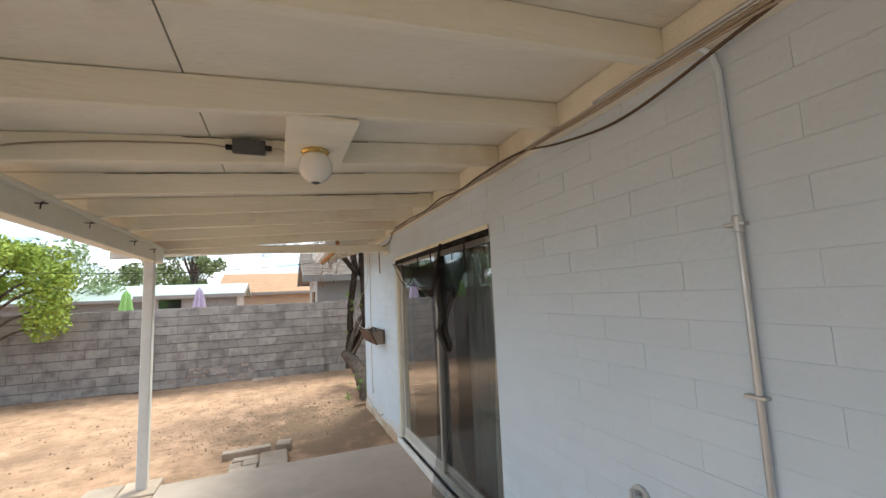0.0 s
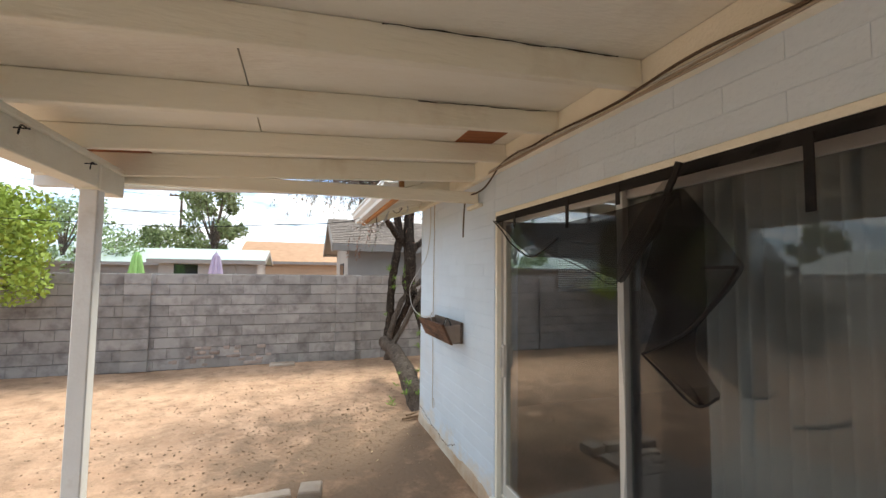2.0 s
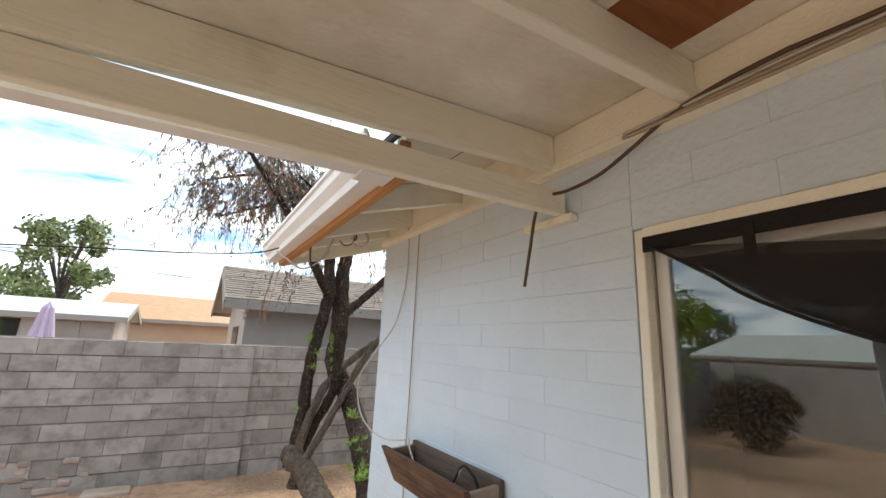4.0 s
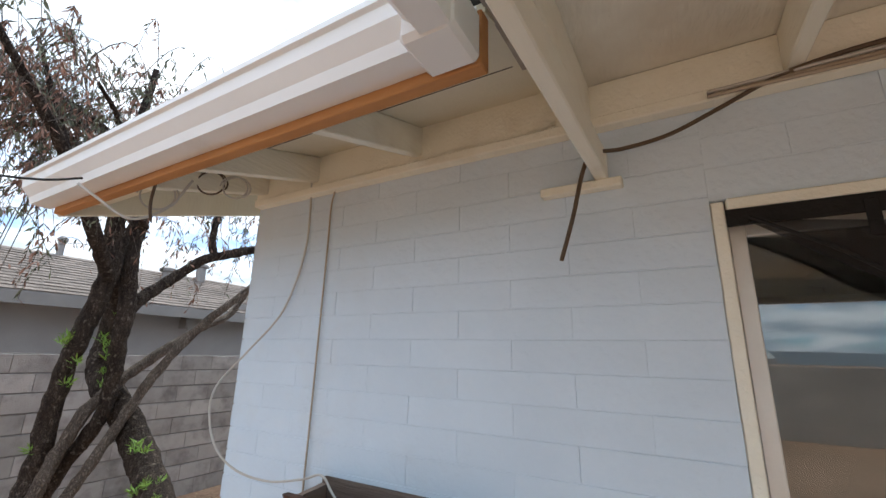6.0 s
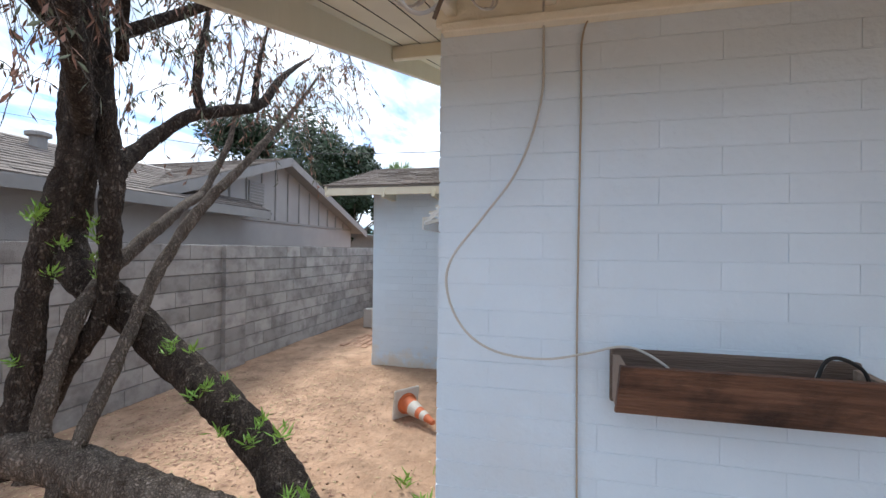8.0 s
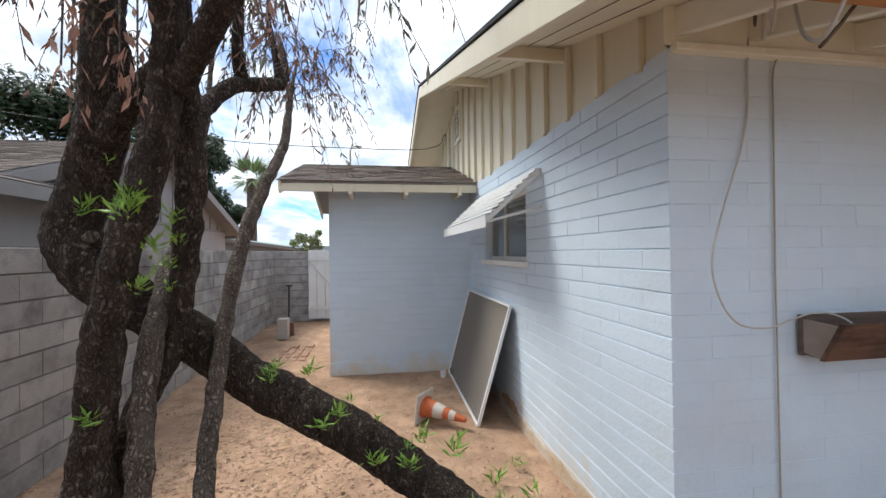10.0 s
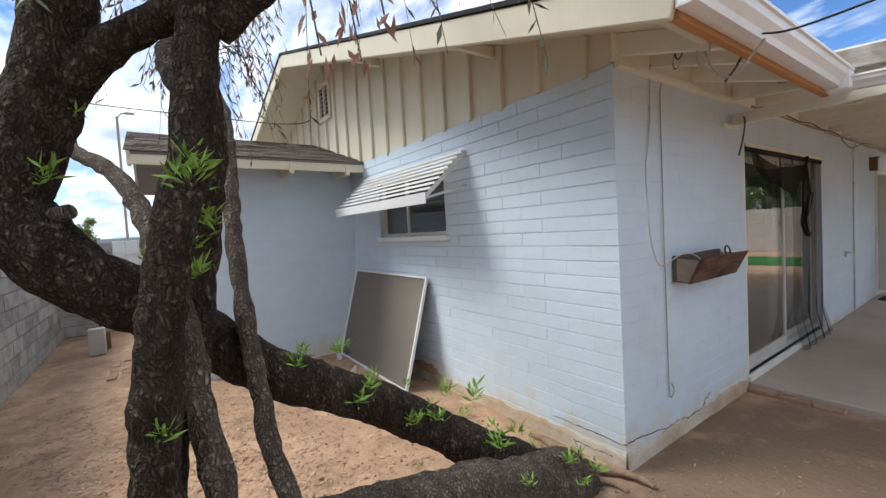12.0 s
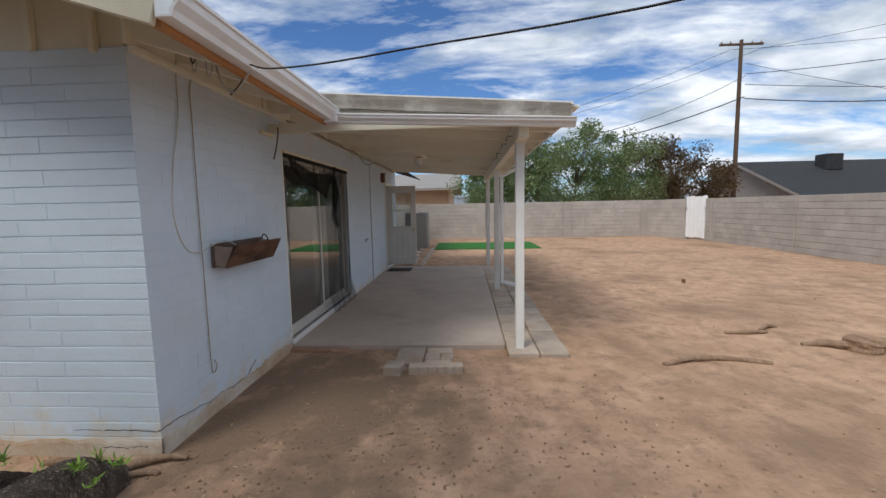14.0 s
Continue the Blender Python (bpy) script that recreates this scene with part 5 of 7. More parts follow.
cable("drop_cable", [(WX - 0.026, 5.3, 2.557), (WX - 0.026, 6.05, 2.556), (WX - 0.024, 6.2, 2.545), (WX - 0.014, 6.265, 2.47), (WX - 0.012, 6.27, 2.2), (WX - 0.012, 6.275, 1.5), (WX - 0.014, 6.275, 1.2), (WX - 0.012, 6.27, 0.7), (WX - 0.012, 6.265, 0.36), (WX - 0.012, 6.24, 0.30), (WX - 0.014, 6.20, 0.34), (WX - 0.014, 6.23, 0.40)], 0.004, M_CABLE, "thin tan cable running straight down the wall")
cable("loop_cable", [(WX - 0.024, 6.41, 2.60), (WX - 0.014, 6.408, 2.45), (WX - 0.012, 6.41, 2.27), (WX - 0.016, 6.45, 2.09), (WX - 0.03, 6.52, 1.93), (WX - 0.09, 6.63, 1.77), (WX - 0.15, 6.73, 1.62), (WX - 0.16, 6.74, 1.50), (WX - 0.15, 6.68, 1.37), (WX - 0.12, 6.57, 1.29), (WX - 0.09, 6.40, 1.265), (WX - 0.05, 6.25, 1.285), (WX - 0.08, 6.12, 1.325), (WX - 0.12, 6.02, 1.29), (WX - 0.12, 5.92, 1.20)], 0.0045, M_CABLE_W, "off-white cable looping off the wall into the planter")
cable("cut_cable", [(WX - 0.066, 4.29, 2.558), (WX - 0.062, 4.45, 2.553), (WX - 0.06, 4.59, 2.529), (WX - 0.05, 4.73, 2.478), (WX - 0.05, 4.86, 2.43), (WX - 0.06, 4.99, 2.41), (1.27, 5.07, 2.395), (1.25, 5.10, 2.335), (1.255, 5.14, 2.19), (1.27, 5.185, 2.06)], 0.0065, M_CABLE_D, "cut brown cable end hanging at the door corner")
for k, (dz, r, mat) in enumerate(((0.0, 0.006, M_CABLE), (0.014, 0.005, M_CABLE_W), (-0.012, 0.006, M_CABLE), (0.028, 0.008, M_CONDUIT))):
    rnd = random.Random(k + 20)
    pts = [(WX - 0.058 - 0.004 * k, -2.0 + 0.45 * i, 2.522 + dz + rnd.uniform(-0.008, 0.008)) for i in range(16 if k < 3 else 8)]
    cable("eave_cable", pts, r, mat, "thin cables stapled along the ledger")
cable("sagging_cable", [(WX - 0.075, -1.5, 2.55), (WX - 0.07, 0.1, 2.545), (WX - 0.06, 0.5, 2.50), (WX - 0.055, 1.0, 2.42), (WX - 0.055, 1.4, 2.46), (WX - 0.065, 1.75, 2.53), (WX - 0.07, 2.2, 2.54), (WX - 0.07, 2.6, 2.525), (WX - 0.07, 3.0, 2.555), (WX - 0.07, 3.4, 2.53), (WX - 0.07, 3.9, 2.55), (WX - 0.068, 4.1, 2.545), (WX - 0.066, 4.3, 2.558)], 0.0062, M_CABLE_D, "brown cable sagging along the ledger")
for cx, cy, cz, rr, turns, mat in ((0.86, 6.82, 2.42, 0.07, 1.7, M_CABLE_W), (1.08, 6.62, 2.50, 0.055, 1.8, M_CABLE_W), (1.02, 6.72, 2.52, 0.06, 1.6, M_CABLE_D)):
    n = int(turns * 12)
    pts = [(cx - rr * 0.72 * math.cos(a) + 0.012 * i / n, cy + rr * 0.70 * math.cos(a) - 0.02 * i / n, cz + rr * math.sin(a) * (1 - 0.12 * i / n)) for i, a in ((i, i * math.pi / 6) for i in range(n + 1))]
    cable("coiled_wire", pts, 0.004, mat, "coil of loose cable tucked under the eave", 6, 4)
service = [(0.61, 6.83, 2.40), (0.40, 6.915, 2.345), (-0.32, 7.2, 2.31), (-2.17, 7.95, 2.31), (-6.8, 9.8, 2.7), (-20, 15, 4.5), (-40, 23, 7.5)]
cable("service_cable", service, 0.0048, M_BLACK, "black overhead service cable from the eave to a far pole", 6, 6)
cable("service_tail", [(0.60, 6.83, 2.375), (0.66, 6.80, 2.33), (0.76, 6.75, 2.27), (0.86, 6.70, 2.34), (0.92, 6.66, 2.48)], 0.006, M_CABLE_W, "slack cable tail at the gutter")
cable("gutter_wire", [(0.74, 6.52, 2.46), (0.76, 6.60, 2.41), (0.78, 6.66, 2.33), (0.81, 6.70, 2.27)], 0.006, M_CABLE_D, "short dark wire hanging under the eave")
# conduit and outlet on the patio wall
conduit = thing("conduit", (WX, 0.65, 0.0), "metal electrical conduit running down the painted wall", "conduit")
part("upper_pipe", Shape().tube([(WX - 0.05, 0.70, 2.54), (WX - 0.03, 0.66, 2.49), (WX - 0.014, 0.655, 2.43), (WX - 0.014, 0.65, 1.93)], 0.011, 10), M_PAINT, conduit, "painted upper length")
part("lower_pipe", Shape().tube([(WX - 0.014, 0.65, 1.93), (WX - 0.014, 0.65, 0.9), (WX - 0.014, 0.65, 0.05)], 0.0115, 10), M_CONDUIT, conduit)
part("coupling", Shape().lathe((WX - 0.014, 0.65, 1.90), [(0.013, 0), (0.016, 0.004), (0.016, 0.05), (0.013, 0.054)], 12), M_CONDUIT, conduit)
for z in (1.92, 1.40, 0.95):
    part("strap", Shape().box((WX - 0.027, 0.625, z), (WX - 0.0, 0.69, z + 0.012), 0.002), M_CONDUIT, conduit)
outlet = thing("wall_outlet", (WX, 1.15, 0.9), "small round metal outlet stub on the painted wall", "outlet")
part("ring", Shape().lathe((0, 0, 0), [(0.045, 0), (0.045, 0.012), (0.030, 0.016), (0.028, 0.004), (0.0, 0.004)], 18, pose(WX, 1.15, 0.92, 0, -90, 0)), M_CONDUIT, outlet)
part("stub", Shape().tube([(WX, 1.15, 0.93), (WX - 0.05, 1.15, 0.95), (WX - 0.06, 1.14, 0.93)], 0.012, 8), M_CONDUIT, outlet)

# ---- patio ceiling lamp and fittings ----
lamp = thing("ceiling_lamp", (0.25, 2.0, 2.4), "white opal globe lamp on a brass base, unlit", "ceiling lamp")
part("mounting_board", Shape().box((0.06, 1.44, 2.455), (0.34, 2.085, 2.475), 0.003), M_CREAM, lamp, "cream painted board")
part("base", Shape().lathe((0.196, 1.80, 2.455), [(0.062, 0.0), (0.066, -0.008), (0.058, -0.018), (0.036, -0.022), (0.034, -0.045), (0.04, -0.05), (0.04, -0.06)], 24), M_BRASS, lamp, "polished brass base")
g = Shape().lathe((0.196, 1.80, 2.376), [(0.036, 0.068)] + [(0.078 * math.sin(a), 0.078 * math.cos(a)) for a in [0.5 + i * 0.22 for i in range(13)]], 28)
g.smooth = True
part("globe", g, M_GLOBE, lamp)
part("finial", Shape().lathe((0.196, 1.80, 2.30), [(0.022, 0.004), (0.020, -0.002), (0.008, -0.006)], 14), M_GREYBOX, lamp, "small grey tip under the globe")
jbox = thing("junction_box", (-0.09, 2.0, 2.49), "small dark grey junction box on a rafter", "junction box")
part("body", Shape().box((-0.18, 2.0, 2.49), (-0.03, 2.035, 2.56), 0.004), M_GREYBOX, jbox)
part("gland", Shape().tube([(-0.03, 2.015, 2.525), (0.0, 2.015, 2.525)], 0.014, 8), M_BLACK, jbox)
part("gland", Shape().tube([(-0.18, 2.015, 2.515), (-0.21, 2.015, 2.515)], 0.014, 8), M_BLACK, jbox)
part("lead", Shape().tube(smooth_path([(0.0, 2.015, 2.525), (0.05, 2.015, 2.52), (0.08, 2.015, 2.48)], 4), 0.005, 6), M_CABLE_W, jbox)
cable("lamp_cable", [(-0.21, 2.015, 2.515), (-0.35, 2.03, 2.525), (-0.7, 2.03, 2.50), (-1.0, 2.03, 2.46), (-1.14, 2.03, 2.41)], 0.005, M_CABLE, "thin cable clipped along a rafter")
for y in (2.55, 3.14, 4.02, 4.60):
    pts = smooth_path([(-1.15, y, 2.315), (-1.10, y, 2.315), (-1.095, y - 0.02, 2.31), (-1.095, y - 0.06, 2.31), (-1.095, y - 0.075, 2.27)], 4)
    whole("beam_hook", Shape().tube(pts, 0.0035, 6), M_BLACK, "black screw hook in the header beam", "hook", "hooks along the beam")
# white downspout beside the second post
ds = thing("downspout", (-1.36, 1.6, 0), "white square downspout beside a post, bent at its foot", "downspout")
part("pipe", Shape().box((-1.33, 1.50, 0.11), (-1.275, 1.57, 2.11), 0.006), M_WHITE, ds)
part("elbow", Shape().beam((-1.29, 1.535, 0.135), (-1.66, 1.57, 0.035), 0.06, 0.055, 0.006), M_WHITE, ds)
part("upper_elbow", Shape().beam((-1.285, 1.535, 2.09), (-1.60, 1.535, 2.24), 0.06, 0.055, 0.006).box((-1.63, 1.505, 2.21), (-1.575, 1.565, 2.42), 0.006), M_WHITE, ds)

# ---- the leaning tree at the house corner ----
tree = thing("leaning_tree", (1.5, 7.25, 0), "many-stemmed leaning tree with rough dark bark and drooping dry foliage", "tree")


def settle(x, y, z):
    """Shifts the plan of the limbs: more for the far reaching ones, none at the ground."""
    t = min(1, max(0, (x - 1.9) / 1.2))
    w = min(1, max(0, (y - 8.4) / 0.6))
    return (x + 0.09 - 0.33 * t + 0.015 * w, y - 0.08 - 0.2 * t - 0.02 * w, z - (0.075 + 0.1 * t) * min(1, max(0, z / 0.5)))


def limb(name, pts, mat=M_BARK, n=14, steps=7, lump=0.22, seed=0, shift=True):
    """Points of (x, y, z, radius)."""
    p = smooth_path([(*settle(*q[:3]), q[3]) for q in pts] if shift else pts, steps)
    s = Shape().tube([q[:3] for q in p], [max(0.004, q[3]) for q in p], n, lump, True, seed)
    s.smooth = True
    return part(name, s, mat, tree)


limb("trunk", [(1.54, 7.05, -0.12, 0.165), (1.58, 7.25, 0.0, 0.15), (1.66, 7.47, 0.14, 0.135), (1.76, 7.71, 0.296, 0.118), (1.86, 7.94, 0.456, 0.114), (1.90, 8.185, 0.624, 0.112), (1.94, 8.46, 0.79, 0.112), (1.975, 8.76, 0.955, 0.112), (1.955, 9.0, 1.165, 0.114),
               (1.90, 9.24, 1.363, 0.116), (1.88, 9.43, 1.52, 0.12), (1.90, 9.53, 1.65, 0.124), (1.93, 9.57, 1.76, 0.121), (1.925, 9.52, 1.90, 0.112), (1.89, 9.44, 2.146, 0.109), (1.85, 9.38, 2.44, 0.106), (1.85, 9.39, 2.7, 0.092), (1.89, 9.40, 3.0, 0.078), (1.90, 9.5, 3.6, 0.055), (1.95, 9.6, 4.3, 0.028)], n=20, steps=8, lump=0.16, shift=False)
limb("trunk", [(1.46, 7.12, -0.12, 0.16), (1.40, 7.35, 0.08, 0.15), (1.38, 7.7, 0.22, 0.135), (1.40, 8.1, 0.36, 0.125), (1.38, 8.5, 0.46, 0.12), (1.37, 8.85, 0.52, 0.118), (1.33, 9.10, 0.58, 0.115), (1.29, 9.28, 0.62, 0.10), (1.27, 9.36, 0.62, 0.05)], M_BARK2, n=18, steps=8, lump=0.2, seed=3)
limb("stem", [(1.42, 9.17, 0.40, 0.10), (1.445, 9.20, 0.58, 0.084), (1.48, 9.225, 0.79, 0.076), (1.50, 9.22, 0.933, 0.074), (1.487, 9.20, 1.131, 0.072), (1.492, 9.17, 1.355, 0.07), (1.50, 9.127, 1.606, 0.068), (1.524, 9.057, 1.877, 0.068), (1.56, 9.015, 2.162, 0.07), (1.583, 8.975, 2.426, 0.07), (1.545, 8.97, 2.67, 0.066), (1.52, 8.92, 3.0, 0.058), (1.5, 8.85, 3.5, 0.045), (1.5, 8.75, 4.2, 0.025)], seed=5, shift=False)
limb("stem", [(1.45, 9.24, 0.40, 0.08), (1.52, 9.24, 0.56, 0.064), (1.60, 9.197, 0.763, 0.056), (1.69, 9.15, 0.982, 0.055), (1.77, 9.065, 1.197, 0.055), (1.79, 9.035, 1.425, 0.056), (1.775, 9.0, 1.648, 0.058), (1.755, 8.978, 1.869, 0.06), (1.76, 8.977, 2.077, 0.064), (1.74, 8.98, 2.289, 0.062), (1.72, 8.99, 2.6, 0.054), (1.74, 9.05, 3.1, 0.042), (1.85, 9.15, 3.9, 0.02)], seed=7, shift=False)
limb("stem", [(1.37, 8.80, 0.30, 0.07), (1.39, 8.81, 0.42, 0.053), (1.475, 8.825, 0.575, 0.043), (1.60, 8.855, 0.749, 0.04), (1.72, 8.866, 0.972, 0.039), (1.848, 8.872, 1.212, 0.038), (1.988, 8.87, 1.486, 0.037), (2.17, 8.847, 1.784, 0.038), (2.42, 8.805, 2.087, 0.036), (2.752, 8.77, 2.414, 0.034), (3.164, 8.82, 2.778, 0.028), (3.612, 8.875, 3.175, 0.02), (4.0, 8.9, 3.6, 0.01)], M_BARK2, n=12, lump=0.3, seed=9, shift=False)
limb("stem", [(1.40, 9.02, 0.40, 0.075), (1.43, 9.035, 0.55, 0.058), (1.46, 9.047, 0.691, 0.052), (1.563, 9.084, 1.015, 0.049), (1.717, 9.107, 1.319, 0.047), (1.98, 9.163, 1.56, 0.045), (2.306, 9.224, 1.795, 0.043), (2.671, 9.353, 2.009, 0.04), (3.03, 9.51, 2.16, 0.037), (3.2, 9.53, 2.4, 0.033), (3.387, 9.524, 2.753, 0.028), (3.5, 9.53, 3.2, 0.02), (3.6, 9.5, 3.8, 0.01)], M_BARK2, n=12, lump=0.3, seed=10, shift=False)
limb("branch", [(1.76, 8.98, 2.06, 0.06), (1.90, 9.03, 2.22, 0.056), (2.12, 9.06, 2.42, 0.05), (2.345, 8.97, 2.65, 0.047), (2.619, 8.856, 2.769, 0.045), (2.933, 8.815, 2.93, 0.042), (3.282, 8.889, 3.278, 0.034), (3.771, 9.02, 3.644, 0.024), (4.337, 9.178, 4.015, 0.012)], n=12, seed=11, shift=False)
limb("branch", [(2.42, 8.94, 2.68, 0.042), (2.38, 8.96, 2.86, 0.036), (2.40, 8.96, 3.12, 0.032), (2.52, 9.0, 3.5, 0.022), (2.6, 9.1, 4.0, 0.012)], n=10, seed=12, shift=False)
limb("branch", [(2.85, 8.82, 2.88, 0.034), (2.92, 8.86, 3.1, 0.027), (3.1, 8.95, 3.45, 0.02), (3.3, 9.0, 3.9, 0.01)], n=10, seed=13, shift=False)
limb("branch", [(1.88, 9.42, 2.12, 0.075), (1.77, 9.27, 2.27, 0.062), (1.65, 9.1, 2.37, 0.056), (1.58, 8.99, 2.45, 0.052)], n=12, seed=16, shift=False)
limb("branch", [(1.47, 9.04, 2.40, 0.055), (1.30, 8.85, 2.58, 0.052), (1.10, 8.6, 2.78, 0.046), (0.92, 8.42, 3.0, 0.04), (0.6, 8.2, 3.3, 0.03), (0.2, 8.0, 3.7, 0.016)], n=12, seed=14)
limb("branch", [(1.15, 8.65, 2.74, 0.04), (1.05, 8.75, 3.0, 0.034), (0.85, 8.7, 3.4, 0.024), (0.6, 8.6, 3.9, 0.012)], n=10, seed=15)
limb("branch", [(1.80, 9.50, 3.0, 0.06), (1.5, 9.7, 3.4, 0.045), (1.2, 10.0, 3.9, 0.03), (1.0, 10.3, 4.4, 0.012)], n=10, seed=17)
limb("branch", [(1.6, 8.95, 3.0, 0.04), (1.9, 8.6, 3.3, 0.03), (2.2, 8.2, 3.6, 0.02), (2.5, 7.9, 3.9, 0.01)], n=10, seed=18)
limb("branch", [(1.60, 8.94, 2.85, 0.035), (1.35, 8.6, 3.1, 0.028), (1.0, 8.1, 3.3, 0.02), (0.75, 7.8, 3.35, 0.01)], n=10, seed=19)
part("cut_stub", Shape().tube([(1.86, 9.47, 1.70), (1.785, 9.40, 1.715)], [0.03, 0.026], 12), M_BARK2, tree, "pale sawn stub")
# surface roots and a pipe end at the house corner
for k, pts in enumerate(([(1.50, 7.12, -0.02, 0.05), (1.33, 7.0, 0.005, 0.03), (1.2, 6.95, 0.008, 0.022), (1.08, 6.94, -0.005, 0.014)], [(1.48, 7.2, -0.03, 0.04), (1.28, 7.1, -0.005, 0.022), (1.16, 7.08, -0.02, 0.014)], [(1.6, 7.05, -0.03, 0.04), (1.85, 7.0, -0.01, 0.025), (2.05, 7.02, -0.03, 0.02)])):
    limb("root", pts, M_STUMP, 9, 6, 0.3, 30 + k)

TWIGS = [(1.75, 9.5, 3.7), (1.8, 9.6, 4.3), (1.5, 8.8, 4.0), (2.0, 9.4, 3.8), (3.5, 8.9, 3.2), (3.8, 8.7, 3.7), (3.15, 9.2, 2.9), (3.4, 9.2, 3.05), (3.8, 9.1, 3.3), (4.2, 9.0, 3.7), (2.6, 9.3, 3.6), (2.7, 9.3, 4.1), (3.25, 9.25, 3.5),
         (3.4, 9.2, 3.9), (0.6, 8.2, 3.3), (0.25, 8.05, 3.65), (0.85, 8.7, 3.4), (0.6, 8.6, 3.9), (1.2, 10.0, 3.9), (1.0, 10.3, 4.4), (2.2, 8.2, 3.6), (2.5, 7.9, 3.9), (1.0, 8.1, 3.3), (0.75, 7.8, 3.38), (2.35, 9.7, 3.0), (1.55, 8.85, 3.4), (1.3, 9.3, 3.6), (0.95, 9.2, 3.6), (2.9, 9.2, 3.3), (2.46, 9.32, 3.2), (0.9, 9.4, 3.1), (1.95, 9.35, 3.3)]

limb("branch", [(1.55, 8.9, 3.3, 0.04), (1.1, 9.0, 3.65, 0.03), (0.6, 9.05, 3.75, 0.02), (0.0, 9.1, 3.55, 0.01)], n=10, seed=21)
limb("branch", [(1.1, 9.0, 3.62, 0.025), (0.7, 9.4, 3.5, 0.018), (0.2, 9.4, 3.25, 0.01)], n=10, seed=22)
_r = random.Random(77)
TWIGS += [(_r.uniform(-0.1, 1.25), _r.uniform(8.75, 9.6), _r.uniform(3.25, 3.9)) for _ in range(34)]
NEAR_TWIGS = [(1.25, 8.5, 2.75), (1.0, 8.55, 2.8), (1.55, 8.6, 2.85), (1.6, 8.35, 3.05), (0.95, 8.95, 2.75), (1.2, 9.3, 2.7), (0.85, 8.75, 2.6)]


def lance(shape, p, d, length, width, nrm):
    """One narrow folded leaf."""
    side = d.cross(nrm)
    if side.length < 1e-4:
        side = Vector((1, 0, 0))
    side.normalize()
    n = len(shape.v)
    mid = p + d * length * 0.5
    shape.v.extend(tuple(q) for q in (p, mid + side * width, p + d * length, mid - side * width, mid + nrm * width * 0.4))
    shape.f.extend([(n, n + 1, n + 4), (n + 1, n + 2, n + 4), (n + 2, n + 3, n + 4), (n + 3, n, n + 4)])


def drooping_crown():
    rnd = random.Random(11)
    wood, green, brown = Shape(), Shape(), Shape()
    for hx, hy, hz, count in [(*settle(*q), 9) for q in TWIGS] + [(*q, 4) for q in NEAR_TWIGS]:
        for _ in range(count):
            a = rnd.uniform(0, 2 * math.pi)
            reach = rnd.uniform(0.15, 0.75)
            p = Vector((hx, hy, hz)) + Vector((rnd.gauss(0, 0.10), rnd.gauss(0, 0.10), rnd.gauss(0, 0.1)))
            out = Vector((math.cos(a), math.sin(a), 0))
            rise, drop = rnd.uniform(0.05, 0.45), rnd.uniform(0.2, 0.7)
            pts = [p + out * reach * t + Vector((0, 0, rise * math.sin(math.pi * min(1, t * 0.9)) - drop * t ** 2.2)) for t in [i / 7 for i in range(8)]]
            if any(q.x < 0.7 and q.z < 2.6 and q.y > 6 for q in pts) or any(q.y < 7.55 and q.x > 0.5 for q in pts):
                continue
            wood.tube(pts, [0.0042 - 0.0004 * i for i in range(8)], 4, caps=False)
            dry = rnd.random() < 0.68
            for i in range(2, 8):
                for _ in range(rnd.randint(2, 5)):
                    q = pts[i - 1].lerp(pts[i], rnd.random())
                    d = (Vector((rnd.gauss(0, 0.5), rnd.gauss(0, 0.5), -1)) + out * 0.2).normalized()
                    nrm = Vector((rnd.gauss(0, 1), rnd.gauss(0, 1), 0.3)).normalized()
                    lance(brown if (dry and rnd.random() < 0.85) else green, q, d, rnd.uniform(0.045, 0.09), rnd.uniform(0.005, 0.009), nrm)
    w = part("twig_tangle", wood, M_BARK2, tree)
    tagged(w, kind="stuff")
    part("crown", green, M_LEAF, tree, "drooping grey-green narrow leaves")
    part("dry_crown", brown, M_DEADLEAF, tree, "dry reddish-brown hanging leaves")



def dry_clusters():
    """Tufts of dead leaves on thin twigs below the crown."""
    rnd = random.Random(31)
    for x, y, z in ((0.66, 8.77, 2.02), (0.82, 8.75, 2.07), (0.86, 8.73, 2.01), (0.81, 8.85, 1.98)):
        twig, leaves = Shape(), Shape()
        top = (x + 0.12, y + 0.10, z + 0.75)
        twig.tube([top, (x + 0.06, y + 0.03, z + 0.4), (x, y, z)], [0.004, 0.003, 0.002], 5)
        for _ in range(17):
            f = rnd.random() ** 1.5
            q = Vector((x, y, z)).lerp(Vector((x + 0.05, y + 0.03, z + 0.3)), f) + Vector((rnd.gauss(0, 0.018), rnd.gauss(0, 0.018), 0))
            d = Vector((rnd.gauss(0, 0.45), rnd.gauss(0, 0.45), -1)).normalized()
            lance(leaves, q, d, rnd.uniform(0.03, 0.065), rnd.uniform(0.005, 0.008), Vector((rnd.gauss(0, 1), rnd.gauss(0, 1), 0.3)).normalized())
        part("hanging_twig", twig, M_BARK2, tree)
        tagged(part("dry_tuft", leaves, M_DEADLEAF, tree, "tuft of dead reddish leaves"), kind="stuff")


drooping_crown()
dry_clusters()


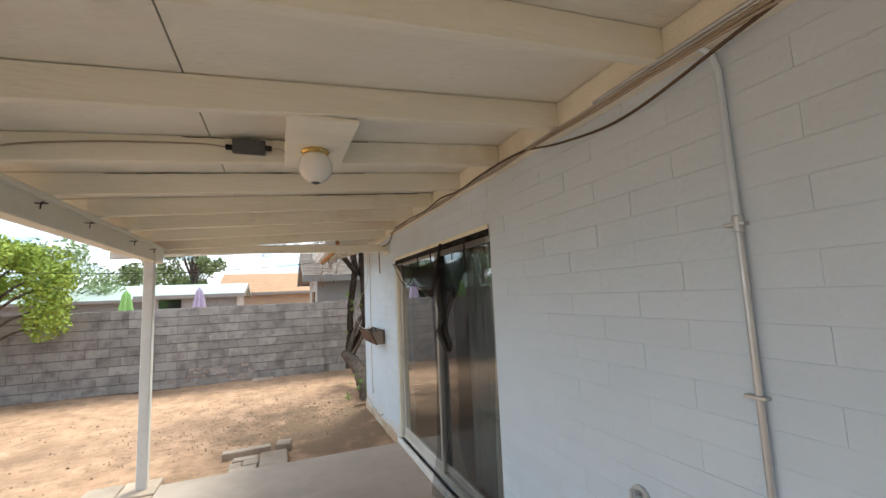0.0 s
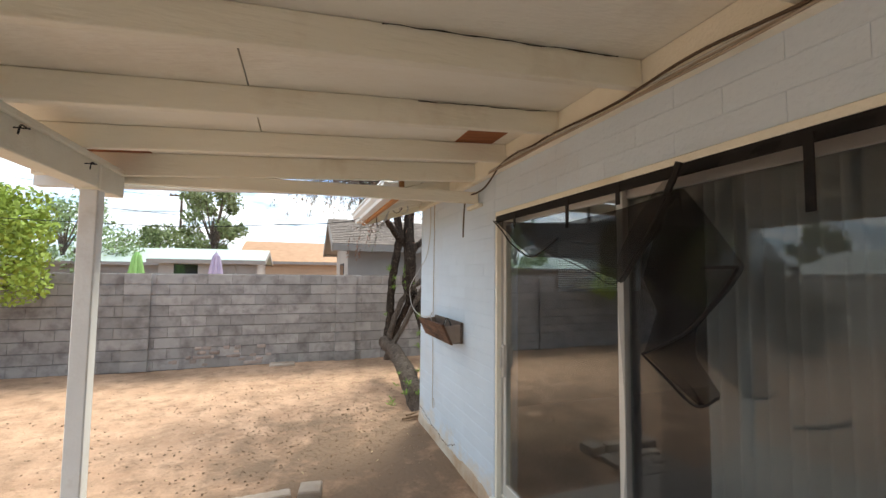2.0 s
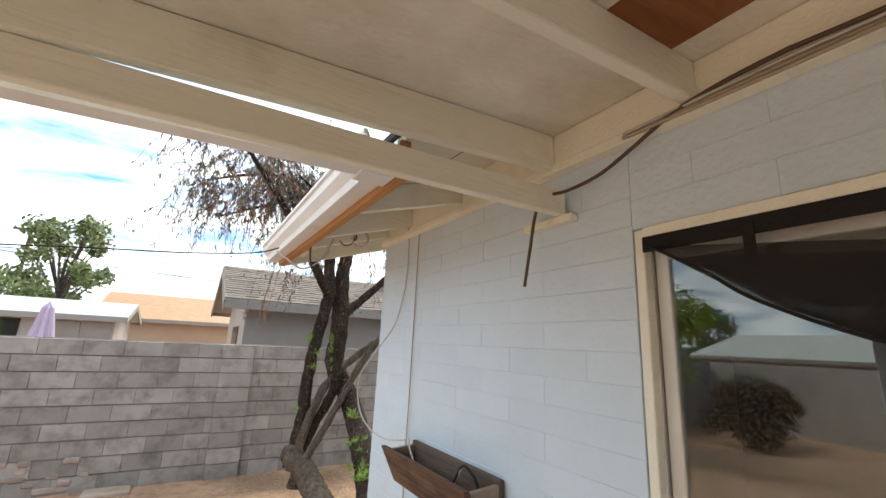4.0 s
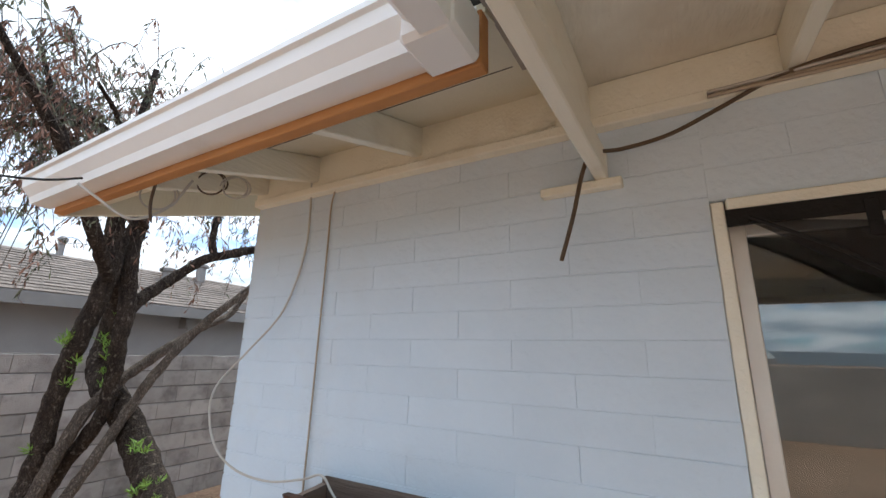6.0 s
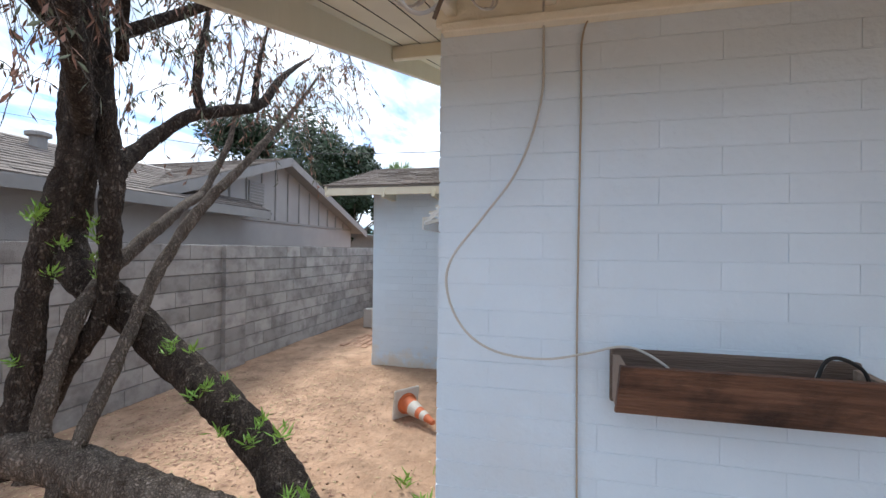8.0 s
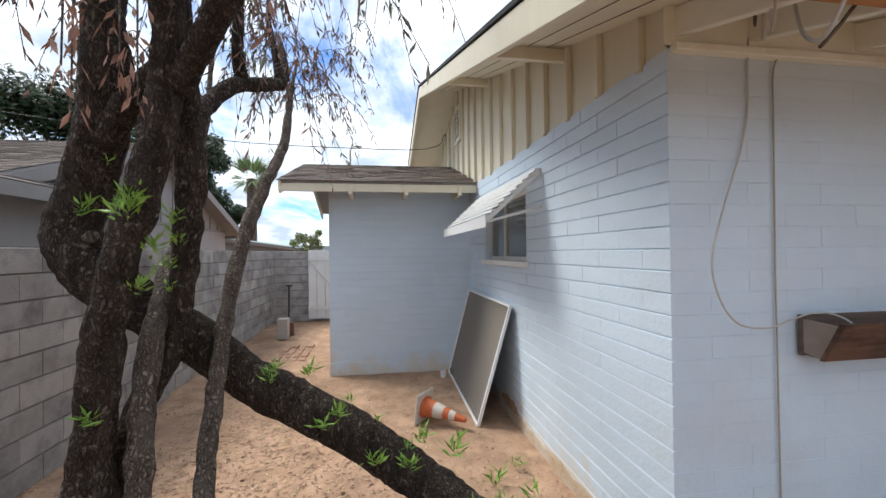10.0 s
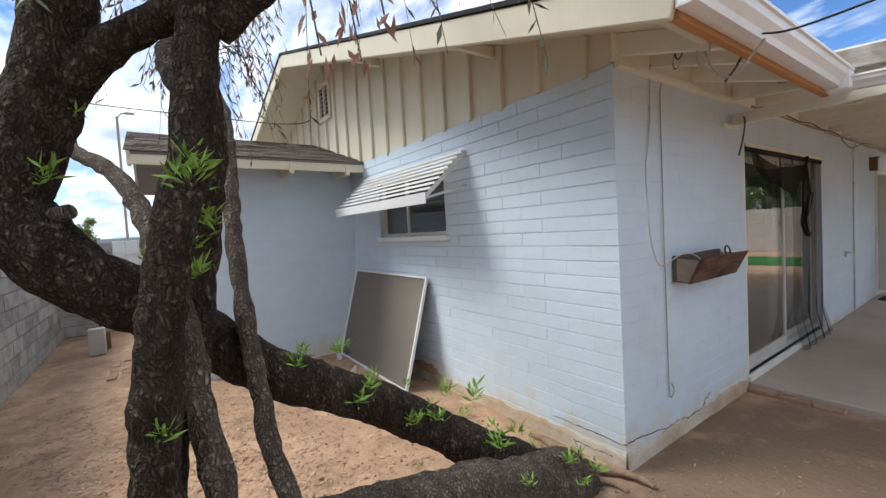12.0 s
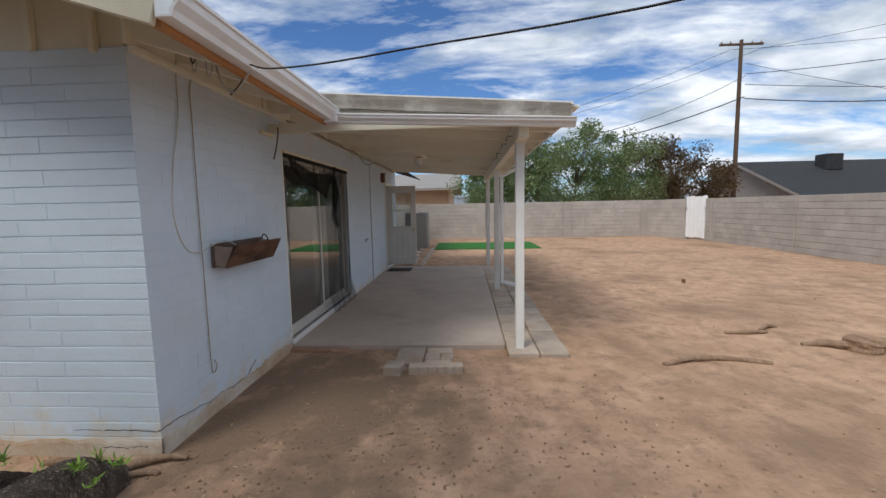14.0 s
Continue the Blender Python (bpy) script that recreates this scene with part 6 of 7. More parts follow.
def sprout(p, size, seed, count=18):
    """A tuft of fresh narrow leaves out of the bark."""
    rnd = random.Random(seed)
    s = Shape()
    size *= 0.58
    for _ in range(count):
        d = Vector((rnd.gauss(0, 0.7), rnd.gauss(0, 0.7), rnd.uniform(0.15, 1.1))).normalized()
        q = Vector(p) + Vector((rnd.gauss(0, 0.2), rnd.gauss(0, 0.2), rnd.gauss(0.1, 0.2))) * size
        lance(s, q, d, size * rnd.uniform(0.6, 1.2), size * 0.085, Vector((rnd.gauss(0, 1), rnd.gauss(0, 1), 1)).normalized())
    return part("sprout", s, M_SPROUT, tree, "tuft of bright green shoots")


for k, (p, sz) in enumerate((((1.46, 9.06, 1.85), 0.13), ((1.44, 9.09, 1.78), 0.15), ((1.71, 9.02, 1.77), 0.13), ((1.71, 9.02, 1.68), 0.12), ((1.73, 9.06, 1.57), 0.12), ((1.73, 9.06, 1.46), 0.1), ((1.42, 9.2, 1.0), 0.11),
                             ((1.93, 9.21, 1.53), 0.09), ((1.88, 8.64, 1.03), 0.11), ((1.86, 8.47, 1.01), 0.12), ((1.83, 8.33, 0.81), 0.12), ((1.81, 8.13, 0.77), 0.08), ((1.77, 7.91, 0.68), 0.13), ((1.72, 7.75, 0.63), 0.16),
                             ((1.62, 7.66, 0.34), 0.15), ((1.6, 7.54, 0.39), 0.13), ((1.84, 9.37, 2.05), 0.1), ((1.42, 9.05, 1.8), 0.13), ((1.83, 9.46, 1.83), 0.13), ((1.52, 9.02, 1.64), 0.13), ((1.51, 9.06, 1.48), 0.11),
                             ((1.89, 8.68, 0.98), 0.12), ((1.81, 8.4, 0.76), 0.13), ((1.9, 8.28, 0.83), 0.09), ((1.73, 8.15, 0.6), 0.12), ((1.76, 7.98, 0.55), 0.13), ((1.83, 7.97, 0.61), 0.1), ((1.36, 7.38, 0.26), 0.13),
                             ((1.3, 7.22, 0.17), 0.12), ((1.45, 7.18, 0.17), 0.11), ((1.22, 7.45, 0.22), 0.1), ((1.33, 7.75, 0.3), 0.1))):
    sprout(p, sz, 50 + k, 22 if sz > 0.1 else 15)

# weeds along the wall foot
for k, (x, y, sz) in enumerate(((1.85, 7.15, 0.11), (2.05, 7.2, 0.14), (2.3, 7.12, 0.10), (2.5, 7.3, 0.12), (1.7, 7.2, 0.10), (2.15, 7.4, 0.10), (1.95, 7.35, 0.09), (2.7, 7.1, 0.07), (1.15, 7.4, 0.09))):
    rnd = random.Random(90 + k)
    s = Shape()
    for _ in range(16):
        d = Vector((rnd.gauss(0, 0.6), rnd.gauss(0, 0.6), rnd.uniform(0.3, 1.0))).normalized()
        lance(s, Vector((x + rnd.gauss(0, 0.02), y + rnd.gauss(0, 0.02), GROUND + 0.005 + abs(rnd.gauss(0, 0.04)))), d, sz * rnd.uniform(0.6, 1.2), sz * 0.09, Vector((rnd.gauss(0, 1), rnd.gauss(0, 1), 1)).normalized())
    whole("weed", s, M_SPROUT, "small green weed growing in dirt by the wall", "weed", "weeds by the wall")

# ---- litter on the dirt ----


def litter():
    rnd = random.Random(21)
    bits, straw, stones = Shape(), Shape(), Shape()
    for _ in range(9500):
        if rnd.random() < 0.75:
            x, y = rnd.gauss(2.9, 1.8), rnd.gauss(9.4, 0.9)
        else:
            x, y = rnd.uniform(-9, 5), rnd.uniform(-8, 10.7)
        if (x > WX - 0.05 and y < NY + 0.02) or y > 10.85 or (x > WGX - 0.05 and y < WGY) or (-1.8 < x < 1.4 and -1.4 < y < 5.6):
            continue
        p = Vector((x, y, ground_z(x, y) + 0.004))
        a = rnd.uniform(0, 6.28)
        d = Vector((math.cos(a), math.sin(a), rnd.uniform(0, 0.2)))
        lance(straw if rnd.random() < 0.45 else bits, p, d, rnd.uniform(0.02, 0.06), rnd.uniform(0.004, 0.008), Vector((0, 0, 1)))
    for k in range(3200):
        x, y = (rnd.uniform(-7, 5), rnd.uniform(-5, 10.6)) if k < 1500 else (rnd.gauss(0.3, 1.3), rnd.gauss(6.9, 1.1))
        if (x > WX - 0.05 and y < NY + 0.02) or (-1.8 < x < 1.4 and -1.4 < y < 5.6):
            continue
        r = rnd.uniform(0.003, 0.011) * (1.8 if rnd.random() < 0.03 else 1)
        m = pose(x, y, ground_z(x, y) + r * 0.3, rnd.uniform(0, 40), rnd.uniform(0, 40), rnd.uniform(0, 360))
        stones.box((-r, -r * 0.8, -r * 0.6), (r, r * 0.8, r * 0.6), r * 0.35, m)
    whole("leaf_litter", bits, M_DEADLEAF, "dry leaves scattered over the dirt", "litter", kind="stuff")
    whole("straw_litter", straw, M_STRAW, "pale dry straw and leaf bits over the dirt", "litter", kind="stuff")
    whole("pebbles", stones, M_STUMP, "small clods and pebbles on the dirt", "pebbles", kind="stuff")


litter()
stump = thing("tree_stump", (-4.95, 4.75, 0), "low weathered stump with split roots in the dirt", "stump")
for k, pts in enumerate(([(-4.75, 4.85, -0.06, 0.16), (-4.78, 4.86, 0.05, 0.14), (-4.80, 4.86, 0.10, 0.11)], [(-4.8, 4.8, 0.06, 0.05), (-5.0, 4.95, 0.06, 0.07), (-5.12, 5.2, 0.02, 0.06), (-5.15, 5.45, -0.03, 0.03)], [(-4.7, 4.85, 0.03, 0.05), (-4.5, 4.7, 0.01, 0.04), (-4.3, 4.65, -0.03, 0.03)])):
    p = smooth_path(pts, 5)
    s = Shape().tube([q[:3] for q in p], [q[3] for q in p], 10, 0.4, True, k)
    part("wood", s, M_STUMP, stump)
for nm, pts in (("surface_root", [(-2.55, 5.25, -0.03, 0.03), (-2.8, 5.15, 0.0, 0.03), (-3.2, 5.1, -0.01, 0.028), (-3.6, 5.2, -0.03, 0.025)]), ("surface_root", [(-3.75, 4.22, -0.03, 0.02), (-4.0, 4.25, 0.0, 0.022), (-4.25, 4.2, -0.02, 0.02)]),
                ("surface_root", [(-4.2, 4.15, -0.01, 0.02), (-4.35, 4.05, 0.01, 0.025), (-4.5, 4.0, -0.02, 0.02)])):
    p = smooth_path(pts, 6)
    whole(nm, Shape().tube([q[:3] for q in p], [q[3] for q in p], 8, 0.4), M_STUMP, "weathered root breaking the dirt surface", "root", "roots in the yard")
whole("stone", Shape().box((-4.95, 0.94, -0.03), (-4.89, 1.0, 0.05), 0.012), M_RUST, "small dark stub in the dirt", "stub")
whole("flat_stone", Shape().box((-0.55, 10.35, -0.05), (-0.1, 10.6, 0.01), 0.012), M_PAVER, "flat paving stone near the yard wall", "paving stone")

# ---- south yard ----
whole("turf", Shape().box((-3.4, -8.6, -0.1), (0.55, -5.9, 0.0), 0.004), M_TURF, "rectangle of bright artificial turf", "turf", kind="structure")
white_gate = thing("white_gate", (-10.3, -8.75, 0), "white panel gate with a wavy top in the yard wall", "gate")
for k in range(5):
    a, b = Vector((-10.22, -9.24, 0)), Vector((-10.53, -8.24, 0))
    p, q = a.lerp(b, k / 5 + 0.004), a.lerp(b, (k + 1) / 5 - 0.004)
    part("board", Shape().beam((p.x, p.y, 0.93), (q.x, q.y, 0.93), 0.03, 1.74 + 0.04 * math.sin(k * 1.9), 0.004), M_WHITE, white_gate)
for y in (-9.2, -8.28):
    part("hinge", Shape().box((-10.2 - (y + 9.2) * 0.33, y - 0.02, 1.3), (-10.14 - (y + 9.2) * 0.33, y + 0.06, 1.36), 0.004), M_CONDUIT, white_gate)
ac = thing("ac_unit", (1.2, -7.0, 0), "grey louvred air conditioner beside the house", "air conditioner")
part("cabinet", Shape().box((0.85, -7.3, -0.03), (1.7, -6.5, 1.35), 0.02), M_GREYTRIM, ac)
for k in range(14):
    part("slat", Shape().box((0.83, -7.25, 0.1 + k * 0.085), (0.85, -6.55, 0.14 + k * 0.085), 0.003), M_GREYWALL, ac)
whole("edging_curb", Shape().box((0.52, -5.8, -0.1), (0.62, -1.4, 0.05), 0.01), M_PAVER, "low concrete edging beside the bed", "curb", kind="structure")
for k in range(9):
    whole("bed_stone", Shape().box((-0.13, -0.1, -0.08), (0.13, 0.1, 0.1), 0.04, pose(0.95 + 0.2 * (k % 2), -1.9 - k * 0.4, 0.0, 0, 0, k * 37)), M_PAVER, "rough stone in the planting bed", "stone", "stones in the bed")

# ---- houses around ----


def gable_house(name, label, x0, x1, y0, y1, eave, ridge, along, wall_mat, roof_mat, over=0.35, tabs=None):
    """A simple house: walls, gables and two roof slopes with barge boards; along: axis of the ridge."""
    h = thing(name, ((x0 + x1) / 2, (y0 + y1) / 2, 0), label, "house")
    mid = (y0 + y1) / 2 if along == "x" else (x0 + x1) / 2
    s = Shape().box((x0, y0, -0.1), (x1, y1, eave))
    half = (y1 - y0) / 2 if along == "x" else (x1 - x0) / 2
    for e in ((x0, x1) if along == "x" else (y0, y1)):
        s.face(*([(e, y0, eave), (e, y1, eave), (e, mid, ridge)] if along == "x" else [(x0, e, eave), (x1, e, eave), (mid, e, ridge)]))
    part("wall", s, wall_mat, h)
    k = (ridge - eave) / half
    for sgn in (-1, 1):
        out = mid + sgn * (half + over)
        zo = eave - k * over
        r = Shape()
        pts = [(x0 - over, out, zo), (x1 + over, out, zo), (x1 + over, mid, ridge), (x0 - over, mid, ridge)] if along == "x" else [(out, y0 - over, zo), (out, y1 + over, zo), (mid, y1 + over, ridge), (mid, y0 - over, ridge)]
        n = len(r.v)
        r.v.extend((p[0], p[1], p[2] + d) for d in (0.0, 0.09) for p in pts)
        r.f.extend([(0, 1, 2, 3), (7, 6, 5, 4), (0, 4, 5, 1), (1, 5, 6, 2), (2, 6, 7, 3), (3, 7, 4, 0)])
        slope = part("roof_slope", r, M_GREYTRIM if tabs else roof_mat, h)
        if tabs and sgn in tabs:
            a = Vector(pts[0]) + Vector((0, 0, 0.095))
            b = Vector(pts[1]) + Vector((0, 0, 0.095))
            u = (Vector(pts[3]) - Vector(pts[0])).normalized()
            if (b - a).cross(u).z < 0:
                a, b = b, a
            q = part("shingles", shingles(Shape(), a, (b - a).normalized(), u, (b - a).length, (Vector(pts[3]) - Vector(pts[0])).length, 0.14, 0.3), roof_mat, slope)
            tagged(q, kind="stuff")
        for e in ((x0 - over, x1 + over) if along == "x" else (y0 - over, y1 + over)):
            a = (e, out, zo - 0.02) if along == "x" else (out, e, zo - 0.02)
            b = (e, mid, ridge - 0.02) if along == "x" else (mid, e, ridge - 0.02)
            part("barge_board", Shape().beam(a, b, 0.03, 0.17, 0.003), M_GREYTRIM, h)
        a = (x0 - over, out, zo) if along == "x" else (out, y0 - over, zo)
        b = (x1 + over, out, zo) if along == "x" else (out, y1 + over, zo)
        part("fascia", Shape().beam(a, b, 0.03, 0.15, 0.003), M_GREYTRIM, h)
    return h


nb = gable_house("neighbour_house", "grey house with weathered brown shingle roof behind the yard wall", 1.05, 7.0, 12.3, 15.6, 2.51, 3.20, "x", M_GREYWALL, M_SHINGLE, 0.4, (-1,))
for k in range(15):
    part("siding_groove", Shape().box((1.2 + k * 0.4, 12.338, 0), (1.215 + k * 0.4, 12.352, 2.3)), M_GREYTRIM, nb)
part("window", Shape().box((1.03, 13.2, 1.2), (1.06, 14.2, 2.0), 0.004), M_DARKWIN, nb)
for x, y, r, h in ((5.0, 13.7, 0.09, 0.35), (4.2, 13.4, 0.10, 0.22), (2.7, 13.9, 0.05, 0.3)):
    zr = 3.23 - abs(y - 14.0) * 0.42
    part("roof_vent", Shape().lathe((x, y, zr), [(r, -0.1), (r, h), (r * 1.5, h + 0.02), (r * 1.5, h + 0.07), (r * 0.6, h + 0.11), (0, h + 0.11)], 14), M_GREYTRIM, nb, "metal flue pipe")
nb2 = gable_house("neighbour_wing", "grey gabled house end with battens and a louvred vent", 4.4, 12.5, 12.5, 18.0, 2.32, 3.72, "y", M_GREYWALL, M_SHINGLE, 0.4, (-1, 1))
x = 4.4
while x < 12.3:
    zt = 3.72 - abs(x - 8.45) * 0.346 - 0.04
    if zt > 2.4:
        part("batten", Shape().box((x - 0.02, 12.475, 2.32), (x + 0.02, 12.50, zt), 0.002), M_GREYTRIM, nb2)
    x += 0.5
part("trim", Shape().box((4.4, 12.47, 2.26), (12.5, 12.50, 2.32), 0.003), M_GREYTRIM, nb2)
vt = part("vent", Shape().box((7.45, 12.46, 2.62), (7.95, 12.49, 3.12), 0.004), M_GREYTRIM, nb2, "grey louvred vent")
for k in range(7):
    part("slat", Shape().beam((7.49, 12.455, 2.66 + k * 0.065), (7.91, 12.455, 2.66 + k * 0.065), 0.04, 0.008, up=(0, -0.7, 1)), M_GREYWALL, vt)
part("downpipe", Shape().tube([(5.0, 12.45, 2.3), (4.95, 12.45, 1.2)], 0.03, 8), M_BLACK, nb2)


shed = gable_house("green_shed", "pale green-roofed grey outbuilding with a double door", -5.1, -1.7, 20.0, 24.0, 2.18, 2.62, "x", M_GREYWALL, M_GREEN_ROOF, 0.3)
for a in (-3.2, -2.45):
    part("shed_door", Shape().box((a, 19.97, 0), (a + 0.7, 20.0, 2.0), 0.004), M_GREYTRIM, shed)
part("window", Shape().box((-4.6, 19.97, 1.2), (-3.8, 20.0, 2.0), 0.004), M_DARKWIN, shed)
gable_house("tan_roof_house", "house with a tan shingle roof behind the outbuilding", -3.0, 3.0, 27.0, 34.0, 2.4, 3.6, "x", M_TANWALL, M_TAN_ROOF, 0.4)
gable_house("pale_roof_house", "long low pale-roofed house far off", -22.0, -7.0, 27.0, 34.0, 2.2, 3.0, "x", M_GREYTRIM, M_GREEN_ROOF, 0.4)
gable_house("south_house", "tan house with a white fascia beyond the yard", 0.5, 12.0, -32.0, -19.0, 2.9, 4.2, "x", M_TANWALL, M_GREYTRIM, 0.8)
black_house = gable_house("dark_roof_house", "house with a charcoal roof and rooftop cooler beyond the wall", -46.0, -19.5, -26.0, -14.5, 1.75, 4.1, "x", M_GREYTRIM, M_DARK_ROOF, 0.5)
part("roof_cooler", Shape().box((-24.4, -19.3, 3.4), (-23.4, -18.3, 4.45), 0.05), M_DARK_ROOF, black_house, "grey rooftop cooler")
gable_house("west_house", "long low white-trimmed house with a pale roof beyond the yard wall", -30.0, -20.0, 2.0, 15.5, 1.95, 3.1, "y", M_GREYWALL, M_PALE_ROOF, 0.5)
gable_house("east_house", "pale far house beyond the side gate", 24.0, 34.0, 12.5, 22.0, 1.9, 2.6, "x", M_GREYTRIM, M_GREEN_ROOF, 0.3)
whole("rooftop_cooler", Shape().box((2.6, 2.2, 3.1), (3.4, 3.0, 3.85), 0.03), M_DARK_ROOF, "dark rooftop cooler on the house roof", "cooler")


def umbrella(x, y, top, mat, label):
    u = thing("patio_umbrella", (x, y, 0), label, "umbrella", "folded umbrellas")
    prof = [(0.02, top), (0.10, top - 0.12), (0.16, top - 0.5), (0.22, top - 0.9), (0.26, top - 1.2), (0.20, top - 1.22)]
    s = Shape()
    n = 24
    for r, h in prof:
        for k in range(n):
            a = 2 * math.pi * k / n
            rr = r * (1 + 0.22 * math.sin(8 * a))
            s.v.append((x + rr * math.cos(a), y + rr * math.sin(a), h))
    for i in range(len(prof) - 1):
        for k in range(n):
            s.f.append((i * n + k, i * n + (k + 1) % n, (i + 1) * n + (k + 1) % n, (i + 1) * n + k))
    part("canopy", s, mat, u)
    part("pole", Shape().tube([(x, y, 0), (x, y, top + 0.05)], 0.02, 8), M_ALU, u)


umbrella(-5.0, 17.5, 2.35, M_LIME, "folded lime-green patio umbrella")
umbrella(-2.75, 17.5, 2.38, M_LILAC, "folded lilac patio umbrella")

# ---- trees around ----


def far_tree(name, label, x, y, height, spread, mat, leaves, seed, leaf=0.14, low=0.35, trunk=0.14, gap=0.0):
    """A tapered trunk, limbs, and a crown of leaf clumps on an uneven outline."""
    rnd = random.Random(seed)
    t = thing(name, (x, y, 0), label, "tree")
    w = Shape().tube([(x, y, -0.1), (x + 0.1, y, height * 0.25), (x - 0.05, y + 0.05, height * 0.55), (x, y, height * 0.85)], [trunk, trunk * 0.8, trunk * 0.5, 0.02], 8, 0.2)
    clumps = []
    for _ in range(26):
        a, h = rnd.uniform(0, 6.28), rnd.uniform(low, 1.0)
        r = spread * math.sqrt(max(0.05, 1 - ((h - 0.62) / 0.5) ** 2)) * rnd.uniform(0.35, 1.0)
        c = Vector((x + r * math.cos(a), y + r * math.sin(a), height * h))
        clumps.append((c, spread * rnd.uniform(0.18, 0.4)))
        w.tube([(x, y, height * h * 0.55), tuple(Vector((x, y, height * h * 0.55)).lerp(c, 0.6) + Vector((0, 0, 0.1))), tuple(c)], [trunk * 0.35, trunk * 0.2, 0.01], 5, caps=False)
    part("trunk", w, M_BARK2, t)
    s = Shape()
    for c, r in clumps:
        for _ in range(int(leaves / 26)):
            d = Vector((rnd.gauss(0, 1), rnd.gauss(0, 1), rnd.gauss(0, 0.8))).normalized() * r * rnd.random() ** 0.45
            q = c + d
            u = Vector((rnd.gauss(0, 1), rnd.gauss(0, 1), rnd.gauss(0, 1))).normalized()
            v = u.orthogonal().normalized()
            l = leaf * rnd.uniform(0.6, 1.3)
            n = len(s.v)
            s.v.extend(tuple(z) for z in (q - u * l * 0.5, q + v * l * 0.28, q + u * l * 0.5, q - v * l * 0.28))
            s.f.append((n, n + 1, n + 2, n + 3))
    part("crown", s, mat, t)
    return t


far_tree("lime_shrub_tree", "bushy lime-green tree by the yard wall, browning underneath", -5.15, 9.4, 3.0, 1.4, M_LIMELEAF, 15000, 1, 0.085, 0.5, 0.12)
far_tree("citrus_tree", "rounded green tree behind the outbuilding", -4.6, 27.0, 6.0, 1.8, M_FARLEAF, 4600, 3, 0.22, 0.4, 0.18)
far_tree("hazy_tree", "airy green tree far behind the wall", -11.5, 28.0, 5.2, 2.6, M_SAGELEAF, 4200, 4, 0.2, 0.35, 0.15)
far_tree("hazy_tree", "low green tree far behind the wall", -9.0, 34.0, 4.2, 3.0, M_FARLEAF, 4200, 5, 0.25, 0.3, 0.15)
far_tree("big_dark_tree", "large dense dark green tree behind the grey house", 19.0, 19.5, 8.0, 4.2, M_DARKLEAF, 30000, 6, 0.27, 0.3, 0.25)
far_tree("big_dark_tree", "large dense dark green tree behind the grey house", 25.0, 18.3, 7.8, 2.6, M_DARKLEAF, 16000, 7, 0.28, 0.3, 0.25)
far_tree("feathery_tree", "feathery pale green tree over the end wall", -3.9, -14.2, 4.9, 3.0, M_SAGELEAF, 20000, 8, 0.13, 0.25, 0.12)
far_tree("feathery_tree", "feathery pale green tree over the end wall", -6.9, -14.8, 5.4, 3.0, M_SAGELEAF, 20000, 9, 0.13, 0.25, 0.12)
far_tree("feathery_tree", "feathery pale green tree over the end wall", -2.2, -15.0, 3.7, 2.0, M_SAGELEAF, 9000, 12, 0.13, 0.25, 0.12)
far_tree("brown_tree", "dull olive tree with bare brown twigs", -11.8, -16.8, 5.0, 2.2, M_BROWNLEAF, 7000, 10, 0.16, 0.25, 0.14)
far_tree("feathery_tree", "feathery pale green tree over the end wall", -9.6, -15.6, 5.2, 2.6, M_SAGELEAF, 14000, 18, 0.13, 0.25, 0.12)
far_tree("brown_tree", "half-dry brown tree beyond the wall", -13.6, -17.0, 5.2, 2.1, M_BROWNLEAF, 6500, 11, 0.14, 0.3, 0.14)
far_tree("brown_tree", "dull olive tree beyond the wall", -16.0, -18.0, 4.4, 2.0, M_BROWNLEAF, 5500, 13, 0.16, 0.25, 0.14)
far_tree("side_tree", "small green tree beyond the side gate", 22.0, 11.5, 2.9, 1.0, M_FARLEAF, 2000, 14, 0.16, 0.4, 0.08)
far_tree("west_tree", "rounded dark green tree behind the pale-roofed house", -31.0, 21.0, 5.0, 2.6, M_FARLEAF, 5000, 15, 0.22, 0.3, 0.2)
far_tree("west_tree", "rounded dark green tree behind the pale-roofed house", -33.0, 12.5, 4.8, 1.4, M_FARLEAF, 3000, 16, 0.22, 0.3, 0.2)
far_tree("wall_shrub", "low olive shrub against the yard wall", -8.4, 8.7, 1.15, 1.1, M_BROWNLEAF, 6000, 17, 0.09, 0.2, 0.05)
palm = thing("palm_tree", (30.0, 16.75, 0), "tall fan palm far beyond the side yard", "tree")
part("trunk", Shape().tube([(30, 16.75, 0), (30.05, 16.75, 3.5), (30, 16.75, 6.9)], [0.42, 0.34, 0.3], 10, 0.1), M_BARK2, palm)
rnd = random.Random(4)
s = Shape()
for k in range(46):
    a, e = rnd.uniform(0, 6.28), rnd.uniform(-0.7, 1.2)
    d = Vector((math.cos(a) * math.cos(e), math.sin(a) * math.cos(e), math.sin(e)))
    for j in range(9):
        f = (d + Vector((rnd.gauss(0, 0.28), rnd.gauss(0, 0.28), rnd.gauss(0, 0.2)))).normalized()
        p = Vector((30, 16.75, 7.0)) + d * 0.5
        lance(s, p, f, rnd.uniform(0.9, 1.4), 0.05, Vector((0, 0, 1)))
part("fronds", s, M_SAGELEAF, palm)


# ---- poles and wires ----


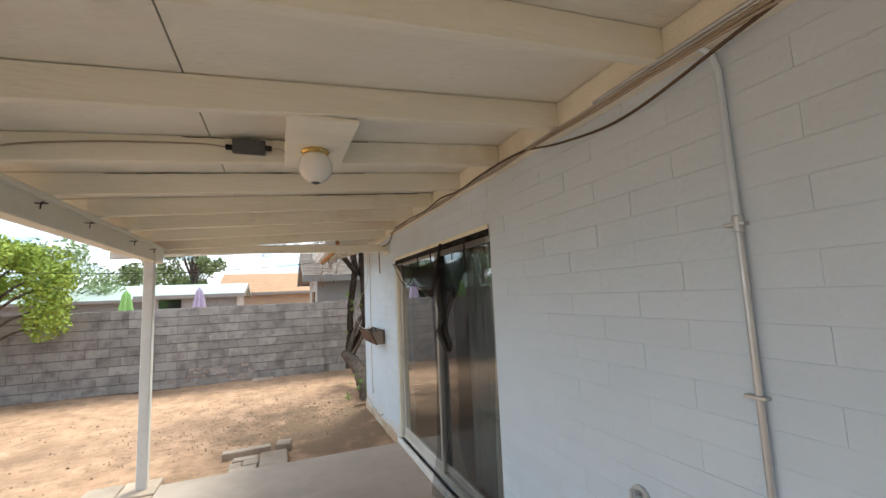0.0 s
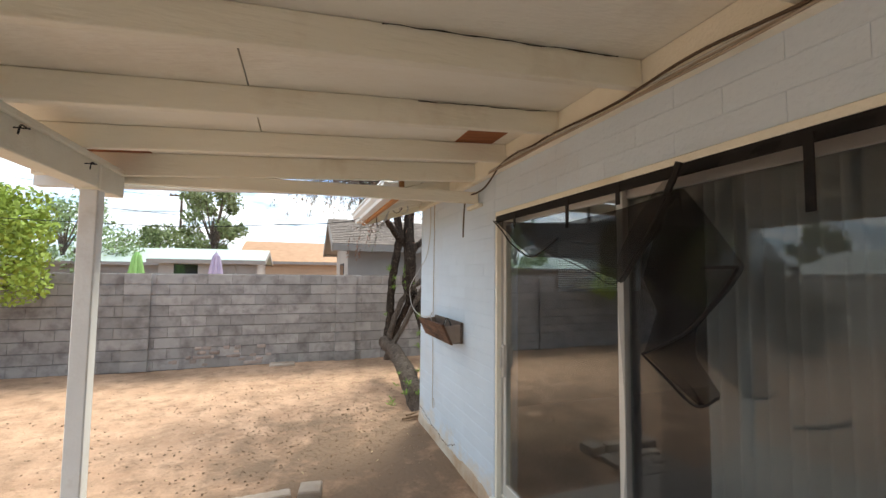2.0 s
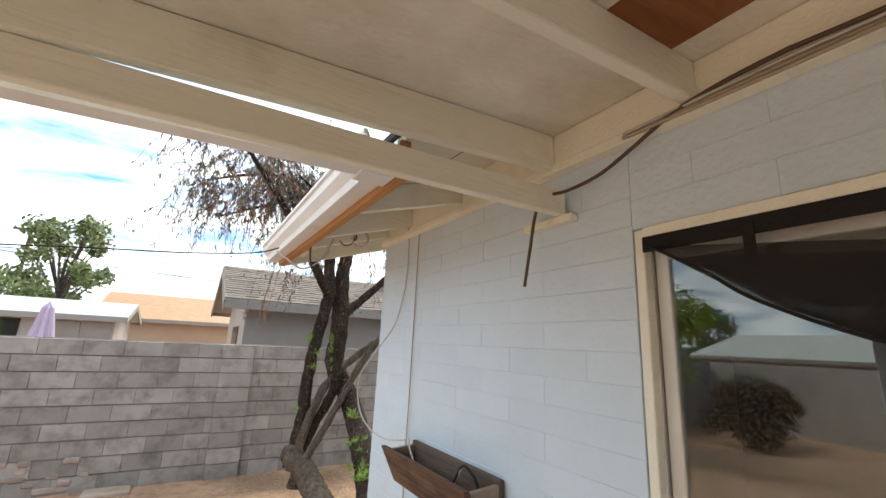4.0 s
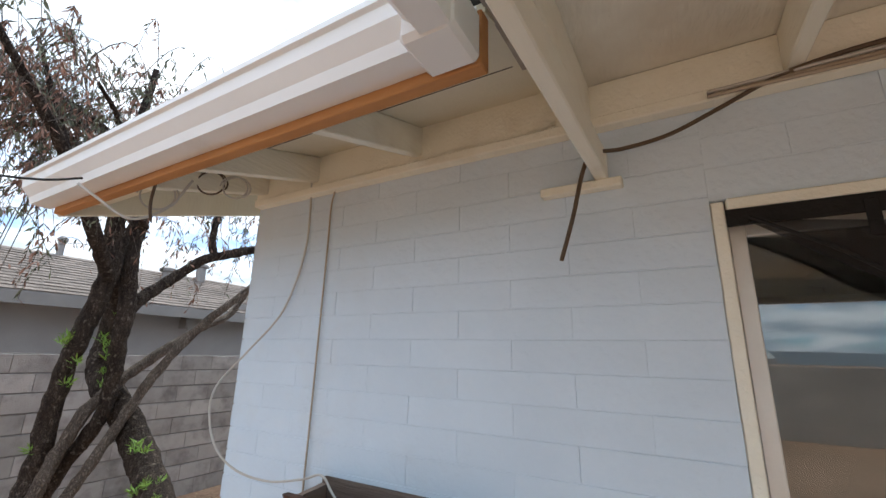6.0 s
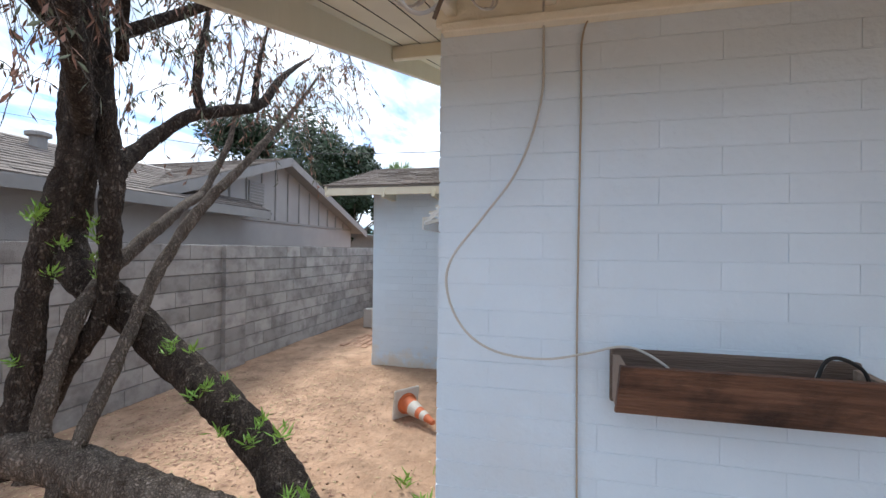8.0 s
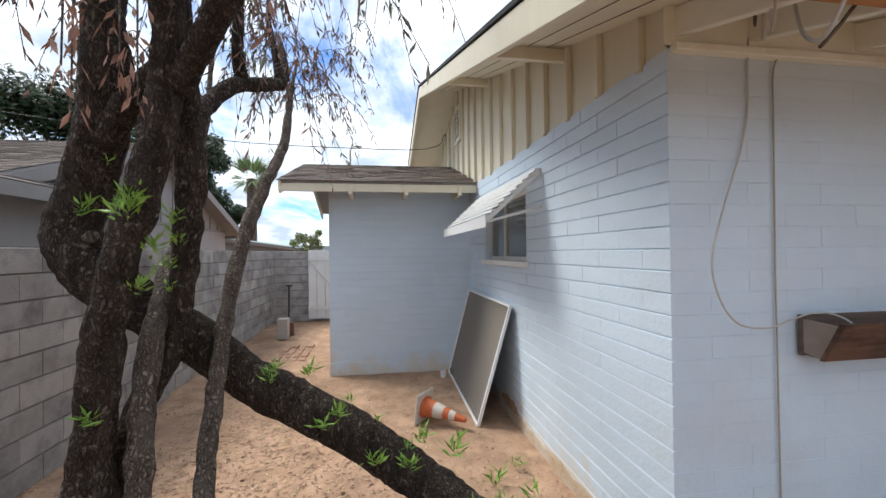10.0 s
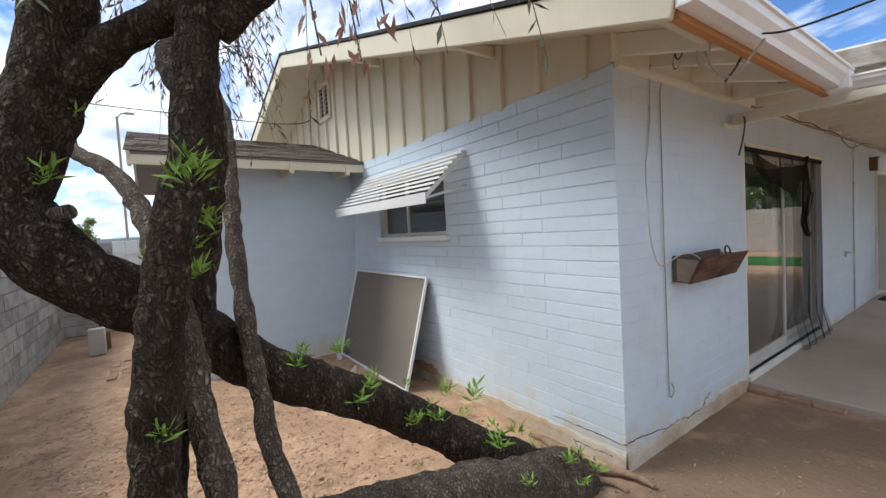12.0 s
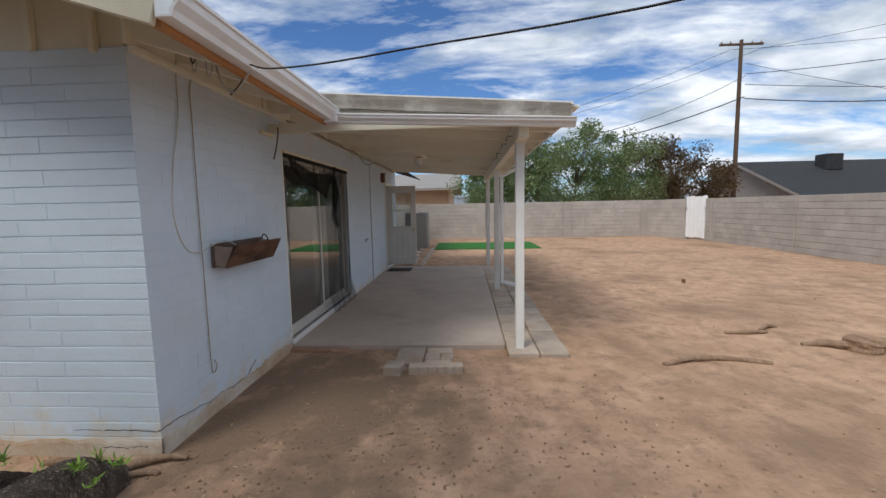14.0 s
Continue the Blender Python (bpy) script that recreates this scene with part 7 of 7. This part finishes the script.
def utility_pole(x, y, h, arm, label, yaw=0.0, r=0.14):
    p = thing("utility_pole", (x, y, 0), label, "utility pole", "utility poles")
    part("mast", Shape().tube([(x, y, 0), (x, y, h)], [r, r * 0.7], 10), M_POLE, p)
    c, sn = math.cos(radians(yaw)), math.sin(radians(yaw))
    for dz in (0.25,):
        part("crossarm", Shape().beam((x - arm * c, y - arm * sn, h - dz), (x + arm * c, y + arm * sn, h - dz), 0.1, 0.12, 0.01), M_POLE, p)
    for k in (-0.9, -0.5, 0.5, 0.9):
        part("insulator", Shape().lathe((x + arm * k * c, y + arm * k * sn, h - 0.19), [(0.05, 0), (0.06, 0.05), (0.03, 0.12), (0, 0.13)], 8), M_GREYTRIM, p)
    return p


utility_pole(-17.0, -17.0, 11.0, 1.25, "tall brown wooden utility pole with a crossarm beyond the yard")
utility_pole(-8.6, 37.0, 7.6, 0.8, "thin wooden utility pole far behind the houses", 0, 0.12)
utility_pole(4.5, 60.0, 6.4, 0.8, "thin wooden utility pole far away", 0, 0.12)
for a, b, sag, r in (((-16.3, -16.8, 10.4), (2.0, -30.0, 8.0), 0.8, 0.012), ((-18.0, -16.8, 10.4), (0.0, -34.0, 8.6), 0.8, 0.012), ((-17.2, -16.8, 8.9), (-2.0, -13.0, 4.4), 0.8, 0.016), ((-17.2, -16.8, 7.7), (3.0, -15.0, 4.0), 1.0, 0.03),
                     ((-17.2, -16.8, 7.6), (-40.0, -10.0, 8.2), 1.2, 0.03), ((-16.4, -16.8, 10.4), (-48.0, -6.0, 11.5), 1.0, 0.012), ((-18.0, -16.8, 10.4), (-46.0, 8.0, 12.5), 1.0, 0.012), ((-17.2, -16.8, 9.0), (-34.0, 4.0, 9.0), 1.2, 0.018), ((-17.2, -16.8, 9.6), (-30.0, -8.0, 4.2), 0.5, 0.012), ((-17.2, -16.8, 8.4), (-60.0, -20.0, 10.5), 1.0, 0.018),
                     ((-30.0, 30.0, 7.0), (30.0, 44.0, 6.4), 1.2, 0.02), ((-8.6, 37.0, 7.2), (-40.0, 20.0, 9.5), 0.8, 0.014), ((-8.6, 37.0, 6.2), (-50, 36, 6.5), 0.8, 0.02)):
    A, B = Vector(a), Vector(b)
    pts = [A.lerp(B, i / 14) - Vector((0, 0, sag * 4 * (i / 14) * (1 - i / 14))) for i in range(15)]
    whole("overhead_wire", Shape().tube(pts, r, 5), M_BLACK, "thin black overhead wire between poles", "wire", "overhead wires")
lamp_post = thing("street_lamp", (40.0, 10.6, 0), "tall thin street lamp far off", "street lamp")
part("mast", Shape().tube([(40, 10.6, 0), (40, 10.6, 11.6)], 0.09, 8), M_GREYTRIM, lamp_post)
part("arm", Shape().tube([(40, 10.6, 11.5), (40, 10.3, 11.9), (40, 9.9, 11.95)], 0.06, 6), M_GREYTRIM, lamp_post)
part("head", Shape().box((39.85, 9.5, 11.85), (40.15, 10.1, 12.0), 0.03), M_GREYTRIM, lamp_post)
cable("gable_wire", [(6.3, 7.0, 3.55), (6.0, 8.0, 3.2), (7.5, 14, 4.0), (12.0, 30.0, 7.5)], 0.006, M_BLACK, "thin wire from the gable to a far pole")
hills = Shape()
rnd = random.Random(2)
for k in range(60):
    a0, a1 = k * 6, (k + 1) * 6
    h0, h1 = (14 + 16 * abs(noise.noise(Vector((a * 0.045 % 16.2, 3.1, 0))))for a in (a0, a1 % 360))
    hills.face((700 * math.cos(radians(a0)), 700 * math.sin(radians(a0)), -2), (700 * math.cos(radians(a1)), 700 * math.sin(radians(a1)), -2),
               (700 * math.cos(radians(a1)), 700 * math.sin(radians(a1)), h1), (700 * math.cos(radians(a0)), 700 * math.sin(radians(a0)), h0))
whole("backdrop", hills, M_HILL, "low hills on the horizon, coloured blue-grey as if by haze", "backdrop", kind="structure")

# ---- painted bricks of the house walls ----
UNIT, JOINT, PROUD, CUT = 0.4064, 0.005, 0.0075, 0.0048
COURSES = 25
B0 = 0.0
places = lay(0, 0, NY - DOOR[1], B0, COURSES, CH, UNIT, JOINT * 0.6)
bricks("brick", wall_west, (WX + 0.0035, NY, 0), -90, places, PROUD - 0.0040, CUT - 0.0026, M_PAINT, 0.0008)
places = lay(0, 0, DOOR[0] + 0.6, B0, COURSES, CH, UNIT, JOINT * 0.6, holes=())
bricks("brick", wall_west, (WX + 0.0035, DOOR[0], 0), -90, places, PROUD - 0.0052, CUT - 0.0032, M_PAINT, 0.0008)
places = lay(0, 0, DOOR[1] - DOOR[0], DOOR[3], 3, CH, UNIT, JOINT * 0.6)
bricks("brick", wall_west, (WX + 0.0035, DOOR[1], 0), -90, places, PROUD - 0.0052, CUT - 0.0032, M_PAINT, 0.0008)
places = lay(0, 0, WGX - WX, B0, COURSES, CH, UNIT, JOINT, holes=((WGX - WIN[1], WGX - WIN[0], WIN[2] - 0.05, WIN[3]),))
bricks("brick", wall_north, (WGX, NY - 0.0035, 0), 180, places, PROUD, CUT, M_PAINT, 0.0012)
places = lay(0, 0, WGY - NY, 0.05, 24, CH, UNIT, JOINT)
bricks("brick", wall_wing, (WGX + 0.0035, WGY, 0), -90, places, PROUD - 0.0040, CUT - 0.0026, M_PAINT, 0.0008)
